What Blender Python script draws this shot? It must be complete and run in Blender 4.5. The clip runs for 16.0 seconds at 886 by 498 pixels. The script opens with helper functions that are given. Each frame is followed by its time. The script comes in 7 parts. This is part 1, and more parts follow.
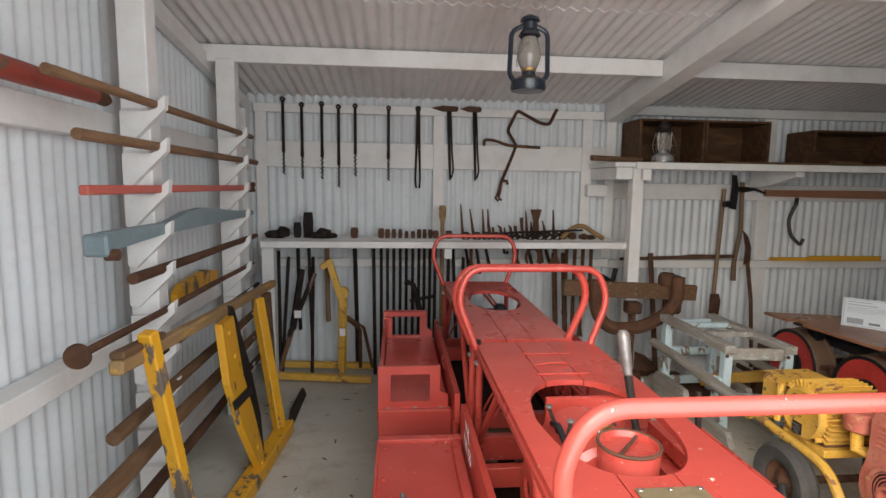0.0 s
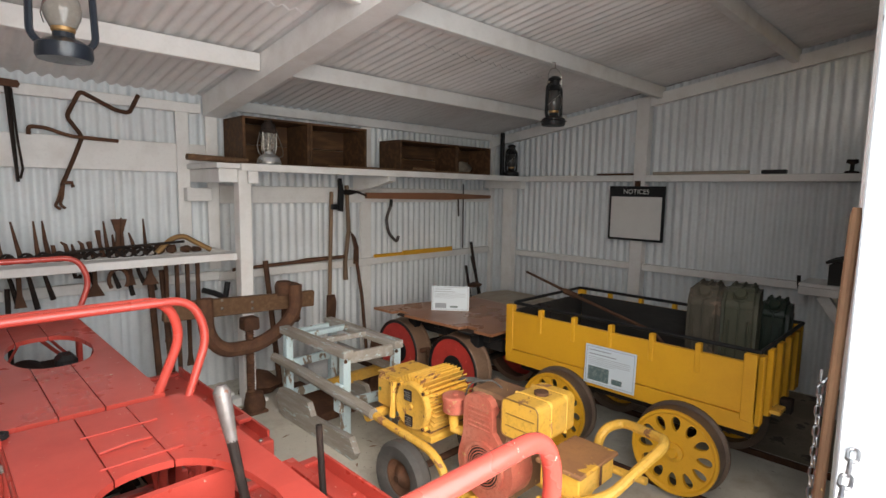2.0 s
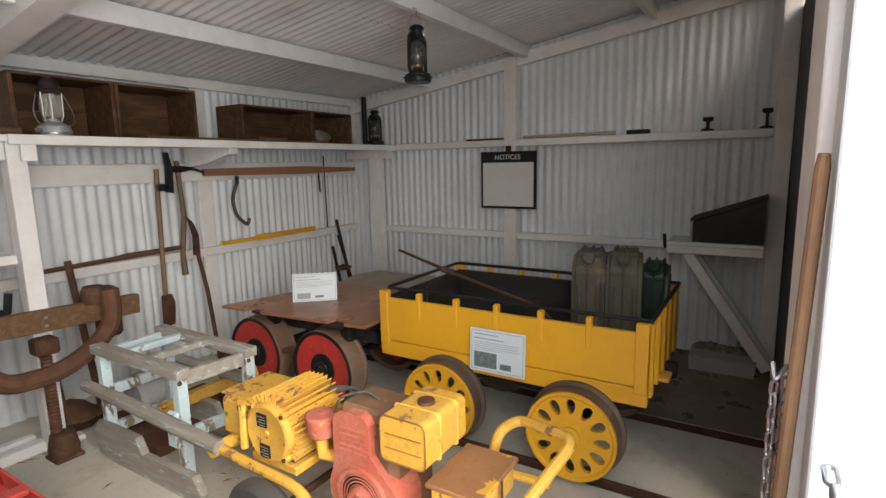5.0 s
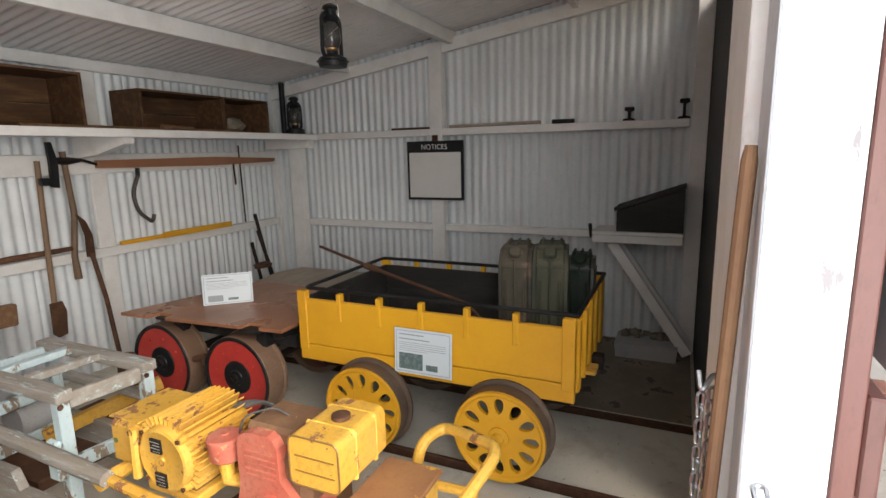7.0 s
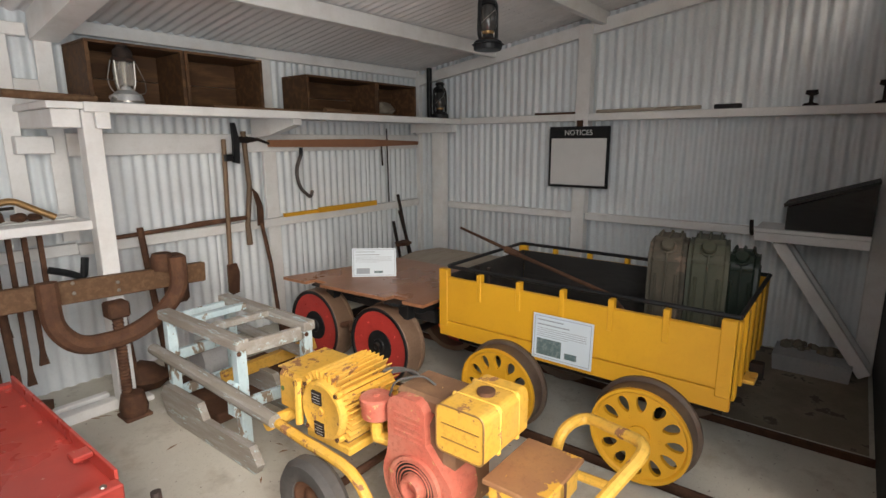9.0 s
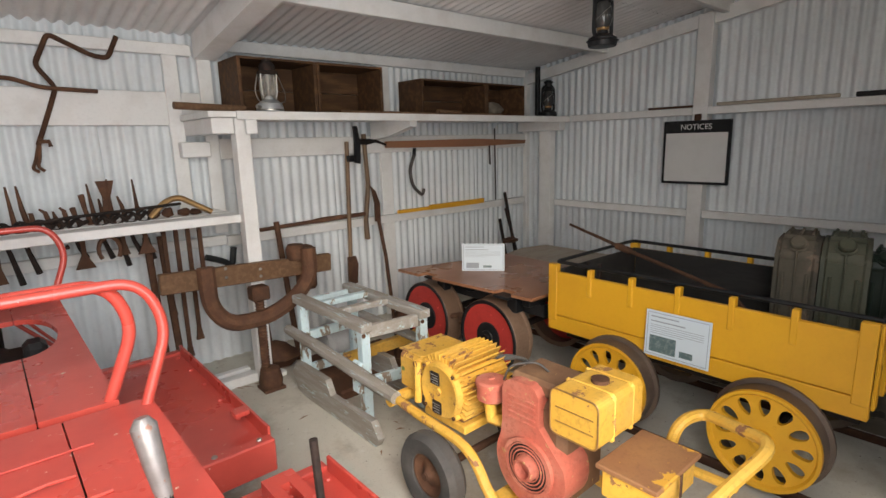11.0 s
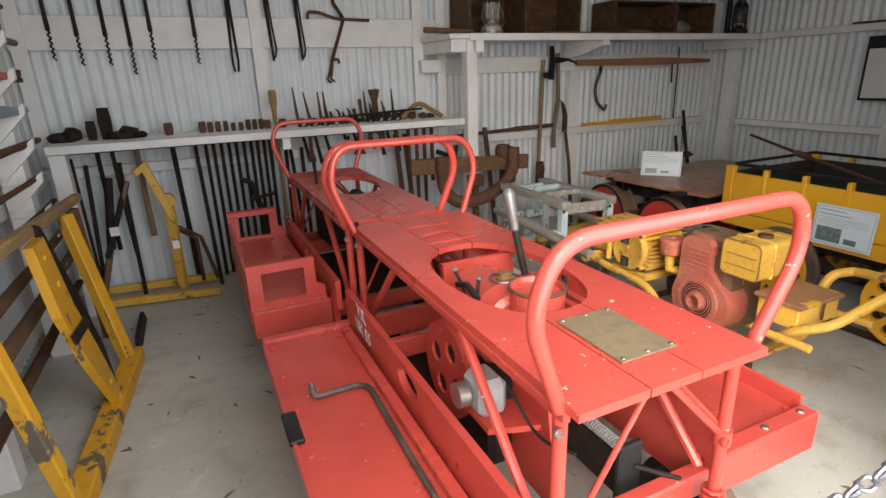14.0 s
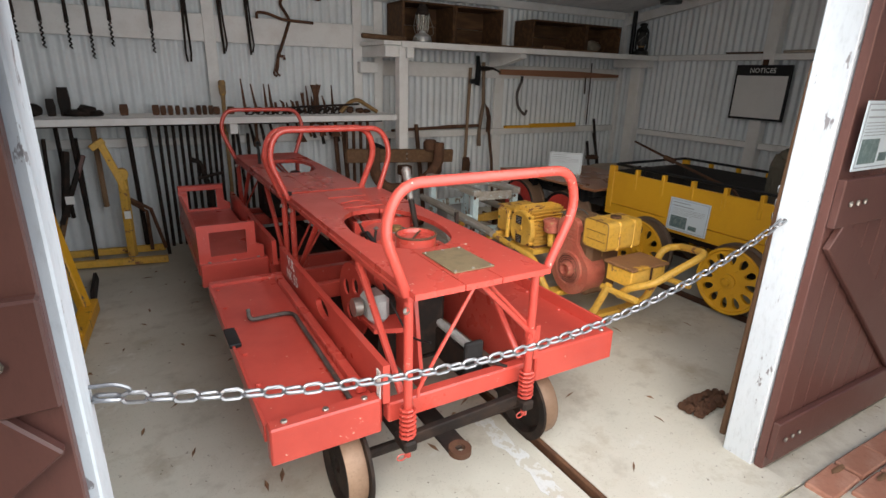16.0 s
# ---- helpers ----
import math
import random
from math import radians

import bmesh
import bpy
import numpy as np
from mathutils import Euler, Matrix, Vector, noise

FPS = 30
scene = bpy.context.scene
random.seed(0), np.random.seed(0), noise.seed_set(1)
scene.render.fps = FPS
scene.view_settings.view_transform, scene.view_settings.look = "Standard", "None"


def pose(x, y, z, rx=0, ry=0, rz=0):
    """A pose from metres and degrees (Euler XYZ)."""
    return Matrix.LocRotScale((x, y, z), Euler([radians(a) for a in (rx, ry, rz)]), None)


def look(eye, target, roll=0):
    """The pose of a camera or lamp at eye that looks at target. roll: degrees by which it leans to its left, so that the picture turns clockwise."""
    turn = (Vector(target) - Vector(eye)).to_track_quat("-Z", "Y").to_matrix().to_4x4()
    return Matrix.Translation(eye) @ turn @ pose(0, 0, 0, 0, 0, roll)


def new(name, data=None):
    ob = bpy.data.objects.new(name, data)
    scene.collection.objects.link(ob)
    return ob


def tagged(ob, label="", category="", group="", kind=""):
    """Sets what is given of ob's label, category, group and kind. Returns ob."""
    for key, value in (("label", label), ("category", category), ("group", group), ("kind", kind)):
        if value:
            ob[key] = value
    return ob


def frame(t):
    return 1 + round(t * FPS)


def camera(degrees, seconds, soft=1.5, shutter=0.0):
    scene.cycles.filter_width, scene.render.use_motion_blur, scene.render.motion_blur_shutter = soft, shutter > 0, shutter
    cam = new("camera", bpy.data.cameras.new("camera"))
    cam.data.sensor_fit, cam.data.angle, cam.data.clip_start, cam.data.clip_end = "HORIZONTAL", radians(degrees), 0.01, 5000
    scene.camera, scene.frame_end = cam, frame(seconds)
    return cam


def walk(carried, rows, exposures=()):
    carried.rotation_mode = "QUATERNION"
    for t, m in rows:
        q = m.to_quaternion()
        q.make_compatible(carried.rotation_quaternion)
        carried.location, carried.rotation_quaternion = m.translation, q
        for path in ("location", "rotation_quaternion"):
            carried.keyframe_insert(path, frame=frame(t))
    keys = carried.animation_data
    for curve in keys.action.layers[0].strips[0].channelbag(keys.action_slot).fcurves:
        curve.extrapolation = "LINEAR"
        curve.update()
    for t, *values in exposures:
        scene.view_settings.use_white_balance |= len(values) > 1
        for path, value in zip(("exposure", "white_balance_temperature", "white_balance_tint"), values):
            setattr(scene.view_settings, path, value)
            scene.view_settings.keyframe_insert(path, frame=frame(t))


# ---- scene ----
cam = camera(80.1, 16.0)
PATH = [
    (0, (-0.009, -0.028, 1.552), (0.167, 1.95, 1.314), 0.8),
    (0.5, (0.036, 0.027, 1.557), (0.431, 1.973, 1.314), -0.1),
    (1, (0.153, 0.151, 1.568), (0.884, 1.999, 1.341), 0.2),
    (1.5, (0.242, 0.214, 1.582), (1.308, 1.892, 1.367), 1.1),
    (2, (0.227, 0.296, 1.59), (1.624, 1.71, 1.368), 0.9),
    (2.5, (0.209, 0.336, 1.592), (1.82, 1.498, 1.355), 0.3),
    (3, (0.205, 0.354, 1.596), (1.88, 1.423, 1.364), 0.1),
    (5.5, (0.736, 0.602, 1.555), (2.428, 1.607, 1.201), -1.6),
    (6, (0.793, 0.605, 1.553), (2.526, 1.537, 1.197), -1.5),
    (6.5, (0.794, 0.594, 1.549), (2.56, 1.463, 1.193), -1.5),
    (7, (0.787, 0.588, 1.567), (2.577, 1.401, 1.201), -1.3),
    (7.5, (0.788, 0.596, 1.546), (2.574, 1.417, 1.179), -1.2),
    (8, (0.771, 0.623, 1.545), (2.486, 1.572, 1.147), -0.6),
    (8.5, (0.749, 0.649, 1.546), (2.378, 1.735, 1.14), -0.3),
    (9, (0.725, 0.671, 1.547), (2.267, 1.879, 1.142), -0.3),
    (9.5, (0.7, 0.701, 1.537), (2.161, 2.006, 1.136), -0.7),
    (12, (0.441, 0.543, 1.539), (1.653, 2.08, 1.127), -1.6),
    (12.5, (0.309, 0.491, 1.52), (1.482, 2.05, 1.08), -1.7),
    (13, (0.092, 0.441, 1.486), (1.165, 2.048, 0.972), -2.6),
    (13.5, (-0.084, 0.3, 1.472), (0.82, 1.992, 0.907), -2.8),
    (14, (-0.212, 0.095, 1.464), (0.581, 1.82, 0.835), -1.9),
    (14.5, (-0.321, -0.063, 1.472), (0.475, 1.635, 0.776), -0.7),
    (15, (-0.372, -0.244, 1.476), (0.495, 1.405, 0.749), -0.8),
    (15.5, (-0.337, -0.457, 1.486), (0.591, 1.172, 0.788), 0.4),
    (16, (-0.314, -0.536, 1.489), (0.647, 1.101, 0.859), 1.6),
]
walk(cam, [(t, look(eye, target, roll)) for t, eye, target, roll in PATH],
     exposures=[(t, e, 6600, 10) for t, e in ((0.0, 0.05), (0.5, 0.14), (1.5, 0.36), (2.5, 0.36), (5.5, 0.66), (7.0, 0.72), (9.5, 0.7), (12.0, 0.55), (12.5, 0.52), (13.5, 0.32), (14.5, 0.02), (15.2, -0.15), (16.0, -0.33))])

# ---- world and light ----
world = bpy.data.worlds.new("sky")
scene.world = world
world.use_nodes = True
wn = world.node_tree
sky = wn.nodes.new("ShaderNodeTexSky")
sky.sky_type, sky.sun_disc = "NISHITA", False
sky.sun_elevation, sky.sun_rotation = radians(34), radians(211)
sky.air_density, sky.dust_density = 1.0, 3.0
wn.nodes["Background"].inputs["Strength"].default_value = 0.15
wn.links.new(sky.outputs[0], wn.nodes["Background"].inputs["Color"])
sun_data = bpy.data.lights.new("sun", "SUN")
sun_data.energy, sun_data.angle, sun_data.color = 0.8, radians(30), (1.0, 0.95, 0.88)
sun = new("sun", sun_data)
sun.matrix_world = look((-4.8, -8.0, 6.3), (0, 0, 0))
door_light = bpy.data.lights.new("doorway_sky", "AREA")
door_light.shape, door_light.size, door_light.size_y = "RECTANGLE", 1.75, 2.2
door_light.energy, door_light.color = 56, (0.93, 0.97, 1.0)
new("doorway_sky", door_light).matrix_world = look((0.6, 0.24, 1.5), (0.69, 1.24, 1.1))

# ---- materials ----
def shader(name):
    m = bpy.data.materials.new(name)
    m.use_nodes = True
    nt = m.node_tree
    return m, nt, nt.nodes["Principled BSDF"]


def node(nt, kind, **values):
    n = nt.nodes.new(kind)
    for k, v in values.items():
        n.inputs[k].default_value = v
    return n


def mixed(nt, fac, a, b):
    n = nt.nodes.new("ShaderNodeMix")
    n.data_type = "RGBA"
    for sock, v in ((n.inputs[0], fac), (n.inputs[6], a), (n.inputs[7], b)):
        if isinstance(v, (float, int)):
            sock.default_value = v
        elif isinstance(v, tuple):
            sock.default_value = (*v, 1)
        else:
            nt.links.new(v, sock)
    return n.outputs[2]


def ramp(nt, src, lo, hi):
    n = nt.nodes.new("ShaderNodeMapRange")
    n.inputs["From Min"].default_value, n.inputs["From Max"].default_value = lo, hi
    nt.links.new(src, n.inputs["Value"])
    return n.outputs[0]


def coords(nt, stretch=(1, 1, 1)):
    tc = nt.nodes.new("ShaderNodeTexCoord")
    mp = nt.nodes.new("ShaderNodeMapping")
    mp.inputs["Scale"].default_value = stretch
    nt.links.new(tc.outputs["Object"], mp.inputs["Vector"])
    return mp.outputs[0]


def noise_of(nt, vec, scale, detail=4.0, rough=0.6):
    n = node(nt, "ShaderNodeTexNoise", Scale=scale, Detail=detail, Roughness=rough)
    nt.links.new(vec, n.inputs["Vector"])
    return n.outputs["Fac"]


def surface(name, col, second, rough=0.5, metal=0.0, scale=6.0, spread=(0.45, 0.7), fine=60.0,
            fine_amount=0.25, bump=0.15, stretch=(1, 1, 1), chip=None, chip_at=0.66, chip_scale=9.0, coat=0.0, chip_rough=0.75, random_tint=0.12, spec=0.5):
    """A surface with a broad variation, fine grain, and chips or rust where asked."""
    m, nt, b = shader(name)
    v = coords(nt, stretch)
    broad = noise_of(nt, v, scale)
    grain = noise_of(nt, v, fine, 6.0, 0.7)
    c = mixed(nt, ramp(nt, broad, *spread), col, second)
    dark = tuple(x * 0.6 for x in col)
    c = mixed(nt, ramp(nt, grain, 0.5, 0.5 + 0.5 / max(fine_amount, 0.01) * 0.25), c, dark)
    info = nt.nodes.new("ShaderNodeObjectInfo")
    hsv = nt.nodes.new("ShaderNodeHueSaturation")
    nt.links.new(c, hsv.inputs["Color"])
    val = nt.nodes.new("ShaderNodeMapRange")
    val.inputs["To Min"].default_value, val.inputs["To Max"].default_value = 1 - random_tint, 1 + random_tint
    nt.links.new(info.outputs["Random"], val.inputs["Value"])
    nt.links.new(val.outputs[0], hsv.inputs["Value"])
    c = hsv.outputs[0]
    r = ramp(nt, broad, 0.2, 0.8)
    rr = nt.nodes.new("ShaderNodeMapRange")
    rr.inputs["To Min"].default_value, rr.inputs["To Max"].default_value = max(rough - 0.1, 0.03), min(rough + 0.12, 1)
    nt.links.new(r, rr.inputs["Value"])
    rough_out = rr.outputs[0]
    if chip:
        spots = noise_of(nt, v, chip_scale, 8.0, 0.65)
        mask = ramp(nt, spots, chip_at, chip_at + 0.02)
        c = mixed(nt, mask, c, chip)
        mr = nt.nodes.new("ShaderNodeMix")
        nt.links.new(mask, mr.inputs[0])
        nt.links.new(rough_out, mr.inputs[2])
        mr.inputs[3].default_value = chip_rough
        rough_out = mr.outputs[0]
    nt.links.new(c, b.inputs["Base Color"])
    nt.links.new(rough_out, b.inputs["Roughness"])
    b.inputs["Metallic"].default_value = metal
    b.inputs["Specular IOR Level"].default_value = spec
    if coat:
        b.inputs["Coat Weight"].default_value, b.inputs["Coat Roughness"].default_value = coat, 0.15
    bp = node(nt, "ShaderNodeBump", Strength=bump, Distance=0.004)
    nt.links.new(grain, bp.inputs["Height"])
    nt.links.new(bp.outputs[0], b.inputs["Normal"])
    return m


WHITE = surface("white_painted_timber", (0.8, 0.79, 0.77), (0.72, 0.7, 0.67), 0.55, chip=(0.42, 0.36, 0.3), chip_at=0.74, chip_scale=14, fine_amount=0.1, bump=0.08, random_tint=0.04)
# blue tint and lowered white carry the skylit shade; dark chips are wear
POST_WORN = surface("weathered_white_paint_shade_tint", (0.62, 0.67, 0.71), (0.54, 0.58, 0.62), 0.6, scale=4, chip=(0.24, 0.23, 0.24), chip_at=0.64, chip_scale=24, stretch=(1, 1, 0.35), bump=0.25, random_tint=0.03)
SHEET = surface("white_painted_iron", (0.73, 0.765, 0.78), (0.66, 0.68, 0.69), 0.42, scale=2.2, fine=30, fine_amount=0.12, bump=0.05, random_tint=0.03, chip=(0.5, 0.42, 0.36), chip_at=0.79, chip_scale=6)
ROOFING = surface("white_painted_roof_iron", (0.8, 0.78, 0.76), (0.66, 0.63, 0.6), 0.5, scale=1.6, fine=24, fine_amount=0.2, bump=0.05, stretch=(1, 0.35, 1), random_tint=0.0)
RED = surface("red_gloss_paint", (0.53, 0.07, 0.05), (0.43, 0.052, 0.038), 0.3, scale=3.0, fine=90, fine_amount=0.1, bump=0.03, chip=(0.74, 0.6, 0.48), chip_at=0.668, chip_scale=36, coat=0.2, random_tint=0.05)
RED_DULL = surface("faded_red_paint", (0.46, 0.1, 0.075), (0.5, 0.15, 0.11), 0.6, chip=(0.5, 0.22, 0.1), chip_at=0.63, chip_scale=14)
POLE_RED = surface("dark_red_paint", (0.3, 0.05, 0.032), (0.22, 0.045, 0.03), 0.5, chip=(0.14, 0.08, 0.05), chip_at=0.6, chip_scale=12)
RED_ORANGE = surface("signal_red_paint", (0.58, 0.055, 0.045), (0.5, 0.045, 0.038), 0.42, chip=(0.35, 0.12, 0.07), chip_at=0.68, chip_scale=16)
YELLOW = surface("yellow_paint", (0.72, 0.37, 0.02), (0.66, 0.33, 0.018), 0.42, scale=3.0, fine=60, fine_amount=0.08, bump=0.04, chip=(0.45, 0.22, 0.03), chip_at=0.74, chip_scale=16, random_tint=0.05)
YELLOW_WORN = surface("worn_yellow_paint", (0.74, 0.42, 0.06), (0.7, 0.43, 0.1), 0.55, scale=5, fine=45, fine_amount=0.4, chip=(0.28, 0.13, 0.06), chip_at=0.6, chip_scale=13, bump=0.25)
YELLOW_WOOD = surface("yellow_paint_on_wood", (0.68, 0.34, 0.018), (0.6, 0.3, 0.02), 0.5, chip=(0.14, 0.11, 0.085), chip_at=0.575, chip_scale=9, stretch=(1, 1, 0.4), bump=0.15)
RUST_LID = surface("rusty_yellow_lid", (0.3, 0.14, 0.06), (0.36, 0.18, 0.07), 0.75, chip=(0.62, 0.33, 0.04), chip_at=0.6, chip_scale=10)
GRIP = surface("worn_grip_metal", (0.2, 0.18, 0.17), (0.28, 0.26, 0.25), 0.35, metal=0.4, scale=16, chip=(0.26, 0.13, 0.09), chip_at=0.62, chip_scale=30)
FADED_ENGINE = surface("sun_faded_engine_paint", (0.5, 0.13, 0.085), (0.52, 0.22, 0.15), 0.6, scale=7, fine=45, fine_amount=0.45, chip=(0.5, 0.3, 0.14), chip_at=0.62, chip_scale=16, bump=0.3, spread=(0.4, 0.75))
STREAK = surface("worn_whitewash", (0.6, 0.61, 0.6), (0.56, 0.54, 0.48), 0.8, scale=9, chip=(0.5, 0.47, 0.4), chip_at=0.5, chip_scale=16)
BAR_RUST = surface("rusty_bar_with_paint_flecks", (0.16, 0.082, 0.042), (0.23, 0.125, 0.062), 0.75, scale=9, chip=(0.6, 0.4, 0.14), chip_at=0.64, chip_scale=26, stretch=(1, 1, 0.35), bump=0.25)
RUST = surface("rusty_iron", (0.09, 0.045, 0.028), (0.15, 0.075, 0.042), 0.78, metal=0.1, scale=12, fine=90, bump=0.3, random_tint=0.25, spec=0.2)
DARK_IRON = surface("dark_iron", (0.022, 0.017, 0.015), (0.05, 0.032, 0.024), 0.68, metal=0.2, scale=14, fine=90, bump=0.25, random_tint=0.25, spec=0.2)
BAR_IRON = surface("worn_dark_bar", (0.075, 0.062, 0.055), (0.13, 0.11, 0.1), 0.5, metal=0.3, scale=18, chip=(0.2, 0.12, 0.07), chip_at=0.64, chip_scale=24)
STEEL = surface("worn_steel", (0.4, 0.38, 0.35), (0.28, 0.25, 0.22), 0.35, metal=0.9, fine=80)
TREAD_DARK = surface("dark_brown_wheel_tread", (0.1, 0.07, 0.052), (0.16, 0.115, 0.085), 0.5, metal=0.25, scale=5, fine=70, bump=0.1)
TREAD = surface("brown_wheel_tread", (0.25, 0.155, 0.1), (0.33, 0.22, 0.15), 0.5, metal=0.25, scale=5, fine=70, bump=0.1)
GALV = surface("galvanised_chain", (0.34, 0.34, 0.35), (0.22, 0.22, 0.23), 0.32, metal=0.9, fine=100)
BLACK = surface("black_paint", (0.014, 0.014, 0.015), (0.03, 0.03, 0.03), 0.4, fine=70, bump=0.05, spec=0.2)
# black wood; also colours the shade on the inner side of the closed doors
BLACK_WOOD_AND_SHADE = surface("black_wood_and_door_shade", (0.03, 0.028, 0.026), (0.06, 0.055, 0.05), 0.6, stretch=(1, 0.2, 1), spec=0.2)
RUBBER = surface("old_rubber", (0.07, 0.066, 0.062), (0.12, 0.11, 0.1), 0.8, fine=60, bump=0.1)
WOOD = surface("worn_brown_wood", (0.15, 0.083, 0.045), (0.23, 0.135, 0.075), 0.6, scale=5, stretch=(6, 0.8, 6), fine=50, bump=0.2, random_tint=0.25, spec=0.2)
HANDLE = surface("hickory_handle", (0.2, 0.12, 0.065), (0.28, 0.17, 0.09), 0.55, scale=5, stretch=(6, 6, 0.8), fine=50, bump=0.15, random_tint=0.3)
CRATE = surface("crate_wood", (0.085, 0.044, 0.023), (0.17, 0.09, 0.043), 0.62, scale=4, stretch=(0.8, 5, 5), fine=40, bump=0.2, random_tint=0.2, spec=0.2)
DECK = surface("varnished_brown_deck", (0.33, 0.15, 0.078), (0.26, 0.11, 0.055), 0.3, scale=2, fine=40, fine_amount=0.15, bump=0.04)
PALE_WOOD = surface("pale_weathered_ply", (0.36, 0.31, 0.25), (0.29, 0.245, 0.195), 0.7, stretch=(1, 4, 4))
BLUE_WOOD = surface("flaking_blue_paint", (0.55, 0.68, 0.71), (0.47, 0.6, 0.64), 0.6, chip=(0.25, 0.2, 0.15), chip_at=0.545, chip_scale=9, stretch=(1.6, 1.6, 0.8), bump=0.2, fine=50)
GREY_WOOD = surface("grey_weathered_wood", (0.29, 0.26, 0.22), (0.4, 0.39, 0.37), 0.75, scale=5, stretch=(5, 0.7, 5), bump=0.3, chip=(0.45, 0.55, 0.57), chip_at=0.6, chip_scale=7)
BAR_WOOD = surface("weathered_yellow_bar", (0.26, 0.16, 0.07), (0.36, 0.24, 0.1), 0.7, scale=6, stretch=(5, 0.7, 5), bump=0.3, chip=(0.55, 0.29, 0.03), chip_at=0.6, chip_scale=6)
BLUE_STEEL = surface("grey_blue_paint", (0.2, 0.27, 0.29), (0.26, 0.33, 0.35), 0.45, chip=(0.1, 0.09, 0.08), chip_at=0.7)
OLIVE = surface("olive_drab_paint", (0.062, 0.066, 0.045), (0.09, 0.088, 0.064), 0.55, chip=(0.14, 0.1, 0.07), chip_at=0.64, chip_scale=7, spec=0.2)
OLIVE_DUSTY = surface("dusty_olive_paint", (0.085, 0.075, 0.055), (0.13, 0.11, 0.085), 0.7, chip=(0.17, 0.125, 0.09), chip_at=0.6, chip_scale=6, spec=0.2)
DARK_GREEN = surface("dark_green_paint", (0.018, 0.03, 0.02), (0.03, 0.042, 0.03), 0.4)
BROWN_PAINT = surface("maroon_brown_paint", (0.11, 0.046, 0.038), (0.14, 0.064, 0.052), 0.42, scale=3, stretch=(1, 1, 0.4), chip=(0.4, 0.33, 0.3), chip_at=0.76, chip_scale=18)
PAPER = surface("laminated_card", (0.6, 0.67, 0.71), (0.58, 0.65, 0.69), 0.35, fine=20, fine_amount=0.02, bump=0.0, random_tint=0.0)
PAPER_WHITE = surface("off_white_board", (0.74, 0.73, 0.71), (0.7, 0.69, 0.67), 0.6, fine=20, fine_amount=0.03, bump=0.0)
INK = surface("grey_ink", (0.3, 0.33, 0.36), (0.36, 0.38, 0.4), 0.5, bump=0.0)
PHOTO = surface("faded_photo_print", (0.1, 0.15, 0.15), (0.24, 0.29, 0.28), 0.4, scale=40, fine=120, bump=0.0)
LETTER = surface("white_lettering", (0.8, 0.8, 0.78), (0.75, 0.74, 0.72), 0.5, bump=0.0)
BRASS = surface("tarnished_brass", (0.4, 0.24, 0.1), (0.3, 0.18, 0.08), 0.45, metal=0.7)
PLATE = surface("brown_tread_mat", (0.19, 0.14, 0.075), (0.14, 0.1, 0.055), 0.7, scale=20, fine=140, bump=0.3)
ALLOY = surface("grey_alloy", (0.42, 0.43, 0.43), (0.32, 0.32, 0.32), 0.5, metal=0.35)
NAVY = surface("navy_enamel", (0.008, 0.012, 0.02), (0.014, 0.02, 0.03), 0.3, coat=0.2)
CERAMIC_GREY = surface("pale_grey_plastic", (0.42, 0.42, 0.42), (0.36, 0.36, 0.36), 0.7)
CLOTH = surface("old_canvas", (0.2, 0.17, 0.13), (0.28, 0.24, 0.19), 0.9, scale=14)
GROOVE = surface("groove_dirt", (0.06, 0.045, 0.035), (0.1, 0.08, 0.06), 0.9, spec=0.2)
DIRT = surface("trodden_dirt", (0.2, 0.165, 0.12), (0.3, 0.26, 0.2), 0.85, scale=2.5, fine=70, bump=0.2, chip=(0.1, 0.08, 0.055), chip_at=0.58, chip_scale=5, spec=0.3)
ASPHALT = surface("asphalt", (0.075, 0.075, 0.078), (0.1, 0.1, 0.103), 0.85, scale=1.0, fine=90, bump=0.3)
BRICK = surface("paving_brick", (0.33, 0.15, 0.1), (0.4, 0.22, 0.16), 0.85, scale=10, fine=60, bump=0.3, random_tint=0.25)
LEAF = surface("green_leaves", (0.12, 0.19, 0.055), (0.16, 0.23, 0.075), 0.6, bump=0.0)
BUSH_RED = surface("red_flowers", (0.35, 0.05, 0.07), (0.2, 0.1, 0.04), 0.7, bump=0.0)
BARK = surface("bark", (0.1, 0.075, 0.06), (0.16, 0.12, 0.1), 0.9)
DRY_LEAF = surface("dry_leaf", (0.2, 0.11, 0.06), (0.3, 0.17, 0.09), 0.8)


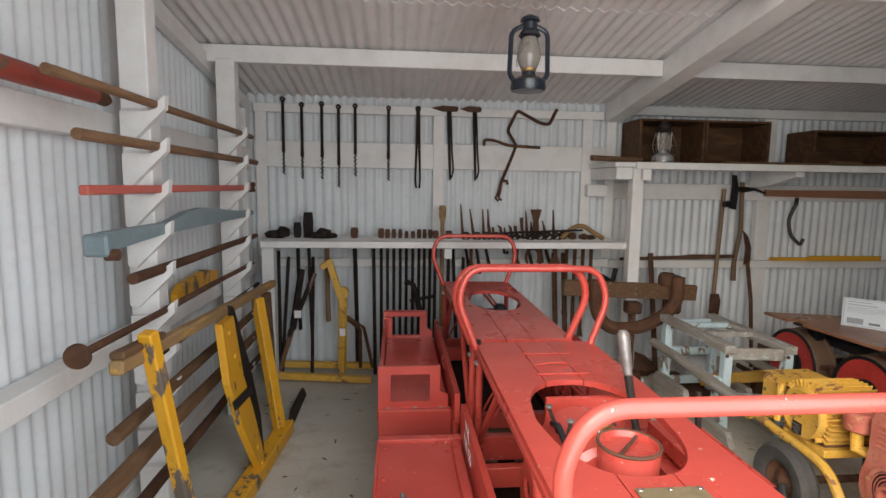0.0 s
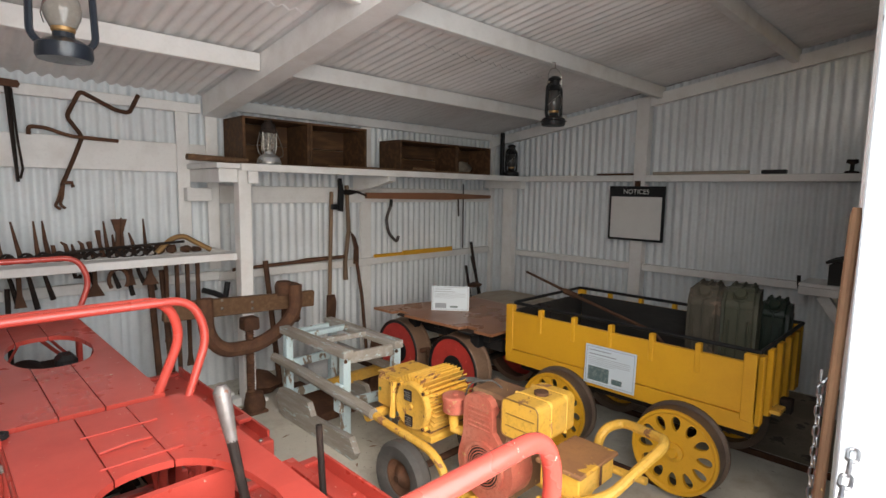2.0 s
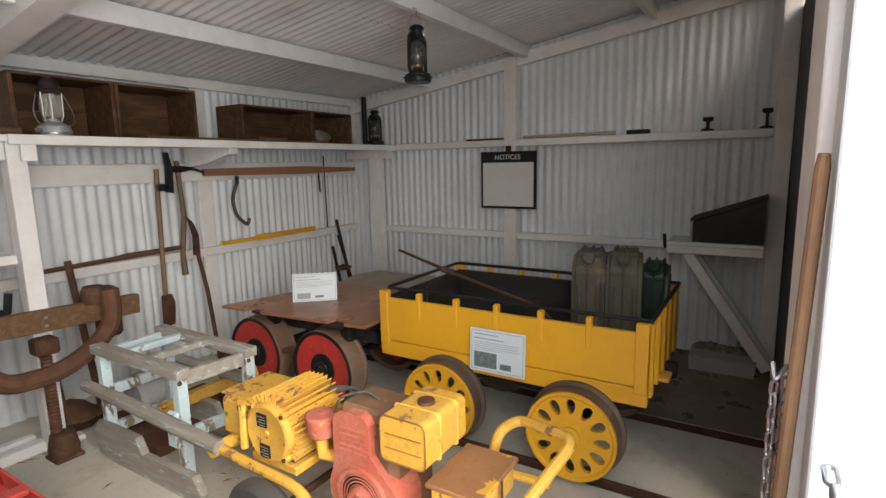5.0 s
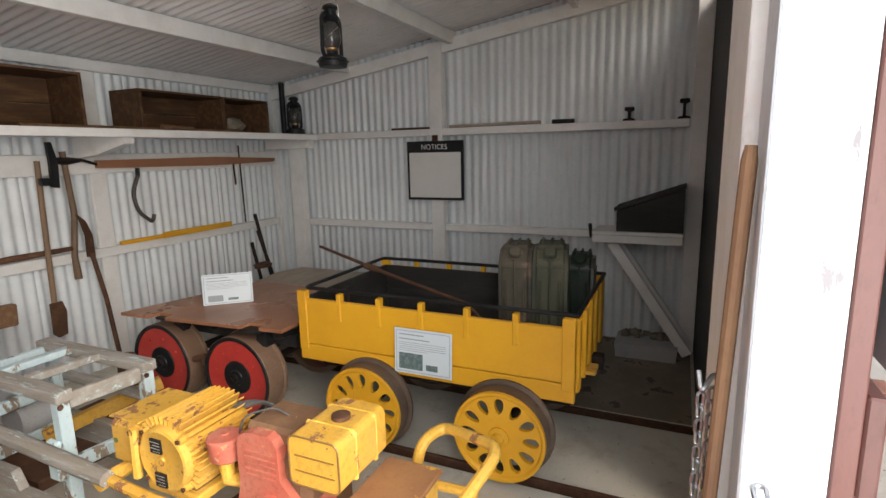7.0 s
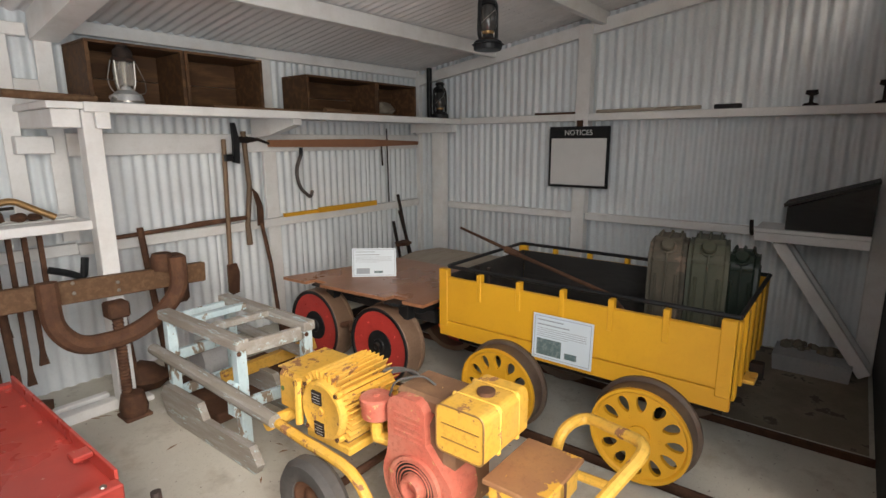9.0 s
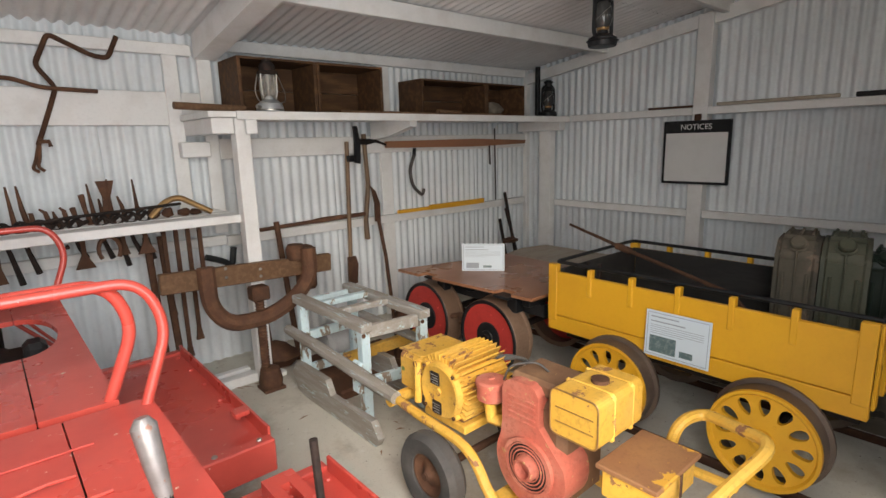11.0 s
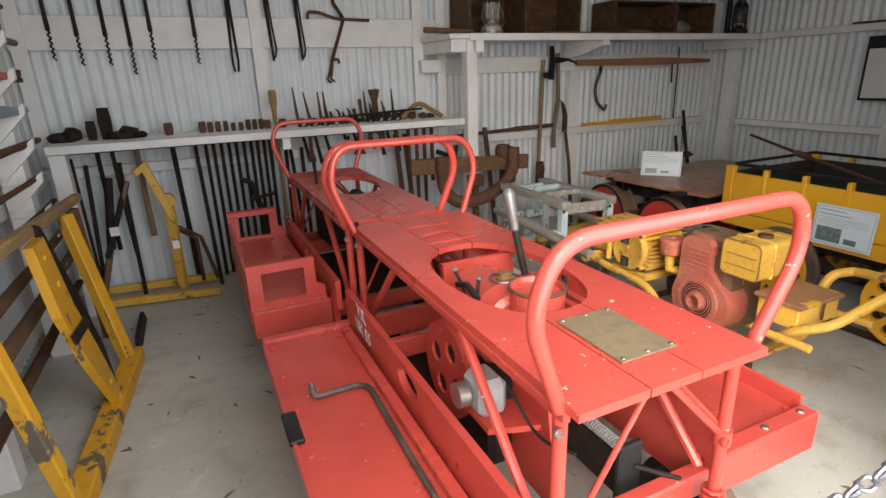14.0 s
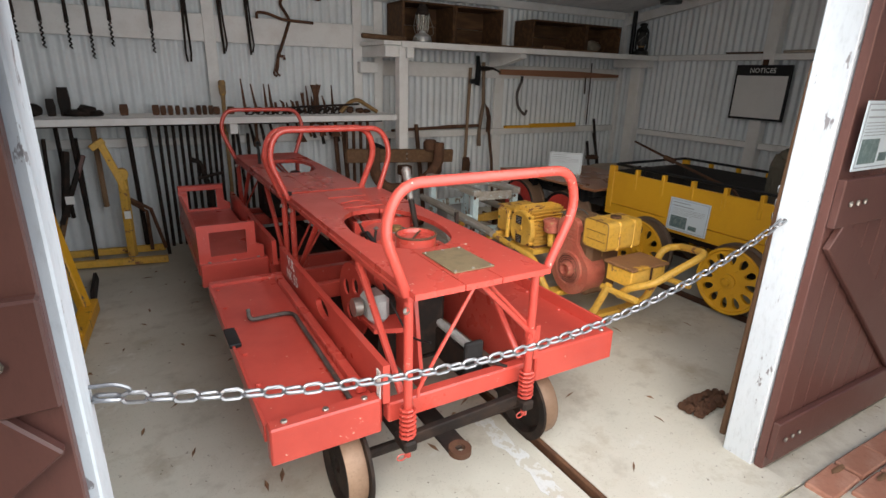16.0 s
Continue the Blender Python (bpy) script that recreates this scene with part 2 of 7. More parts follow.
def concrete():
    m, nt, b = shader("worn_concrete")
    v = coords(nt)
    broad, mid, grain = noise_of(nt, v, 1.1), noise_of(nt, v, 6.0), noise_of(nt, v, 110, 6, 0.75)
    c = mixed(nt, ramp(nt, broad, 0.38, 0.64), (0.58, 0.555, 0.48), (0.49, 0.465, 0.395))
    c = mixed(nt, ramp(nt, mid, 0.56, 0.82), c, (0.36, 0.325, 0.265))
    c = mixed(nt, ramp(nt, grain, 0.58, 0.78), c, (0.2, 0.17, 0.13))
    blot = noise_of(nt, v, 2.6, 8.0, 0.7)
    c = mixed(nt, ramp(nt, blot, 0.54, 0.7), c, (0.4, 0.35, 0.27))
    pale = noise_of(nt, v, 3.7, 8.0, 0.75)
    c = mixed(nt, ramp(nt, pale, 0.6, 0.68), c, (0.62, 0.61, 0.56))
    speck = noise_of(nt, v, 34, 4.0, 0.6)
    c = mixed(nt, ramp(nt, speck, 0.67, 0.71), c, (0.13, 0.1, 0.075))
    nt.links.new(c, b.inputs["Base Color"])
    b.inputs["Roughness"].default_value = 0.8
    bp = node(nt, "ShaderNodeBump", Strength=0.3, Distance=0.004)
    nt.links.new(grain, bp.inputs["Height"])
    nt.links.new(bp.outputs[0], b.inputs["Normal"])
    return m


CONCRETE = concrete()


def glass():
    m, nt, b = shader("lamp_glass")
    b.inputs["Base Color"].default_value = (0.9, 0.88, 0.82, 1)
    b.inputs["Roughness"].default_value, b.inputs["Transmission Weight"].default_value, b.inputs["IOR"].default_value = 0.08, 0.85, 1.2
    return m


GLASS = glass()
GLASS_DARK = surface("sooty_lamp_glass", (0.05, 0.048, 0.045), (0.12, 0.11, 0.1), 0.2, bump=0.0, random_tint=0.0)
GLASS_DUSTY = surface("dusty_lamp_glass", (0.2, 0.18, 0.155), (0.34, 0.32, 0.29), 0.15, bump=0.0, random_tint=0.0)

# ---- mesh helpers ----
ORIGIN = {}


def thing(name, at, label, category, group="", turn=0.0, kind=""):
    ob = new(name)
    ob.empty_display_size = 0.1
    ob.matrix_world = pose(*at, 0, 0, turn)
    ORIGIN[ob] = ob.matrix_world.inverted()
    return tagged(ob, label, category, group, kind)


def finish(bm, name, material, smooth=False):
    me = bpy.data.meshes.new(name)
    bmesh.ops.recalc_face_normals(bm, faces=bm.faces[:])
    if smooth:
        for f in bm.faces:
            f.smooth = True
        for e in bm.edges:
            if len(e.link_faces) == 2 and e.calc_face_angle(0) > 0.6:
                e.smooth = False
    bm.to_mesh(me)
    bm.free()
    me.materials.append(material)
    return me


def root_of(ob):
    while ob.parent:
        ob = ob.parent
    return ob


def part(name, bm, material, parent, label="", smooth=False):
    """One mesh, given in world places, as a part of a thing."""
    inv = ORIGIN[root_of(parent)]
    bm.transform(inv)
    ob = new(name, finish(bm, name, material, smooth))
    ob.parent = parent
    if label:
        ob["label"] = label
    return ob


def solo(name, bm, material, label, category="", kind="", group="", smooth=False):
    """A thing that is one mesh, its origin at the middle of its base."""
    xs, ys, zs = zip(*[v.co for v in bm.verts])
    base = Vector(((min(xs) + max(xs)) / 2, (min(ys) + max(ys)) / 2, min(zs)))
    bm.transform(Matrix.Translation(-base))
    ob = new(name, finish(bm, name, material, smooth))
    ob.location = base
    ORIGIN[ob] = Matrix.Translation(-base)
    return tagged(ob, label, category, group, kind)


def add_box(bm, x0, x1, y0, y1, z0, z1, bevel=0.004, m=None):
    r = bmesh.ops.create_cube(bm, size=1)
    vs = r["verts"]
    bmesh.ops.scale(bm, vec=(abs(x1 - x0), abs(y1 - y0), abs(z1 - z0)), verts=vs)
    bmesh.ops.translate(bm, vec=((x0 + x1) / 2, (y0 + y1) / 2, (z0 + z1) / 2), verts=vs)
    if bevel:
        es = list({e for v in vs for e in v.link_edges})
        out = bmesh.ops.bevel(bm, geom=es, offset=bevel, segments=1, affect="EDGES", clamp_overlap=True)
        vs = list({v for f in out["faces"] for v in f.verts} | {v for v in vs if v.is_valid})
    if m is not None:
        bmesh.ops.transform(bm, matrix=m, verts=vs)
    return bm


def box(x0, x1, y0, y1, z0, z1, bevel=0.004):
    return add_box(bmesh.new(), x0, x1, y0, y1, z0, z1, bevel)


def beam(p, q, w, h, bevel=0.004, bm=None, twist=0.0):
    """A bar of width w (level) and height h from p to q."""
    bm = bm or bmesh.new()
    p, q = Vector(p), Vector(q)
    d = q - p
    rot = d.to_track_quat("Y", "Z").to_matrix().to_4x4() @ Matrix.Rotation(radians(twist), 4, "Y")
    return add_box(bm, -w / 2, w / 2, 0, d.length, -h / 2, h / 2, bevel, Matrix.Translation(p) @ rot)


def tube(points, r, seg=10, bm=None, closed=False):
    """A round bar along the points; r is one radius or one for each point."""
    bm = bm or bmesh.new()
    pts = [Vector(p) for p in points]
    n = len(pts)
    radii = r if isinstance(r, (list, tuple)) else [r] * n
    rings, ref = [], None
    for i, p in enumerate(pts):
        a = pts[i - 1] if (i > 0 or closed) else p
        b = pts[(i + 1) % n] if (i < n - 1 or closed) else p
        d = (b - a).normalized()
        if ref is None:
            ref = d.orthogonal().normalized()
        ref = (ref - d * ref.dot(d)).normalized()
        side = d.cross(ref)
        rings.append([bm.verts.new(p + radii[i] * (math.cos(k * 2 * math.pi / seg) * ref + math.sin(k * 2 * math.pi / seg) * side)) for k in range(seg)])
    for i in range(n if closed else n - 1):
        a, b = rings[i], rings[(i + 1) % n]
        for k in range(seg):
            bm.faces.new((a[k], a[(k + 1) % seg], b[(k + 1) % seg], b[k]))
    if not closed:
        bm.faces.new(rings[0][::-1])
        bm.faces.new(rings[-1])
    return bm


def rounded(points, r, steps=5):
    """Points with each inner corner rounded off by r."""
    pts = [Vector(p) for p in points]
    out = [pts[0]]
    for a, b, c in zip(pts, pts[1:], pts[2:]):
        u, w = (a - b), (c - b)
        k = min(r, u.length * 0.48, w.length * 0.48)
        s, e = b + u.normalized() * k, b + w.normalized() * k
        for i in range(steps + 1):
            t = i / steps
            out.append(s * (1 - t) ** 2 + b * 2 * t * (1 - t) + e * t * t)
    return out + [pts[-1]]


def lathe(profile, centre, axis="z", seg=24, bm=None):
    """A turned body: profile of (radius, along)."""
    bm = bm or bmesh.new()
    rot = {"z": Matrix(), "x": Matrix.Rotation(radians(90), 4, "Y"), "y": Matrix.Rotation(radians(-90), 4, "X")}[axis]
    m = Matrix.Translation(centre) @ rot
    rings = []
    for r, a in profile:
        if r <= 1e-6:
            rings.append([bm.verts.new(m @ Vector((0, 0, a)))])
        else:
            rings.append([bm.verts.new(m @ Vector((r * math.cos(k * 2 * math.pi / seg), r * math.sin(k * 2 * math.pi / seg), a))) for k in range(seg)])
    for a, b in zip(rings, rings[1:]):
        for k in range(seg):
            q = [a[k % len(a)], a[(k + 1) % len(a)], b[(k + 1) % len(b)], b[k % len(b)]]
            q = [v for i, v in enumerate(q) if v not in q[:i]]
            if len(q) > 2:
                bm.faces.new(q)
    return bm


def slab(outline, axis, a, b, bm=None, holes=()):
    """A flat outline drawn out from a to b along an axis; outline in the other two axes in order. Holes are cut through."""
    bm = bm or bmesh.new()
    def at(p, d):
        return {"x": (d, p[0], p[1]), "y": (p[0], d, p[1]), "z": (p[0], p[1], d)}[axis]
    if not holes:
        lo = [bm.verts.new(at(p, a)) for p in outline]
        hi = [bm.verts.new(at(p, b)) for p in outline]
        bm.faces.new(lo[::-1])
        bm.faces.new(hi)
        n = len(outline)
        for i in range(n):
            bm.faces.new((lo[i], lo[(i + 1) % n], hi[(i + 1) % n], hi[i]))
        return bm
    for d in (a, b):
        edges = []
        for loop in (outline, *holes):
            vs = [bm.verts.new(at(p, d)) for p in loop]
            edges += [bm.edges.new((vs[i], vs[(i + 1) % len(vs)])) for i in range(len(vs))]
        bmesh.ops.triangle_fill(bm, use_beauty=True, edges=edges)
    for loop in (outline, *holes):
        lo = [bm.verts.new(at(p, a)) for p in loop]
        hi = [bm.verts.new(at(p, b)) for p in loop]
        for i in range(len(loop)):
            bm.faces.new((lo[i], lo[(i + 1) % len(loop)], hi[(i + 1) % len(loop)], hi[i]))
    bmesh.ops.remove_doubles(bm, verts=bm.verts[:], dist=1e-5)
    return bm


def oval(cx, cy, rx, ry, n=20, start=0.0):
    return [(cx + rx * math.cos(start + i * 2 * math.pi / n), cy + ry * math.sin(start + i * 2 * math.pi / n)) for i in range(n)]


def bolt(x, y, z, axis, r=0.012, h=0.008):
    return lathe([(0, h), (r * 0.8, h), (r, h * 0.4), (r, 0)], (x, y, z), axis, 8)


def words(text, at, size, turn, parent, material, name="lettering"):
    cu = bpy.data.curves.new(name, "FONT")
    cu.body, cu.size, cu.extrude, cu.align_x = text, size, 0.0006, "CENTER"
    cu.materials.append(material)
    ob = new(name, cu)
    ob.parent = parent
    ob.matrix_basis = ORIGIN[root_of(parent)] @ Matrix.Translation(at) @ turn
    return ob


# ---- the shed ----
BACK, RIGHT, LEFT, FRONT = 4.5, 5.2, -1.25, 0.36


def roof_z(y):
    return 2.27 + (4.45 - y) * 0.15


def corrugated(length, bottom, top_of, sheet_at, pitch=0.076, depth=0.009, steps=8, thick=0.0):
    """A sheet of corrugated iron along its length; top_of gives the height, sheet_at puts (along, out, z) in the world."""
    bm = bmesh.new()
    n = int(length / pitch * steps)
    cols = []
    for i in range(n + 1):
        s = length * i / n
        out = depth * math.cos(s / pitch * 2 * math.pi)
        cols.append([bm.verts.new(sheet_at(s, out, z)) for z in (bottom, top_of(s))])
    for a, b in zip(cols, cols[1:]):
        f = bm.faces.new((a[0], b[0], b[1], a[1]))
        f.smooth = True
    return bm


def wall_of_sheets(name, label, start, length, top_of, sheet_at, width=0.76):
    wall = thing(name, sheet_at(length / 2, 0, 0), label, "wall", kind="structure")
    n = round(length / width)
    for k in range(n):
        a = length * k / n
        lap = 0.003 * (k % 2)
        bm = corrugated(length / n + (0.02 if k < n - 1 else 0), 0.0, lambda s: top_of(a + s), lambda s, o, z: sheet_at(a + s, o + lap, z))
        part("sheet", bm, SHEET, wall, smooth=True)
    return wall


wall_of_sheets("wall_back", "white-painted corrugated iron back wall", 0, RIGHT - LEFT, lambda s: roof_z(BACK) + 0.02, lambda s, o, z: (LEFT + s, BACK + 0.012 + o, z))
wall_of_sheets("wall_right", "white-painted corrugated iron end wall", 0, BACK - FRONT, lambda s: roof_z(BACK - s) + 0.0, lambda s, o, z: (RIGHT + 0.012 + o, BACK - s, z))
wall_of_sheets("wall_left", "white-painted corrugated iron end wall behind a tool rack", 0, BACK - FRONT, lambda s: roof_z(FRONT + s) + 0.0, lambda s, o, z: (LEFT - 0.012 + o, FRONT + s, z))
outer = box(LEFT - 0.06, RIGHT + 0.06, BACK + 0.04, BACK + 0.08, 0, 2.4, 0)
add_box(outer, RIGHT + 0.04, RIGHT + 0.08, FRONT - 0.04, BACK + 0.08, 0, 3.0, 0)
add_box(outer, LEFT - 0.08, LEFT - 0.04, FRONT - 0.04, BACK + 0.08, 0, 3.0, 0)
solo("wall_outer", outer, BROWN_PAINT, "outer cladding of the shed", "wall", "structure")

# roof iron, its ridges running with the slope
bm = bmesh.new()
n = int((RIGHT - LEFT + 0.2) / 0.076 * 8)
last = None
for i in range(n + 1):
    x = LEFT - 0.1 + 0.076 * i / 8
    o = 0.009 * math.cos(i / 8 * 2 * math.pi) + 0.012
    col = [bm.verts.new((x, y, roof_z(y) + o + lift)) for y, lift in ((BACK + 0.1, 0), (2.9, 0), (2.9, 0.004), (1.6, 0.004), (1.6, 0.0), (0.3, 0.0))]
    if last:
        for k in range(5):
            bm.faces.new((last[k], col[k], col[k + 1], last[k + 1]))
    last = col
solo("ceiling", bm, ROOFING, "white-painted corrugated iron roof seen from below", "ceiling", "structure", smooth=True)
solo("roof_top", slab([(0.3, roof_z(0.3) + 0.05), (BACK + 0.1, roof_z(BACK + 0.1) + 0.05), (BACK + 0.1, roof_z(BACK + 0.1) + 0.07), (0.3, roof_z(0.3) + 0.07)], "x", LEFT - 0.1, RIGHT + 0.1), ROOFING, "roof covering over the iron sheets", "roof", "structure")

# purlins, rafter and plates
for y in (3.5, 2.45, 1.4, 0.5):
    for x0, x1 in ((LEFT, 1.765), (1.915, RIGHT)):
        t = roof_z(y) - 0.006
        solo("purlin", box(x0, x1, y - 0.025, y + 0.025, t - 0.105, t, 0.003), WHITE, "white-painted timber roof purlin", "purlin", "structure")
solo("rafter", slab([(0.4, roof_z(0.4) - 0.16), (BACK - 0.06, roof_z(BACK - 0.06) - 0.16), (BACK - 0.06, roof_z(BACK - 0.06) - 0.005), (0.4, roof_z(0.4) - 0.005)], "x", 1.77, 1.91), WHITE, "heavy white-painted timber rafter", "rafter", "structure")
for x0, x1 in ((LEFT + 0.012, LEFT + 0.065), (RIGHT - 0.07, RIGHT - 0.012)):
    d = 0.06
    solo("wall_plate", slab([(0.5, roof_z(0.5) - d - 0.1), (BACK - 0.06, roof_z(BACK - 0.06) - d - 0.1), (BACK - 0.06, roof_z(BACK - 0.06) - d), (0.5, roof_z(0.5) - d)], "x", x0, x1), WHITE, "sloping white-painted wall plate", "plate", "structure")


def timber(name, x0, x1, y0, y1, z0, z1, label, paint=WHITE):
    return solo(name, box(x0, x1, y0, y1, z0, z1, 0.004), paint, label, name.split("_")[-1], "structure")


# back wall framing
timber("top_rail", LEFT + 0.08, 1.76, BACK - 0.05, BACK - 0.004, 2.13, 2.2, "white-painted timber rail under the roof")
timber("top_rail", 1.92, RIGHT - 0.08, BACK - 0.05, BACK - 0.004, 2.18, 2.258, "white-painted timber rail under the roof")
timber("tool_board", LEFT + 0.08, 1.86, BACK - 0.045, BACK - 0.004, 1.69, 1.9, "white-painted board carrying hanging tools")
for x in (-1.11, 0.34, 1.62, 1.83):
    timber("wall_stud", x - 0.045, x + 0.045, BACK - 0.06, BACK - 0.046, 0.95, 2.13, "white-painted timber wall stud")
timber("mid_rail", LEFT + 0.08, 1.86, BACK - 0.05, BACK - 0.004, 0.86, 0.93, "white-painted timber girt")
timber("mid_rail", 1.86, RIGHT - 0.08, BACK - 0.06, BACK - 0.004, 0.85, 0.92, "white-painted timber girt")
timber("tool_rail", 1.88, RIGHT - 0.08, BACK - 0.05, BACK - 0.004, 1.46, 1.6, "white-painted rail with tools hung on it")
timber("wall_stud", 3.23, 3.35, BACK - 0.035, BACK - 0.004, 0.0, 2.178, "white-painted timber wall stud")
# right wall framing
timber("corner_strip", RIGHT - 0.05, RIGHT + 0.003, BACK - 0.05, BACK + 0.003, 0.0, 2.26, "white-painted strip closing the wall corner")
timber("corner_post", RIGHT - 0.15, RIGHT - 0.06, 4.06, 4.2, 0.0, 1.66, "white-painted post carrying the shelf")
timber("wall_stud", RIGHT - 0.1, RIGHT - 0.004, 2.53, 2.65, 0.0, 2.48, "white-painted timber wall stud")
for y0, y1 in ((2.65, 4.06), (0.56, 2.53)):
    timber("mid_rail", RIGHT - 0.07, RIGHT - 0.004, y0, y1, 0.85, 0.91, "white-painted timber girt")
    timber("high_rail", RIGHT - 0.1, RIGHT - 0.004, y0, y1, 1.7, 1.76, "white-painted timber girt used as a ledge")
timber("front_post", RIGHT - 0.13, RIGHT - 0.01, 0.44, 0.55, 0.0, 2.78, "white-painted corner post at the doors")
# left wall framing
timber("mid_rail", LEFT + 0.004, LEFT + 0.1, 0.5, BACK - 0.06, 0.82, 0.9, "white-painted timber girt")
timber("high_rail", LEFT + 0.004, LEFT + 0.07, 0.5, BACK - 0.06, 1.72, 1.83, "white-painted timber girt")
timber("low_rail", LEFT + 0.004, LEFT + 0.07, 0.5, BACK - 0.06, 0.12, 0.2, "white-painted timber plate")
timber("wall_stud", LEFT + 0.004, LEFT + 0.06, 4.3, 4.44, 0.0, 2.2, "white-painted corner stud")
# front wall: posts, header and boards
timber("door_post", 1.70, 1.83, 0.355, 0.476, -0.02, 2.78, "white-painted door post with worn edges", POST_WORN)
timber("door_post", -0.55, -0.44, 0.355, 0.476, -0.02, 2.78, "white-painted door post with worn edges", POST_WORN)
timber("door_header", -0.44, 1.70, 0.37, 0.47, 2.72, 2.8, "white-painted beam over the doorway")
timber("inner_lining", 1.83, 2.3, 0.36, 0.5, 0.0, 2.72, "white-painted boards beside the door post")
timber("door_header", 2.3, RIGHT - 0.13, 0.4, 0.47, 2.7, 2.8, "white-painted beam over the closed doors")
timber("inner_lining", LEFT, -0.55, 0.37, 0.45, 0.0, 2.8, "white-painted boards beside the door post")

# floor and ground
fl = slab([(LEFT - 0.1, 0.2), (1.74, 0.2), (1.74, 0.33), (RIGHT + 0.1, 0.33), (RIGHT + 0.1, BACK + 0.1), (LEFT - 0.1, BACK + 0.1)], "z", -0.06, 0.0, holes=[[(x, 0.4), (x + 0.06, 0.4), (x + 0.06, 4.3), (x, 4.3)] for x in (0.22, 0.985, 2.98, 3.76)])
solo("floor", fl, CONCRETE, "worn dusty concrete floor with rail grooves", "floor", "structure")
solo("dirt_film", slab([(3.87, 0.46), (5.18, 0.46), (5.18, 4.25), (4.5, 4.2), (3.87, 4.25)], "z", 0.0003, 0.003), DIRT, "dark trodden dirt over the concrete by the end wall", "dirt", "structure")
solo("groove_bed", box(0.0, RIGHT, 0.34, 4.4, -0.09, -0.045, 0), GROOVE, "dirt at the bottom of the rail grooves", "groove", "structure")
for x in (0.2, 0.965, 2.96, 3.74):
    solo("rail", box(x + 0.062, x + 0.085, 0.41, 4.29, -0.058, -0.004 if x < 2 else 0.018, 0.004), RUST, "rusty rail set in the floor", "rail", "structure")
solo("ground", box(-60, 60, -60, 60, -0.3, -0.1, 0), ASPHALT, "dark asphalt ground", "ground", "structure")

# ---- red rail trolleys ----
def hoop(y, xl, xr, top, foot, rad=0.019, lean=0.0):
    """A bent hand rail standing on the seat's end."""
    w = 0.085
    pts = [(xl + w, y, foot), (xl, y + lean * 0.6, top - 0.13), (xl + 0.05, y + lean, top), (xr - 0.05, y + lean, top), (xr, y + lean * 0.6, top - 0.13), (xr - w, y, foot)]
    return tube(rounded(pts, 0.13, 8), rad, 12)


def seat_plank(t, y0, y1, xl, xr, z, hole):
    """The long seat: side boards, a middle board and a round opening over the engine."""
    hx, hy, rx, ry = hole
    n = 28
    m = (xl + xr) / 2
    cuts = [xl, xl + (xr - xl) * 0.34, xl + (xr - xl) * 0.61, xr]
    ring = oval(hx, hy, rx, ry, n)
    inside = lambda x: abs(x - hx) < rx
    # boards before and behind the opening meet it in an arc
    for a, b in zip(cuts, cuts[1:]):
        a2, b2 = a + 0.002, b - 0.002
        xs = [a2 + (b2 - a2) * i / 22 for i in range(23)]
        def edge(x, s):
            u = (x - hx) / rx
            return hy + s * ry * max(0.0, 1 - abs(u) ** 2.5) ** 0.45
        front = [(a2, y0), (b2, y0)] + [(x, edge(x, -1)) for x in reversed(xs)]
        rear = [(a2, y1), *[(x, edge(x, 1)) for x in xs], (b2, y1)]
        if not (inside(a2) or inside(b2)):
            part("seat_board", slab([(a2, y0), (b2, y0), (b2, y1), (a2, y1)], "z", z - 0.02, z), RED, t)
            continue
        part("seat_board", slab(front, "z", z - 0.02, z), RED, t)
        part("seat_board", slab(rear[::-1], "z", z - 0.02, z), RED, t)


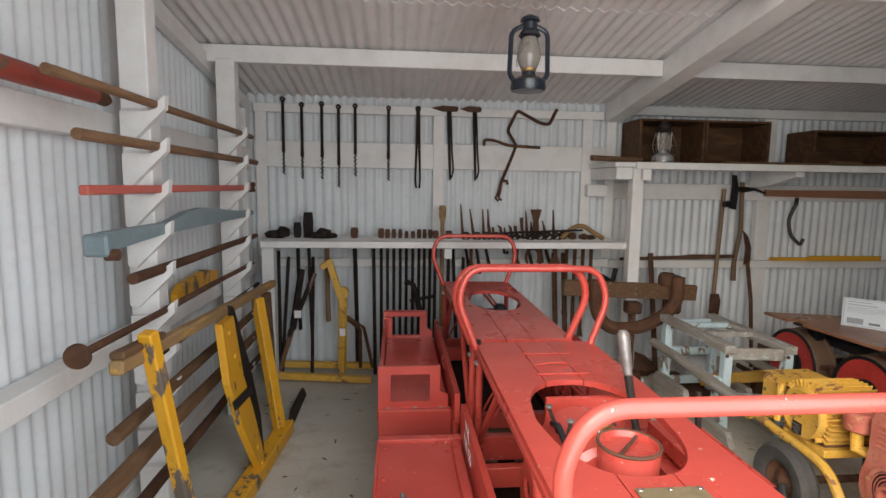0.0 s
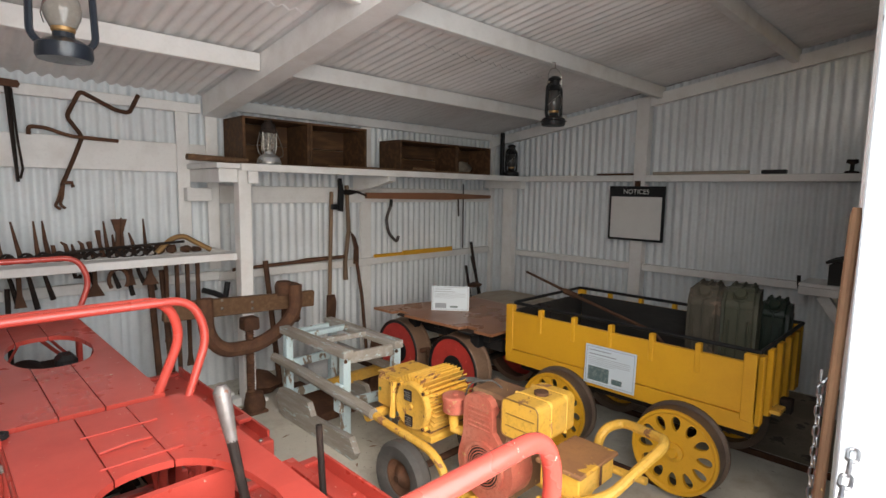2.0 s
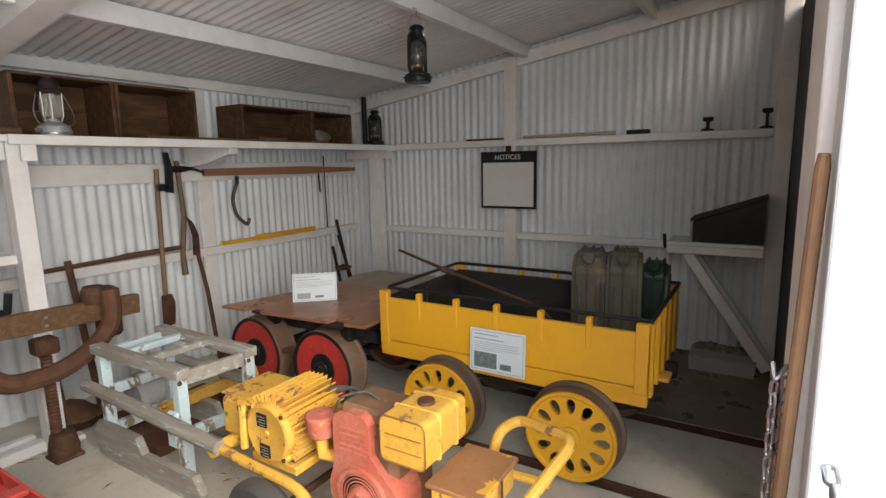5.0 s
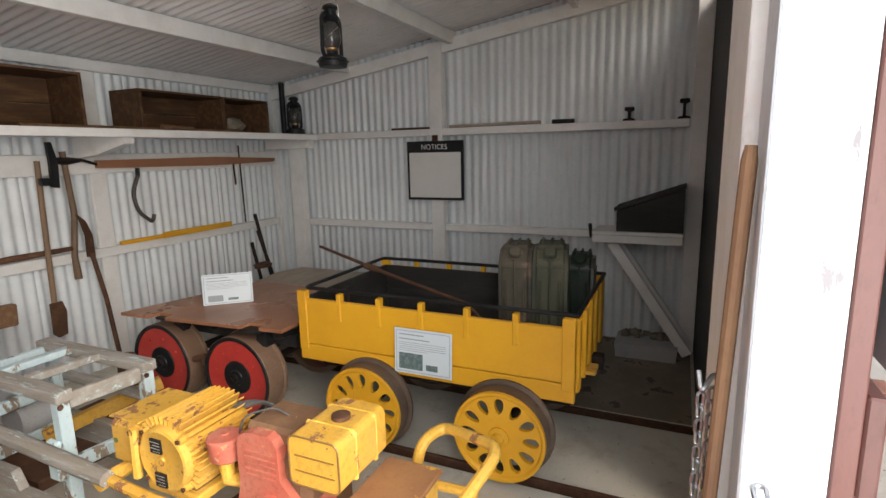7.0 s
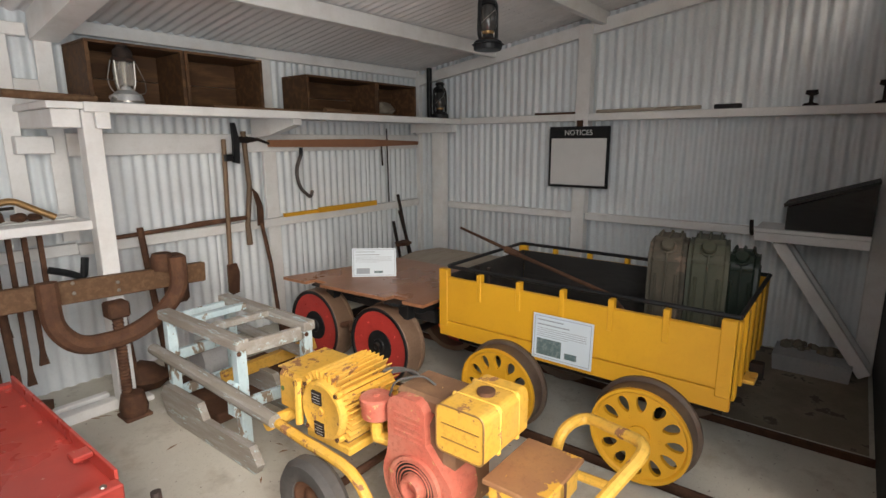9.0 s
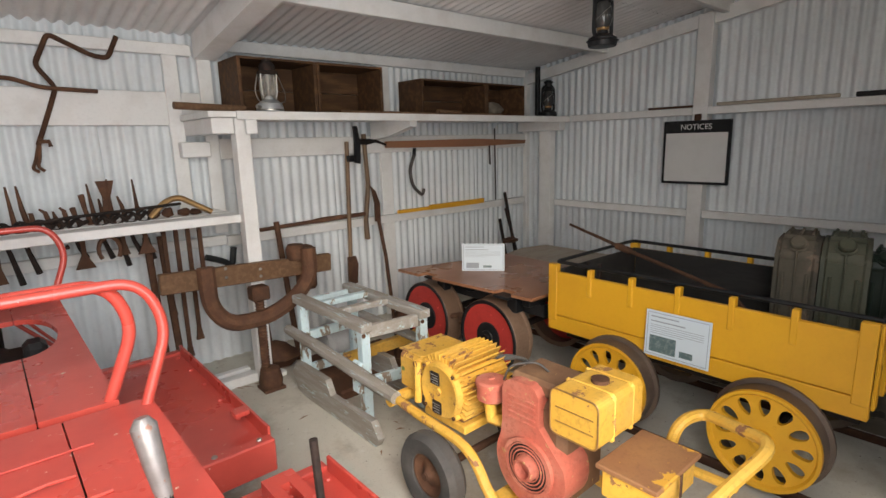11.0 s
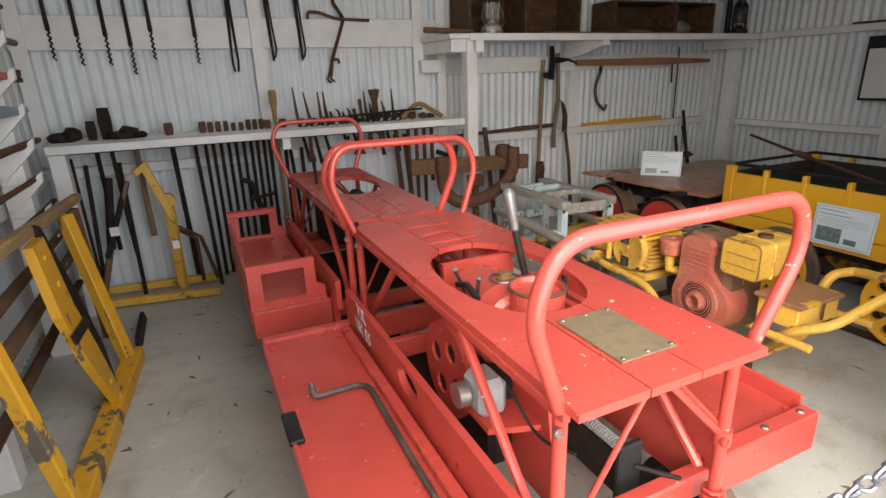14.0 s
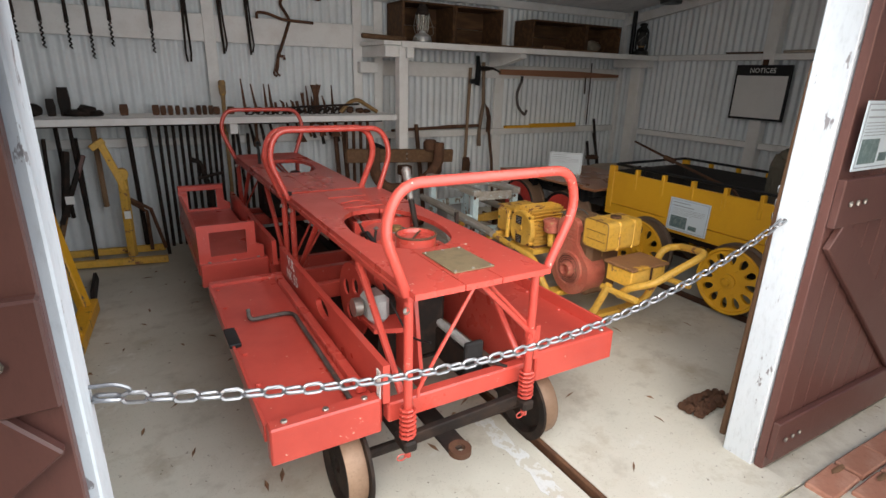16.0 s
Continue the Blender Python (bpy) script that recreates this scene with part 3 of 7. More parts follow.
def trolley(y0, y1, xl, xr, sl, sr, label, boxed):
    t = thing("rail_trolley", ((xl + xr) / 2, (y0 + y1) / 2, 0), label, "rail trolley", "red rail trolleys")
    z = 0.872
    il, ir = sl - 0.05, sr + 0.05
    hole = ((sl + sr) / 2 - 0.004, y0 + 0.655, 0.187, 0.315) if not boxed else ((sl + sr) / 2 + 0.02, y0 + 0.83, 0.15, 0.27)
    seat_plank(t, y0 - (0.0 if boxed else 0.035), y1 - 0.004, sl, sr, z, hole)
    part("seat_edge", box(sl - 0.004, sl + 0.014, y0 - 0.0, y1, z - 0.045, z - 0.0205, 0.003), RED, t)
    part("seat_edge", box(sr - 0.014, sr + 0.004, y0 - 0.0, y1, z - 0.045, z - 0.0205, 0.003), RED, t)
    for a in (y0 + 0.13, y1 - 0.13):
        part("seat_bearer", box(sl + 0.016, sr - 0.016, a - 0.02, a + 0.02, z - 0.06, z - 0.021, 0.003), RED, t)
    # hand rails
    for a, lean in ((y0 + 0.02, -0.03), (y1 - 0.04, 0.03)):
        out = 0.115 if (not boxed and a < y0 + 0.5) else 0.06
        part("hand_rail", hoop(a, sl - 0.085, sr + out, 1.2, z - 0.02, 0.0165 if a < y0 + 0.5 else 0.0145, lean), RED, t, "bent red tube hand rail with worn paint", True)
    # legs, braces and springs
    for sx in (sl + 0.012, sr - 0.012):
        for a, d in ((y0 + 0.03, 1), (y1 - 0.05, -1)):
            part("leg", tube([(sx, a, 0.36), (sx, a, z - 0.021)], 0.0155, 12), RED, t, smooth=True)
            part("brace", tube([(sx, a + d * 0.42, z - 0.05), (sx, a + d * 0.05, 0.47)], 0.0135, 8), RED, t, smooth=True)
            coil = [(sx + 0.025 * math.cos(k * 0.7), a + 0.025 * math.sin(k * 0.7), 0.325 + 0.00195 * k) for k in range(62)]
            part("coil_spring", tube(coil, 0.0055, 6), RED, t, "red-painted coil spring", True)
            part("axle_box", box(sx - 0.025, sx + 0.025, a - 0.03, a + 0.06, 0.28, 0.322, 0.008), DARK_IRON, t)
            part("spring_pin", tube([(sx, a, 0.25), (sx, a, 0.45)], 0.012, 8), RED, t, smooth=True)
            part("pin_clip", tube([(sx - 0.03 + 0.016 * math.cos(k * math.pi / 6), a - 0.015, 0.266 + 0.012 * math.sin(k * math.pi / 6)) for k in range(12)], 0.0025, 5, closed=True), RED, t, smooth=True)
    for a in (y0 + 0.03, y1 - 0.05):
        mid = (sl + sr) / 2
        part("cross_brace", tube([(mid, a, z - 0.03), (sl + 0.05, a, 0.5), (sl + 0.05, a, 0.47)], 0.0065, 8), RED, t, smooth=True)
        part("cross_brace", tube([(mid + 0.01, a, z - 0.03), (sr - 0.012, a, 0.6)], 0.0095, 8), RED, t, smooth=True)
        part("cross_brace", tube([(mid + 0.05, a + 0.05, z - 0.03), (sr - 0.012, a + 0.01, 0.62)], 0.0075, 8), RED, t, smooth=True)
        part("brace_collar", lathe([(0.016, -0.02), (0.022, -0.02), (0.022, 0.02), (0.016, 0.02), (0.016, -0.02)], (sr - 0.012, a, 0.6), "z", 12), RED, t, smooth=True)
        part("bolt", bolt(sr - 0.03, a - 0.024, 0.6, "y", 0.012, 0.01), RED, t)
        part("bolt", bolt(sl - 0.004, a - 0.02, z - 0.07, "y", 0.012, 0.01), STEEL, t)
    # side frames
    for x in (il, ir):
        outline = [(y0 + 0.06, 0.46), (y0 + 0.127, 0.46), (y0 + 0.127, 0.34), (y1 - 0.02, 0.34), (y1 - 0.02, 0.6), (y0 + 0.06, 0.6)]
        part("side_board", slab(outline, "x", x - 0.012, x + 0.012, holes=[oval(y0 + 0.695, 0.54, 0.085, 0.042, 16)]), RED, t)
    if boxed:
        y0 += 0.1
    part("front_beam", box(il + 0.013, ir - 0.013, y0 + 0.078, y0 + 0.125, 0.365, 0.44, 0.006), RED, t)
    for a, b in ((xl, il - 0.013), (ir + 0.013, xr)):
        part("tray_end", box(a, b, y0 + 0.07, y0 + 0.125, 0.345, 0.475, 0.006), RED, t)
        for k in range(3):
            part("bolt", bolt(a + 0.05 + k * (b - a - 0.1) / 2, y0 + 0.098, 0.4755, "z", 0.011, 0.007), STEEL, t)
    part("rear_beam", box(xl, xr, y1 - 0.06, y1 - 0.015, 0.35, 0.46, 0.004), RED, t)
    # footboards on both sides
    for a, b, side in ((xl, il - 0.014, -1), (ir + 0.014, xr, 1)):
        fl = part("footboard", box(a, b, y0 + 0.127, y1 - 0.062, 0.425, 0.445, 0.002), RED, t)
        ox = a if side < 0 else b
        part("rim", box(ox - 0.006, ox + 0.006, y0 + 0.127, y1 - 0.062, 0.4, 0.46 if side < 0 else 0.5, 0.002), RED, t)
        kx = b - 0.03 if side < 0 else a + 0.03
        part("kerb_strip", box(kx - 0.018, kx + 0.018, y0 + 0.17, y1 - 0.1, 0.446, 0.475, 0.004), RED, t)
        for k in range(6):
            part("bolt", bolt(ox - side * 0.03, y0 + 0.15 + k * (y1 - y0 - 0.26) / 5, 0.446, "z", 0.011), RED, t)
    if boxed:
        y0 -= 0.1
    # wheels and axles
    for a in (y0 + 0.215, y1 - 0.3):
        part("axle", tube([(0.2, a, 0.15), (1.07, a, 0.15)], 0.02, 10), DARK_IRON, t, smooth=True)
        for cx, s in ((0.19, 1), (1.03, -1)):
            prof = [(0.03, -0.03), (0.115, -0.022), (0.132, -0.04), (0.148, -0.04), (0.148, 0.034), (0.166, 0.038), (0.166, 0.05), (0.132, 0.05), (0.115, 0.022), (0.03, 0.03), (0.03, -0.03)]
            w = part("wheel", lathe([(r, d * s) for r, d in prof], (cx, a, 0.15), "x", 32), DARK_IRON, t, smooth=True)
            part("tyre", lathe([(0.1485, -0.039 * s), (0.15, -0.036 * s), (0.15, 0.03 * s), (0.1485, 0.033 * s)], (cx, a, 0.15), "x", 32), TREAD, w, "worn brown tread", True)
    # chassis below
    for x in (il + 0.07, ir - 0.07):
        part("chassis_rail", box(x - 0.02, x + 0.02, y0 + 0.05, y1 - 0.07, 0.27, 0.33, 0.004), DARK_IRON, t)
    part("drawbar", box(0.47, 0.55, y0 - 0.04, y0 + 0.25, 0.26, 0.275, 0.003), DARK_IRON, t)
    part("drawbar_eye", lathe([(0.018, 0), (0.04, 0), (0.04, 0.022), (0.018, 0.022), (0.018, 0)], (0.51, y0 - 0.05, 0.26), "z", 16), RUST, t, smooth=True)
    part("lower_beam", beam((sl, y0 + 0.06, 0.29), (sr, y0 + 0.06, 0.31), 0.03, 0.045), DARK_IRON, t)
    part("undertray", box(il + 0.02, ir - 0.02, y0 + 0.5, y1 - 0.1, 0.3, 0.315, 0.002), DARK_IRON, t)
    part("bulkhead", box(il + 0.014, ir - 0.014, y0 + 1.05, y0 + 1.09, 0.42, 0.5, 0.003), RED, t)
    if boxed:
        # open tool box on one footboard, each end with a rectangular opening
        for a in (y0 + 0.195, y1 - 0.11):
            part("box_end", slab([(xl, 0.39), (il - 0.03, 0.39), (il - 0.03, 0.54), (il - 0.07, 0.56), (il - 0.07, 0.685), (xl, 0.685)], "y", a, a + 0.022,
                                 holes=[[(xl + 0.06, 0.51), (il - 0.12, 0.51), (il - 0.12, 0.645), (xl + 0.06, 0.645)]]), RED, t)
        part("box_side", box(xl, xl + 0.02, y0 + 0.22, y1 - 0.112, 0.447, 0.62, 0.003), RED, t)
        part("box_rail", box(xl, il - 0.08, y1 - 0.14, y1 - 0.112, 0.65, 0.685, 0.003), RED, t)
        part("box_floor", box(xl + 0.022, il - 0.03, y0 + 0.22, y1 - 0.112, 0.48, 0.495, 0.002), RED, t)
    return t


front_car = trolley(0.765, 2.2, -0.085, 1.345, 0.338, 0.86, "red-painted railway motor trolley with long seat and engine", False)
rear_car = trolley(2.235, 3.68, -0.095, 1.275, 0.325, 0.79, "red-painted rail trolley with open tool box coupled behind another", True)

# engine and fittings of the front trolley
E0 = 0.765
t = front_car
part("fuel_tank", lathe([(0, 0.0), (0.11, 0.0), (0.128, 0.015), (0.13, 0.08), (0.132, 0.085), (0.13, 0.09), (0.128, 0.27), (0.11, 0.285), (0, 0.285)], (0.565, E0 + 0.5, 0.735), "y", 28), RED, t, "round red engine tank under the seat opening", True)
part("filler_cap", lathe([(0.027, 0), (0.027, 0.012), (0.022, 0.015), (0.022, 0.024), (0.014, 0.027), (0, 0.027)], (0.585, E0 + 0.62, 0.86), "z", 18), BRASS, t, "tarnished brass filler cap", True)
part("cap_chain", tube([(0.585 + 0.045 * math.cos(k * 0.5), E0 + 0.62 + 0.045 * math.sin(k * 0.5), 0.866) for k in range(11)], 0.004, 6), GALV, t, smooth=True)
fw = part("starter_cup", lathe([(0, 0.1), (0.066, 0.1), (0.072, 0.115), (0.078, 0.115), (0.08, 0.1), (0.074, -0.06), (0, -0.06)], (0.6, E0 + 0.47, 0.775), "z", 28), RED, t, "round red starter cup with a worn rim", True)
part("rim", tube([(0.6 + 0.079 * math.cos(k * math.pi / 14), E0 + 0.47 + 0.079 * math.sin(k * math.pi / 14), 0.888) for k in range(28)], 0.005, 6, closed=True), RUST, fw, smooth=True)
part("pull_bar", beam((0.555, E0 + 0.42, 0.884), (0.645, E0 + 0.52, 0.884), 0.01, 0.008), RUST, fw)
part("cowling", slab([(0.5, 0.62), (0.78, 0.62), (0.78, 0.84), (0.5, 0.84)], "y", E0 + 0.88, E0 + 0.9), RED, t)
part("throttle_lever", tube([(0.475, E0 + 0.67, 0.82), (0.46, E0 + 0.67, 0.86), (0.45, E0 + 0.69, 0.892)], 0.0055, 8), DARK_IRON, t, smooth=True)
part("throttle_lever", tube([(0.48, E0 + 0.6, 0.82), (0.48, E0 + 0.6, 0.85), (0.49, E0 + 0.61, 0.882)], 0.0055, 8), DARK_IRON, t, smooth=True)
part("lever_knob", lathe([(0, -0.012), (0.012, 0), (0, 0.012)], (0.45, E0 + 0.69, 0.897), "z", 10), STEEL, t, smooth=True)
part("lever_knob", lathe([(0, -0.012), (0.012, 0), (0, 0.012)], (0.49, E0 + 0.61, 0.887), "z", 10), STEEL, t, smooth=True)
part("lever_quadrant", tube([(0.465, E0 + 0.57, 0.84), (0.46, E0 + 0.63, 0.865), (0.465, E0 + 0.7, 0.84)], 0.01, 8), BLACK, t, smooth=True)
part("engine_block", box(0.42, 0.72, E0 + 0.42, E0 + 0.86, 0.36, 0.66, 0.02), DARK_IRON, t)
part("drive_wheel", slab(oval(E0 + 0.69, 0.56, 0.16, 0.16, 32), "x", 0.41, 0.45, holes=[oval(E0 + 0.69 + 0.08 * math.cos(a), 0.56 + 0.08 * math.sin(a), 0.036, 0.036, 12) for a in (0.4, 2.0, 3.6, 5.2)]), RED, t, "red drive wheel with round holes")
part("dynamo", box(0.355, 0.44, E0 + 0.355, E0 + 0.475, 0.589, 0.7, 0.02), ALLOY, t, "grey alloy magneto")
part("dynamo_cap", lathe([(0, 0), (0.035, 0), (0.035, 0.03), (0.02, 0.045), (0, 0.045)], (0.312, E0 + 0.42, 0.65), "x", 16), STEEL, t, smooth=True)
part("dynamo_shelf", slab([(0.36, E0 + 0.33), (0.5, E0 + 0.28), (0.5, E0 + 0.54), (0.36, E0 + 0.49)], "z", 0.57, 0.588), RED, t)
part("belt_guard", slab([(E0 + 0.2, 0.36), (E0 + 0.5, 0.36), (E0 + 0.48, 0.78), (E0 + 0.28, 0.78)], "x", 0.49, 0.505), RED, t)
part("return_spring", tube([(0.69 + 0.015 * math.cos(k * 0.9), E0 + 0.2 + 0.0013 * k, 0.505 + 0.015 * math.sin(k * 0.9)) for k in range(330)], 0.0032, 5), ALLOY, t, "grey coil return spring", True)
part("brake_plate", box(0.672, 0.69, E0 + 0.19, E0 + 0.64, 0.36, 0.485, 0.006), DARK_IRON, t)
part("brake_bracket", box(0.66, 0.74, E0 + 0.165, E0 + 0.188, 0.34, 0.53, 0.006), BLACK, t)
part("brake_rod", tube([(0.71, E0 + 0.165, 0.46), (0.8, E0 + 0.09, 0.44)], 0.007, 8), DARK_IRON, t, smooth=True)
part("throttle_cable", tube(rounded([(0.44, E0 + 0.5, 0.78), (0.45, E0 + 0.38, 0.66), (0.47, E0 + 0.26, 0.56), (0.505, E0 + 0.16, 0.58)], 0.1), 0.0042, 6), BLACK, t, smooth=True)
part("seat_mat", box(0.53, 0.69, E0 + 0.06, E0 + 0.285, 0.873, 0.878, 0.001), PLATE, t, "brown ribbed foot mat riveted to the seat")
for px in (0.54, 0.61, 0.68):
    for py in (E0 + 0.07, E0 + 0.275):
        part("rivet", bolt(px, py, 0.878, "z", 0.006, 0.003), STEEL, t)
lev = part("brake_lever", tube([(0.79, E0 + 0.66, 0.5), (0.765, E0 + 0.78, 0.8), (0.75, E0 + 0.83, 0.97)], [0.012, 0.012, 0.014], 10), DARK_IRON, t, "tall iron lever with a worn grey grip", True)
part("grip", tube([(0.753, E0 + 0.822, 0.94), (0.747, E0 + 0.835, 1.0), (0.741, E0 + 0.85, 1.07), (0.74, E0 + 0.853, 1.085)], [0.014, 0.019, 0.022, 0.012], 12), GRIP, lev, "worn grey grip", True)
quad = part("quadrant", slab([(1.1, E0 + 0.8), (1.2, E0 + 0.8), (1.2, E0 + 1.34), (1.1, E0 + 1.34)], "z", 0.47, 0.535, holes=[[(1.135, E0 + 0.86), (1.165, E0 + 0.86), (1.165, E0 + 1.28), (1.135, E0 + 1.28)]]), RED, t, "slotted red quadrant for a short lever")
for k in range(14):
    part("tooth", box(1.136, 1.148, E0 + 0.88 + 0.028 * k, E0 + 0.892 + 0.028 * k, 0.47, 0.527, 0.001), RED, quad)
part("gear_lever", tube([(1.15, E0 + 1.03, 0.47), (1.15, E0 + 1.06, 0.78)], 0.012, 8), DARK_IRON, t, smooth=True)
part("latch", box(1.275, 1.325, E0 + 0.73, E0 + 0.83, 0.5, 0.525, 0.006), BLACK, t)
part("latch", tube([(1.285, E0 + 0.75, 0.52), (1.295, E0 + 0.78, 0.555), (1.32, E0 + 0.79, 0.545)], 0.012, 8), BLACK, t, smooth=True)
part("shackle", box(-0.1, -0.055, E0 + 0.68, E0 + 0.84, 0.448, 0.465, 0.004), BLACK, t, "black strap hanging over the footboard edge")
part("badge", box(0.2705, 0.275, E0 + 0.075, E0 + 0.105, 0.47, 0.575, 0.003), LETTER, t, "worn pale metal badge plate")
for zz in (0.48, 0.565):
    part("rivet", bolt(0.27, E0 + 0.09, zz, "x", 0.006, 0.003), DARK_IRON, t)
part("seat_hinge", tube([(0.52, E0 + 1.12, 0.876), (0.6, E0 + 1.12, 0.884), (0.65, E0 + 1.13, 0.876)], 0.004, 6), RED, t, smooth=True)
for y in (E0 + 1.02, E0 + 1.25):
    part("seat_batten", box(0.5, 0.7, y, y + 0.005, 0.873, 0.878, 0.001), RED, t)
up = Matrix.Rotation(radians(90), 4, "X")
side = Matrix.Rotation(radians(-90), 4, "Z") @ up
words("V.R.", (0.2735, E0 + 1.175, 0.558), 0.075, side, t, LETTER)
words("NK 55", (0.2735, E0 + 1.17, 0.488), 0.075, side, t, LETTER)
for k in range(3):
    part("wire_bundle", tube(rounded([(0.345 + 0.008 * k, E0 + 1.41, 0.87), (0.36 - 0.012 * k, E0 + 1.43, 0.78), (0.335 + 0.01 * k, E0 + 1.4, 0.7), (0.37 - 0.015 * k, E0 + 1.41, 0.56)], 0.03), 0.0045, 6), BLACK, t, smooth=True)
part("wire_loop", tube([(0.335 + 0.022 * math.cos(k * 0.6), E0 + 1.41 + 0.022 * math.sin(k * 0.6), 0.872 + 0.0006 * k) for k in range(32)], 0.0035, 5), BLACK, t, smooth=True)
# engine parts seen through the rear trolley's opening
t = rear_car
part("cylinder_head", box(0.42, 0.66, 3.12, 3.42, 0.5, 0.74, 0.02), DARK_IRON, t)
part("fuel_tank", lathe([(0, 0), (0.09, 0), (0.1, 0.02), (0.1, 0.16), (0.09, 0.18), (0, 0.18)], (0.52, 3.24, 0.66), "y", 24), DARK_IRON, t, smooth=True)
part("gear_lever", tube([(0.42, 3.2, 0.6), (0.41, 3.22, 1.0)], 0.01, 8), BLACK, t, smooth=True)
part("knob", lathe([(0, -0.02), (0.02, 0), (0, 0.02)], (0.41, 3.22, 1.01), "z", 12), BLACK, t, smooth=True)
part("carburettor", box(0.62, 0.7, 3.18, 3.3, 0.7, 0.8, 0.02), BLACK, t)
part("latch", box(1.2, 1.26, 2.6, 2.66, 0.5, 0.52, 0.004), RED, t)

# cranked starting handle lying on the footboard
solo("crank_handle", tube(rounded([(0.015, 1.68, 0.5), (0.015, 1.655, 0.458), (0.17, 1.66, 0.458), (0.2, 1.63, 0.458), (0.192, 0.9, 0.458)], 0.03), 0.0095, 10), BAR_IRON, "cranked iron starting handle lying on the red footboard", "crank handle", smooth=True)

# ---- yellow gang wagon ----
W = thing("gang_wagon", (3.5, 1.75, 0), "yellow wooden rail wagon with drop sides and spoked wheels", "rail wagon")
wx0, wx1, wy0, wy1, wz0, wz1 = 3.05, 4.0, 0.98, 2.52, 0.42, 0.775
for (a, b, c, d) in ((wx0, wx0 + 0.03, wy0, wy1), (wx1 - 0.03, wx1, wy0, wy1)):
    part("side_board", box(a, b, c, d, wz0 + 0.095, wz1, 0.004), YELLOW, W)
    part("side_board", box(a, b, c, d, wz0, wz0 + 0.09, 0.004), YELLOW, W)
for (c, d) in ((wy1 - 0.03, wy1),):
    part("end_board", box(wx0 + 0.032, wx1 - 0.032, c, d, wz0, wz1 - 0.02, 0.004), YELLOW, W)
for k in range(5):
    xx = wx0 + 0.12 + k * 0.18
    part("end_slat", box(xx, xx + 0.06, wy0, wy0 + 0.03, wz0, wz1 + 0.01, 0.004), YELLOW, W)
part("inner_lining", box(wx0 + 0.034, wx0 + 0.046, wy0 + 0.05, wy1 - 0.034, wz0 + 0.04, wz1 - 0.03, 0.002), BLACK_WOOD_AND_SHADE, W)
part("inner_lining", box(wx1 - 0.046, wx1 - 0.034, wy0 + 0.05, wy1 - 0.05, wz0 + 0.04, wz1 + 0.006, 0.002), BLACK_WOOD_AND_SHADE, W)
part("inner_lining", box(wx0 + 0.05, wx1 - 0.036, wy1 - 0.046, wy1 - 0.034, wz0 + 0.04, wz1 + 0.006, 0.002), BLACK_WOOD_AND_SHADE, W)
part("wagon_floor", box(wx0 + 0.034, wx1 - 0.034, wy0 + 0.034, wy1 - 0.05, wz0 + 0.0, wz0 + 0.03, 0.002), BLACK_WOOD_AND_SHADE, W)
for x in (wx0 + 0.015, wx1 - 0.015):
    for k in range(7):
        y = wy0 + 0.03 + k * (wy1 - wy0 - 0.06) / 6
        wide = 0.03 if k in (0, 6) else 0.014
        part("stake", box(x - 0.02, x + 0.02, y - wide, y + wide, (wz0 + 0.06) if k in (0, 6) else wz1 - 0.11, wz1 + 0.045, 0.004), YELLOW, W)
rz = wz1 + 0.05
part("top_rail", tube(rounded([(wx0 + 0.05, wy0, rz), (wx0 + 0.05, wy1 - 0.02, rz), (wx1 - 0.03, wy1 - 0.02, rz), (wx1 - 0.03, wy0, rz)], 0.03, 3), 0.011, 8), BLACK, W, "black iron top rail", True)
part("top_rail", tube([(wx0 + 0.05, wy0, rz), (wx1 - 0.03, wy0, rz)], 0.011, 8), BLACK, W, smooth=True)
for k in range(4):
    part("bolt", bolt(wx0 - 0.006, wy0 + 0.03, wz0 + 0.1 + 0.07 * k, "x", 0.011), YELLOW, W)
    part("bolt", bolt(wx0 - 0.001, wy0 + 0.22 + 0.35 * k, wz0 + 0.05, "x", 0.01), YELLOW, W)
part("step", box(wx0 + 0.3, wx0 + 0.42, wy0 - 0.05, wy0, wz0 + 0.02, wz0 + 0.04, 0.004), YELLOW_WORN, W)
part("coupling", box(wx0 + 0.5, wx0 + 0.56, wy0 - 0.06, wy0, wz0 - 0.03, wz0 + 0.05, 0.004), DARK_IRON, W)
for x in (wx0 + 0.16, wx1 - 0.16):
    part("sole_bar", box(x - 0.03, x + 0.03, wy0 + 0.04, wy1 - 0.04, wz0 - 0.08, wz0 - 0.002, 0.004), DARK_IRON, W)


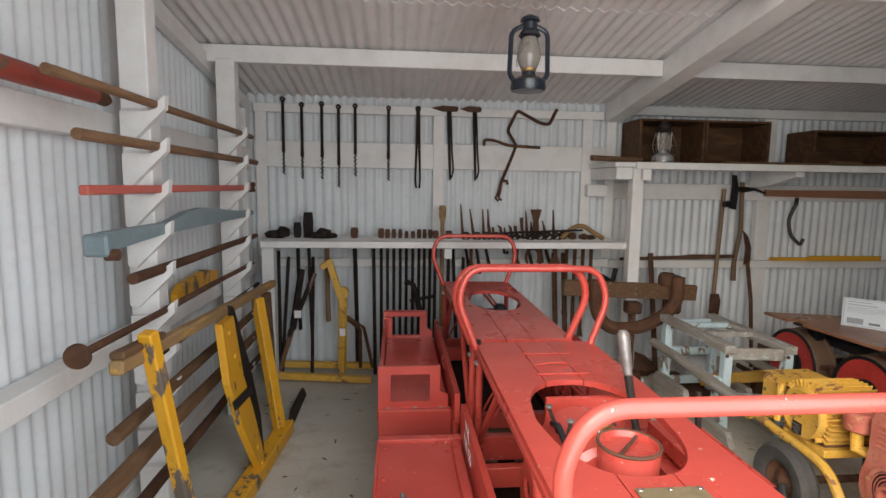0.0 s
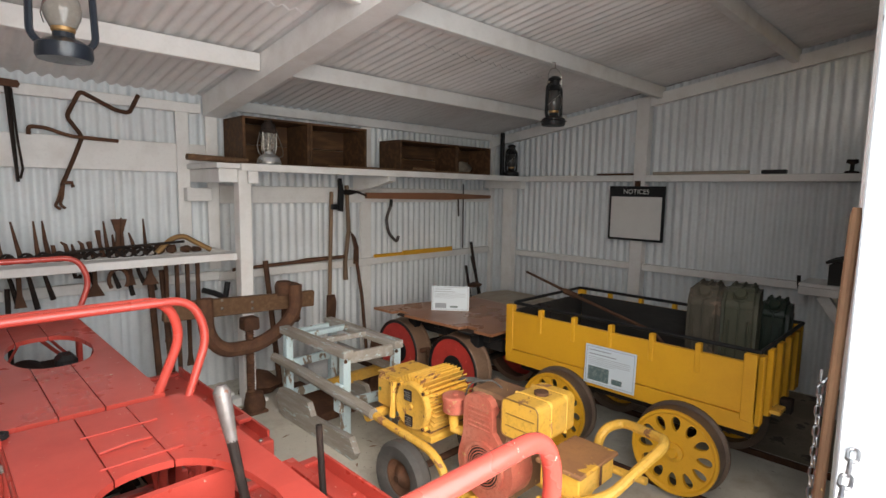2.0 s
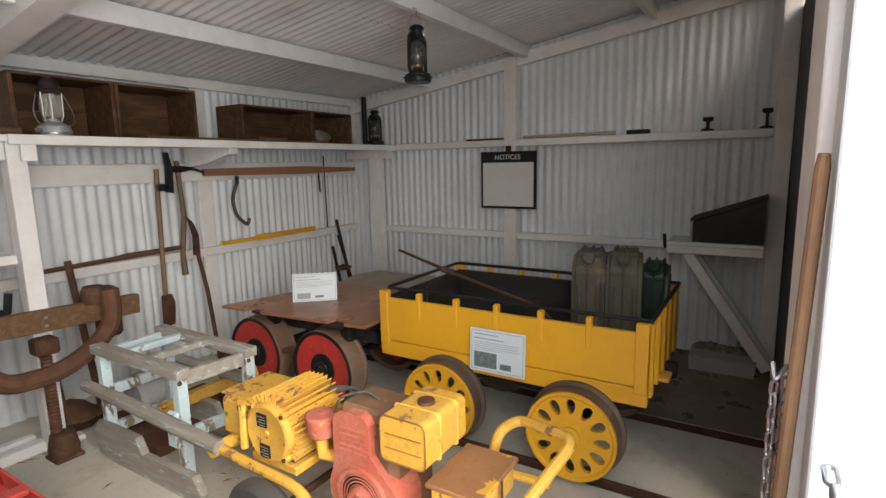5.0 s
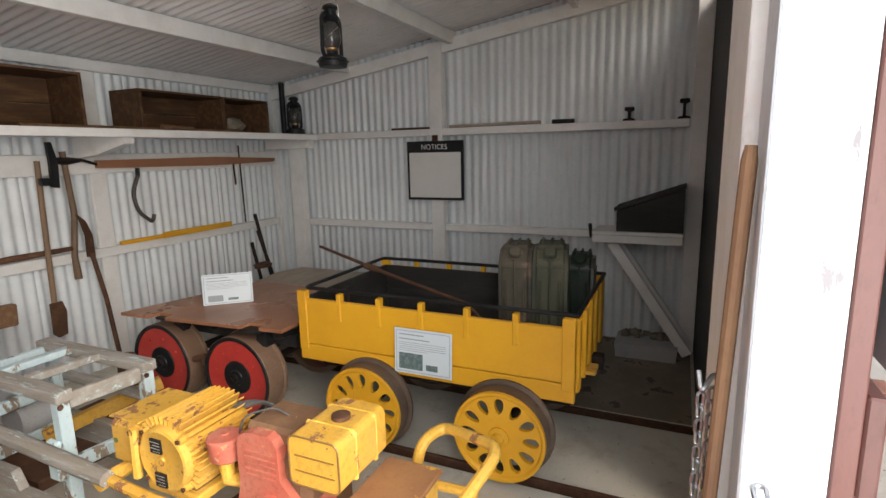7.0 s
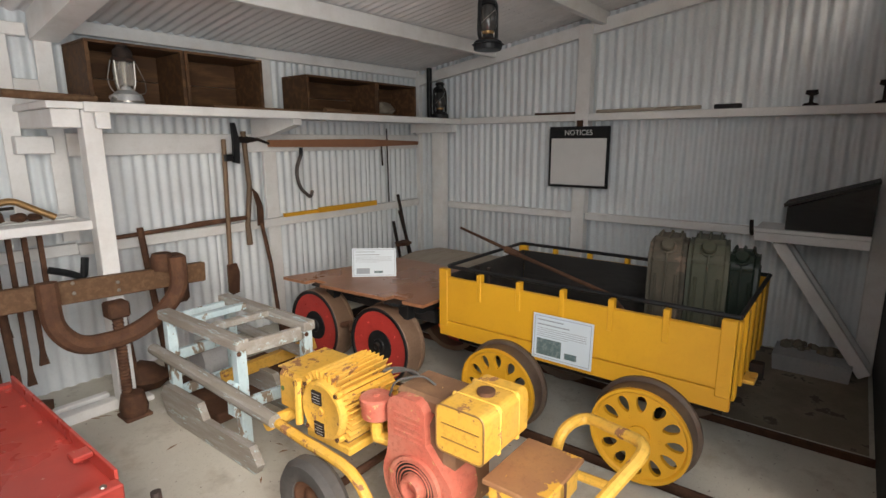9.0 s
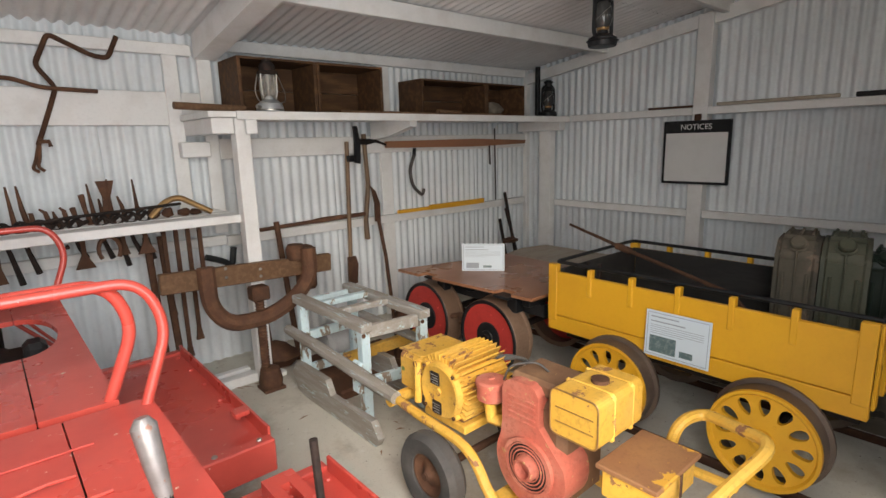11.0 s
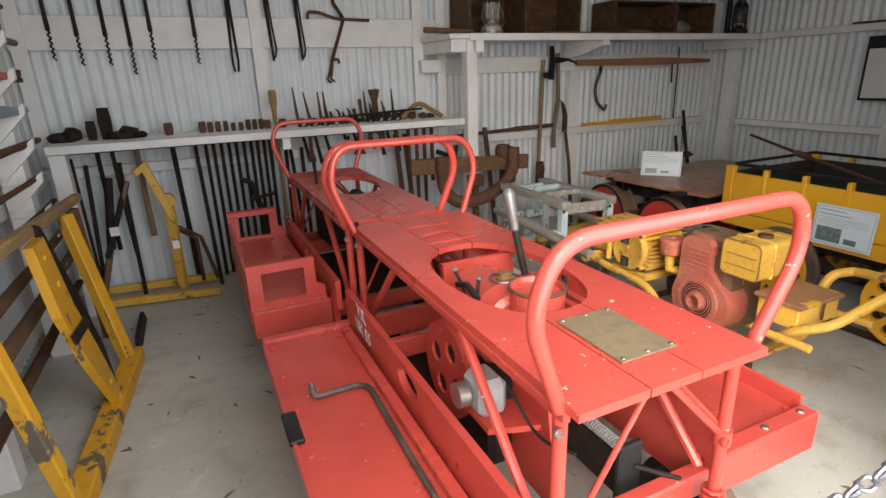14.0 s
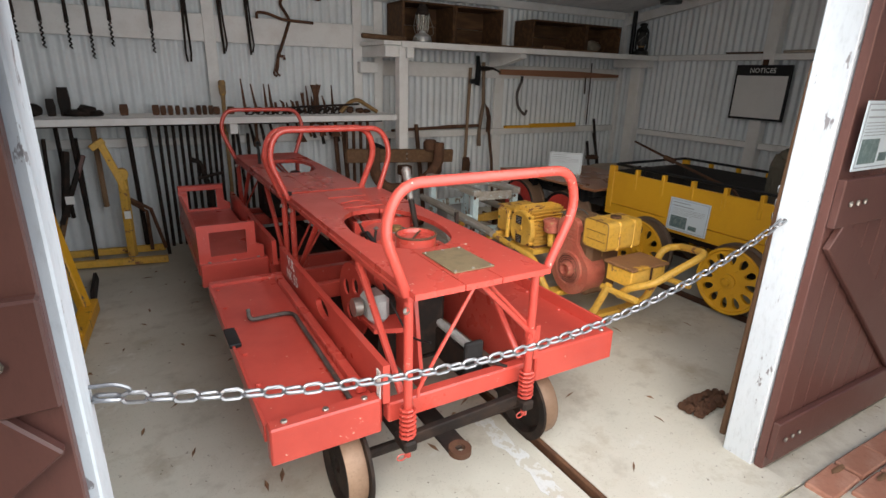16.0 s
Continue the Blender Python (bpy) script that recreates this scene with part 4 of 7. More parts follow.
def spoked_wheel(t, x, y, r, s, holes=12, zc=0.247):
    cut = []
    for k in range(holes):
        a = k * 2 * math.pi / holes
        u, v = math.cos(a), math.sin(a)
        cx, cy = y + u * r * 0.67, zc + v * r * 0.67
        cut.append([(cx + u * r * 0.175 * math.cos(b) - v * r * (0.1 + 0.03 * math.cos(b)) * math.sin(b), cy + v * r * 0.175 * math.cos(b) + u * r * (0.1 + 0.03 * math.cos(b)) * math.sin(b)) for b in [j * 2 * math.pi / 12 for j in range(12)]])
    w = part("wheel", slab(oval(y, zc, r * 0.93, r * 0.93, 40), "x", x - 0.012, x + 0.012, holes=cut), YELLOW, t, "yellow disc wheel with oval lightening holes")
    part("tyre", lathe([(r * 0.9, -0.04 * s), (r * 0.99, -0.042 * s), (r, -0.036 * s), (r, 0.035 * s), (r * 1.08, 0.04 * s), (r * 1.08, 0.058 * s), (r * 0.9, 0.058 * s), (r * 0.9, -0.04 * s)], (x + 0.036 * s, y, zc), "x", 44), TREAD_DARK, w, "worn brown steel tread", True)
    part("rim", lathe([(r * 0.89, -0.014 * s), (r * 0.93, -0.026 * s), (r * 0.985, -0.026 * s), (r * 0.99, -0.007 * s), (r * 0.89, -0.002 * s), (r * 0.89, -0.014 * s)], (x, y, zc), "x", 44), YELLOW, w, smooth=True)
    part("hub", lathe([(0, -0.045 * s), (0.022, -0.045 * s), (0.03, -0.03 * s), (0.05, -0.025 * s), (0.05, 0.04 * s), (0, 0.04 * s)], (x, y, zc), "x", 20), YELLOW, w, smooth=True)
    for k in range(6):
        a = k * math.pi / 3
        part("bolt", bolt(x - 0.014 * s if s > 0 else x + 0.004, y + 0.09 * math.cos(a), zc + 0.09 * math.sin(a), "x", 0.008, 0.006), YELLOW, w)


for y in (1.303, 2.05):
    spoked_wheel(W, 2.955, y, 0.226, 1)
    spoked_wheel(W, 3.83, y, 0.226, -1)
    part("axle", tube([(2.96, y, 0.247), (3.83, y, 0.247)], 0.025, 10), DARK_IRON, W, smooth=True)


def info_card(name, m, w, h, label, photo=True):
    """A laminated card: w wide, h high, lying in the local x-z plane, facing local -y."""
    c = new(name)
    c.matrix_world = m
    ORIGIN[c] = Matrix()
    tagged(c, label, "sign")
    part("card", box(-w / 2, w / 2, 0, 0.004, 0, h, 0.001), PAPER, c)
    f = -0.0012
    part("border", slab([(-w * 0.47, h * 0.04), (w * 0.47, h * 0.04), (w * 0.47, h * 0.96), (-w * 0.47, h * 0.96)], "y", f, 0.0, holes=[[(-w * 0.46, h * 0.055), (w * 0.46, h * 0.055), (w * 0.46, h * 0.945), (-w * 0.46, h * 0.945)]]), INK, c)
    for k in range(2):
        part("title_bar", box(-w * 0.42, w * (0.02 + 0.1 * k), f, 0, h * (0.86 - 0.1 * k), h * (0.885 - 0.1 * k), 0), INK, c)
    for k in range(5):
        part("text_bar", box(-w * 0.42, w * (0.4 if k < 4 else 0.1), f, 0, h * (0.69 - 0.045 * k), h * (0.7 - 0.045 * k), 0), INK, c)
    if photo:
        part("picture", box(-w * 0.42, 0.0, f, 0, h * 0.1, h * 0.46, 0), PHOTO, c)
        part("picture", box(w * 0.06, w * 0.26, f, 0, h * 0.12, h * 0.25, 0), PHOTO, c)
    else:
        part("picture", box(-w * 0.4, -w * 0.1, f, 0, h * 0.1, h * 0.3, 0), INK, c)
        part("picture", box(0.0, w * 0.2, f, 0, h * 0.12, h * 0.2, 0), PHOTO, c)
    return c


info_card("info_sign", pose(3.018, 1.73, 0.452, -3, 0, -90), 0.32, 0.235, "laminated information card tied to the yellow wagon side")

# ---- flat rail trolley with red wheels ----
D = thing("flat_trolley", (3.5, 3.35, 0), "low flat rail trolley with brown deck and red wheels", "rail trolley")
dz = 0.585
edge = [(2.872, 3.79), (2.884, 3.56), (2.96, 3.55), (2.965, 3.43), (2.895, 3.42), (2.94, 2.86), (3.012, 2.85), (3.016, 2.74), (2.952, 2.73), (2.965, 2.578)]
part("deck_board", slab(edge + [(3.8, 2.6), (3.83, 3.56), (3.37, 3.65)], "z", dz, dz + 0.02), DECK, D)
part("deck_board", slab([(3.838, 3.56), (3.808, 2.6), (4.35, 2.62), (4.35, 3.55), (4.1, 3.62)], "z", dz - 0.002, dz + 0.02), PALE_WOOD, D)
for y in (2.68, 3.2, 3.5):
    part("cross_member", box(3.03, 4.3, y - 0.03, y + 0.03, dz - 0.07, dz - 0.003, 0.004), BLACK, D)
for x in (3.16, 3.95):
    part("frame_rail", box(x - 0.03, x + 0.03, 2.62, 3.56, dz - 0.15, dz - 0.072, 0.004), BLACK, D)
for y in (2.735, 3.425):
    part("deck_bracket", box(2.93, 3.1, y, y + 0.13, dz - 0.018, dz - 0.002, 0.003), BLACK, D)
    part("deck_bracket", box(3.03, 3.1, y + 0.02, y + 0.1, dz - 0.13, dz - 0.02, 0.004), BLACK, D)
part("end_post", box(3.3, 3.34, 2.62, 2.65, 0.36, dz - 0.003, 0.003), GREY_WOOD, D)
for y in (2.95, 3.59):
    for x, s in ((2.985, 1), (3.82, -1)):
        r, zc = 0.255, 0.262
        w = part("wheel", lathe([(0, -0.01 * s), (0.1, -0.012 * s), (0.228, -0.018 * s), (0.23, 0.02 * s), (0.1, 0.02 * s), (0, 0.02 * s)], (x, y, zc), "x", 40), RED_ORANGE, D, "red disc wheel", True)
        part("tyre", lathe([(0.23, -0.02 * s), (0.247, -0.026 * s), (r, -0.018 * s), (r, 0.1 * s), (r + 0.01, 0.105 * s), (r + 0.01, 0.125 * s), (0.23, 0.12 * s), (0.23, -0.02 * s)], (x, y, zc), "x", 48), TREAD, w, "wide brown steel tyre", True)
        part("hub", lathe([(0, -0.042 * s), (0.024, -0.042 * s), (0.026, -0.03 * s), (0.045, -0.028 * s), (0.05, -0.02 * s), (0.1, -0.019 * s), (0.104, -0.01 * s), (0, 0.0)], (x, y, zc), "x", 28), BLACK, w, smooth=True)
        part("hub_nut", lathe([(0.018, -0.05 * s), (0.027, -0.05 * s), (0.027, -0.04 * s), (0.018, -0.04 * s), (0.018, -0.05 * s)], (x, y, zc), "x", 6), DARK_IRON, w)
        part("rim", lathe([(0.227, -0.02 * s), (0.232, -0.028 * s), (0.248, -0.03 * s), (0.252, -0.022 * s), (0.246, -0.005 * s), (0.227, -0.005 * s), (0.227, -0.02 * s)], (x, y, zc), "x", 48), BLACK, w, smooth=True)
        for k in range(8):
            a = k * math.pi / 4 + 0.2
            part("bolt", bolt(x - 0.021 * s, y + 0.165 * math.cos(a), zc + 0.165 * math.sin(a), "x", 0.006, 0.006), RED_ORANGE, w)
    part("axle", tube([(2.98, y, 0.262), (3.83, y, 0.262)], 0.025, 10), DARK_IRON, D, smooth=True)
part("coupling_bar", tube([(2.97, 3.2, 0.3), (3.02, 3.27, 0.33), (3.0, 3.36, 0.3)], 0.02, 8), RUST, D, smooth=True)
info_card("info_sign", pose(3.262, 3.275, dz + 0.021, -12, 0, -49), 0.31, 0.2, "white information card leaning on the brown deck", False)

# ---- blue trestle with sled runners ----
S = thing("trestle", (2.2, 3.2, 0), "weathered pale blue wooden trestle on sled runners", "trestle", turn=0)
A_, B_, C_, D_ = Vector((1.985, 3.6, 0.605)), Vector((2.35, 3.61, 0.605)), Vector((2.35, 2.87, 0.605)), Vector((1.99, 2.91, 0.605))
for p in (A_, B_, C_, D_):
    part("leg", beam((p.x, p.y, 0.03), (p.x, p.y, 0.585), 0.052, 0.052), BLUE_WOOD, S)
for p, q in ((A_, D_), (B_, C_)):
    part("long_rail", beam(p + Vector((0, 0.06, -0.005)), q + Vector((0, -0.04, -0.005)), 0.07, 0.05), GREY_WOOD, S)
for k, mat in ((0.0, BLUE_WOOD), (0.3, BLUE_WOOD), (0.6, GREY_WOOD), (1.0, GREY_WOOD)):
    p, q = A_.lerp(D_, k), B_.lerp(C_, k)
    dz2 = -0.04 if k in (0.0, 1.0) else 0.008
    part("slat", beam(p + Vector((0.03, 0, dz2)), q + Vector((-0.03, 0, dz2)), 0.05 if k not in (0.0, 1.0) else 0.03, 0.035 if k not in (0.0, 1.0) else 0.07), mat, S)
for p, q, z in ((A_, B_, 0.36), (D_, C_, 0.28), (A_, B_, 0.14)):
    part("stretcher", beam((p.x + 0.03, p.y, z), (q.x - 0.03, q.y, z), 0.03, 0.06), BLUE_WOOD, S)
part("carrying_arm", tube([(1.9, 3.64, 0.42), (1.9, 3.2, 0.41), (1.895, 2.65, 0.385), (1.893, 2.5, 0.38)], [0.03, 0.035, 0.034, 0.03], 10), GREY_WOOD, S, smooth=True)
part("carrying_arm", tube([(2.42, 3.75, 0.4), (2.42, 2.72, 0.39)], 0.03, 10), GREY_WOOD, S, smooth=True)
for x in (1.945, 2.4):
    part("sled_runner", slab([(2.75, 0.0), (2.72, 0.05), (2.78, 0.13), (3.2, 0.12), (3.25, 0.2), (3.62, 0.2), (3.68, 0.12), (3.62, 0.02), (3.52, 0.0)], "x", x - 0.02, x + 0.02), GREY_WOOD, S)
part("block", box(1.925, 1.963, 2.87, 2.95, 0.24, 0.42, 0.012), BLUE_WOOD, S)
for p in (C_, D_):
    for z in (0.56, 0.3):
        part("bolt", bolt(p.x - 0.02, p.y - 0.038, z, "y", 0.012, 0.008), RUST, S)
# machinery half hidden under the trestle
mach = thing("old_winch", (2.35, 3.55, 0), "rusty winch with a pale drum behind the trestle", "winch")
part("drum", lathe([(0, 0), (0.1, 0), (0.13, 0.03), (0.13, 0.2), (0.1, 0.23), (0, 0.23)], (2.2, 3.78, 0.2), "x", 20), CERAMIC_GREY, mach, smooth=True)
part("bed", box(2.05, 2.75, 3.3, 3.9, 0.0, 0.06, 0.01), RUST, mach)
part("stand", box(2.1, 2.4, 3.72, 3.84, 0.05, 0.12, 0.01), RUST, mach)
part("arm", beam((2.2, 3.5, 0.17), (2.7, 3.25, 0.3), 0.05, 0.07), YELLOW_WORN, mach)
part("post", tube([(2.65, 3.5, 0.05), (2.65, 3.45, 0.45)], 0.05, 12), RUST, mach, smooth=True)

# ---- petrol engine cart ----
G = thing("engine_cart", (2.1, 1.95, 0), "worn yellow and red petrol engine with motor on a wheeled frame", "engine cart")
mz, my = 0.478, 2.262
part("motor_face", lathe([(0, -0.004), (0.012, -0.004), (0.014, 0.004), (0.104, 0.004), (0.112, 0.0), (0.122, 0.004), (0.126, 0.016), (0.126, 0.034), (0, 0.034)], (1.95, my, mz), "x", 36), YELLOW_WORN, G, smooth=True)
part("motor_body", lathe([(0, 0), (0.121, 0), (0.121, 0.29), (0.1, 0.305), (0, 0.305)], (1.98, my, mz), "x", 32), YELLOW_WORN, G, smooth=True)
for k in range(27):
    a = radians(-128 + k * 9.8)
    u, v = math.sin(a), math.cos(a)
    reach = 0.135 + 0.012 * abs(math.sin(2 * a))
    part("cooling_fin", beam((1.978, my - reach * u, mz + reach * v), (2.265, my - reach * u, mz + reach * v), 0.0055, 0.034, 0, None, math.degrees(a)), YELLOW_WORN, G)
for k in range(4):
    a = radians(45 + 90 * k)
    part("flange_lug", tube([(1.956, my + 0.132 * math.cos(a), mz + 0.132 * math.sin(a)), (1.99, my + 0.132 * math.cos(a), mz + 0.132 * math.sin(a))], 0.014, 10), YELLOW_WORN, G, smooth=True)
    part("bolt", bolt(1.948, my + 0.132 * math.cos(a), mz + 0.132 * math.sin(a), "x", 0.009, 0.008), RUST, G)
part("bolt", bolt(1.944, my - 0.005, mz - 0.005, "x", 0.012, 0.006), RUST_LID, G)
for zz, yy in ((0.058, 0.02), (-0.075, 0.012)):
    pl = part("data_plate", box(1.944, 1.952, my + yy - 0.03, my + yy + 0.026, mz + zz - 0.03, mz + zz + 0.026, 0.001), DARK_IRON, G, "small dark engraved metal data plate")
    for r in range(4):
        part("text_bar", box(1.9425, 1.9445, my + yy - 0.026, my + yy + (0.022 if r % 2 else 0.01), mz + zz - 0.022 + 0.012 * r, mz + zz - 0.0195 + 0.012 * r, 0), ALLOY, pl)
part("terminal_box", box(1.968, 2.25, 2.41, 2.572, mz - 0.085, mz + 0.098, 0.02), YELLOW_WORN, G)
part("terminal_lid", box(1.976, 2.242, 2.405, 2.575, mz + 0.0985, mz + 0.107, 0.003), YELLOW_WORN, G)
part("green_sticker", lathe([(0, -0.002), (0.011, -0.002), (0.011, 0.001), (0, 0.001)], (1.9675, 2.535, mz + 0.015), "x", 12), LEAF, G, "small round green sticker")
part("motor_bed", box(1.98, 2.28, 2.13, 2.4, mz - 0.168, mz - 0.13, 0.006), YELLOW_WORN, G)
part("motor_bed", box(2.0, 2.26, 2.16, 2.37, mz - 0.13, mz - 0.118, 0.004), BAR_RUST, G)
part("cleat", tube([(1.955, 2.405, mz + 0.095), (1.95, 2.405, mz - 0.1)], 0.017, 8), YELLOW_WORN, G, smooth=True)
part("bolt", bolt(1.937, 2.405, mz + 0.085, "x", 0.013, 0.008), RUST, G)
for k in range(3):
    part("power_cable", tube(rounded([(2.2 + 0.02 * k, 2.2 - 0.03 * k, mz + 0.1), (2.3, 2.12 - 0.02 * k, mz + 0.11), (2.36, 1.98, mz + 0.0), (2.3, 1.9, mz - 0.06)], 0.06), 0.009, 6), RUBBER, G, smooth=True)
cowl = [(1.79 + 0.165 * math.cos(radians(a)), 0.325 + 0.165 * math.sin(radians(a))) for a in range(40, -221, -12)]
cowl = [(1.745, 0.5), (1.75, 0.62), (1.765, 0.645), (1.79, 0.655), (1.86, 0.655), (1.89, 0.648), (1.915, 0.63), (1.925, 0.6), (1.925, 0.46)] + cowl[1:-1]
eng = part("engine_cowl", slab(cowl, "x", 1.99, 2.14), FADED_ENGINE, G, "faded red engine cowling")
for k in range(5):
    part("louvre", box(1.982, 1.99, 1.76, 1.89, 0.5 + 0.022 * k, 0.505 + 0.022 * k, 0.001), FADED_ENGINE, eng)
part("fan_rim", lathe([(0.1, -0.012), (0.115, -0.012), (0.115, 0.01), (0.1, 0.01), (0.1, -0.012)], (1.985, 1.79, 0.33), "x", 32), FADED_ENGINE, eng, smooth=True)
for k in range(4):
    r = 0.055 + 0.013 * k
    part("guard_ring", tube([(1.977, 1.79 + r * math.cos(a * math.pi / 12), 0.33 + r * math.sin(a * math.pi / 12)) for a in range(24)], 0.003, 5, closed=True), FADED_ENGINE, eng, smooth=True)
part("fan_hub", lathe([(0, 0.0), (0.028, 0.0), (0.034, -0.034), (0.043, -0.034), (0.05, -0.015), (0.05, 0.005), (0, 0.005)], (1.98, 1.79, 0.33), "x", 20), FADED_ENGINE, eng, smooth=True)
part("fan_back", lathe([(0, 0.0), (0.1, 0.0), (0.1, 0.004), (0, 0.004)], (1.985, 1.79, 0.33), "x", 28), BLACK, eng)
cup = part("air_cleaner", lathe([(0, 0), (0.05, 0), (0.06, 0.008), (0.06, 0.06), (0.065, 0.062), (0.065, 0.082), (0.058, 0.088), (0.014, 0.09), (0.014, 0.098), (0, 0.098)], (2.03, 2.02, 0.505), "z", 24), FADED_ENGINE, G, "round faded red air cleaner", True)
part("intake_pipe", tube([(2.03, 2.03, 0.52), (2.03, 2.02, 0.42), (2.05, 1.94, 0.42)], 0.028, 10), YELLOW_WORN, G, smooth=True)
part("engine_head", box(2.03, 2.22, 1.68, 1.92, 0.6, 0.665, 0.015), BAR_RUST, G)
part("spark_lead", tube(rounded([(2.12, 1.8, 0.665), (2.1, 1.84, 0.7), (2.04, 1.93, 0.68), (2.05, 1.97, 0.6)], 0.04), 0.0042, 6), RUBBER, G, smooth=True)
part("crankcase", box(2.02, 2.3, 1.66, 1.95, 0.17, 0.6, 0.03), BAR_RUST, G)
corner = [(math.cos(radians(a)) * 0.03, math.sin(radians(a)) * 0.03) for a in range(0, 91, 18)]
profile = [(1.655 + u, 0.67 + v) for u, v in corner] + [(1.52 - v, 0.67 + u) for u, v in corner] + [(1.52 - u, 0.555 - v) for u, v in corner] + [(1.655 + v, 0.555 - u) for u, v in corner]
tank = part("fuel_tank", slab(profile, "x", 1.975, 2.25), YELLOW_WORN, G, "yellow fuel tank with panel seams")
for k in range(2):
    part("seam", box(1.972, 1.978, 1.51, 1.66, 0.578 + 0.053 * k, 0.5805 + 0.053 * k, 0), BRASS, tank)
loop_y, loop_z = (1.492, 1.683), (0.528, 0.698)
part("seam", tube(rounded([(1.974, loop_y[0], 0.613), (1.974, loop_y[0], loop_z[0]), (1.974, loop_y[1], loop_z[0]), (1.974, loop_y[1], loop_z[1]), (1.974, loop_y[0], loop_z[1]), (1.974, loop_y[0], 0.615)], 0.03), 0.003, 5), BRASS, tank)
part("strap", box(2.18, 2.2, 1.4875, 1.6875, 0.5225, 0.7025, 0.012), YELLOW_WORN, tank)
part("strap", box(2.06, 2.08, 1.4875, 1.6875, 0.5225, 0.7025, 0.012), YELLOW_WORN, tank)
part("filler_cap", lathe([(0.032, 0), (0.032, 0.014), (0, 0.016)], (2.12, 1.58, 0.7), "z", 16), RUST, tank, smooth=True)
bx = part("battery_box", box(1.99, 2.27, 1.3, 1.485, 0.37, 0.47, 0.006), YELLOW_WORN, G, "yellow box with a rusted lid")
part("lid", box(1.975, 2.28, 1.285, 1.5, 0.471, 0.49, 0.004), RUST_LID, bx, "rusted lid with yellow paint left in patches")
part("hasp", box(2.12, 2.135, 1.28, 1.284, 0.4, 0.48, 0.001), RUST, bx)
for x in (1.91, 2.36):
    part("frame_tube", tube(rounded([(x, 2.56, 0.37), (x, 2.4, 0.35), (x, 2.02, 0.33), (x, 1.9, 0.14), (x, 1.5, 0.11), (x + 0.02, 1.4, 0.37)], 0.1), 0.022, 10), YELLOW_WORN, G, smooth=True)
    part("frame_tube", tube(rounded([(x + 0.02, 1.45, 0.345), (x + 0.02, 1.36, 0.345), (x + 0.02, 1.2, 0.35)], 0.06), 0.018, 8), YELLOW_WORN, G, smooth=True)
part("cross_tube", tube([(1.88, 2.54, 0.355), (2.38, 2.54, 0.355)], 0.03, 10), YELLOW_WORN, G, smooth=True)
part("cross_tube", tube([(1.86, 1.86, 0.13), (2.36, 1.86, 0.13)], 0.02, 10), YELLOW_WORN, G, smooth=True)
part("foot_plate", box(1.72, 2.4, 1.88, 1.96, 0.11, 0.135, 0.004), YELLOW_WORN, G)
part("foot_plate", box(1.88, 2.38, 1.52, 1.58, 0.085, 0.11, 0.004), YELLOW_WORN, G)
part("stand_foot", tube([(2.1, 1.55, 0.09), (2.1, 1.55, 0.0)], 0.02, 8), RUST, G, smooth=True)
part("tow_handle", tube(rounded([(2.33, 1.45, 0.28), (2.35, 1.4, 0.53), (2.46, 1.36, 0.54), (2.3, 1.08, 0.603), (2.15, 1.15, 0.5), (2.03, 1.19, 0.43), (1.97, 1.3, 0.38), (2.0, 1.38, 0.3)], 0.07), 0.021, 10), YELLOW_WORN, G, "bent yellow tow handle", True)
for x, s in ((1.835, 1), (2.43, -1)):
    w = part("wheel", lathe([(0, -0.03 * s), (0.02, -0.035 * s), (0.03, -0.02 * s), (0.06, -0.005 * s), (0.085, -0.025 * s), (0.1, -0.025 * s), (0.1, 0.03 * s), (0, 0.03 * s)], (x, 2.18, 0.18), "x", 24), RUST, G, "rusty wheel rim", True)
    part("tyre", lathe([(0.095, -0.035 * s), (0.12, -0.048 * s), (0.16, -0.045 * s), (0.178, -0.02 * s), (0.178, 0.02 * s), (0.16, 0.045 * s), (0.12, 0.048 * s), (0.095, 0.035 * s), (0.095, -0.035 * s)], (x, 2.18, 0.18), "x", 32), RUBBER, w, "old grey rubber tyre", True)
part("axle", tube([(1.79, 2.18, 0.18), (2.43, 2.18, 0.18)], 0.018, 10), RUST, G, smooth=True)

# ---- left tool rack ----
def rack_post(y):
    t = thing("tool_rack_post", (-1.08, y, 0), "white-painted rack post with notched timber hooks", "rack post", "tool rack posts")
    part("post", box(-1.134, -1.02, y, y + 0.1, 0.0, roof_z(y) - 0.1, 0.005), WHITE, t)
    for k in range(10):
        z = 1.88 - 0.169 * k
        part("hook", slab([(-1.12, z - 0.17), (-1.09, z - 0.18), (-0.945, z - 0.035), (-0.94, z + 0.02), (-0.965, z), (-0.985, z - 0.035), (-1.015, z - 0.045), (-1.12, z - 0.045)], "y", y - 0.036, y - 0.002), WHITE, t)
    return t


rack_post(2.28)
rack_post(3.46)


def rack_bar(name, k, y0, y1, r0, r1, mat, label, x=-0.985):
    z = 1.88 - 0.169 * k - 0.035
    n = 6
    pts = [(x + 0.004 * math.sin(i * 1.7 + k), y0 + (y1 - y0) * i / n, z + max(r0, r1)) for i in range(n + 1)]
    return solo(name, tube(pts, [r0 + (r1 - r0) * i / n for i in range(n + 1)], 10), mat, label, "bar", group="bars on the rack", smooth=True)


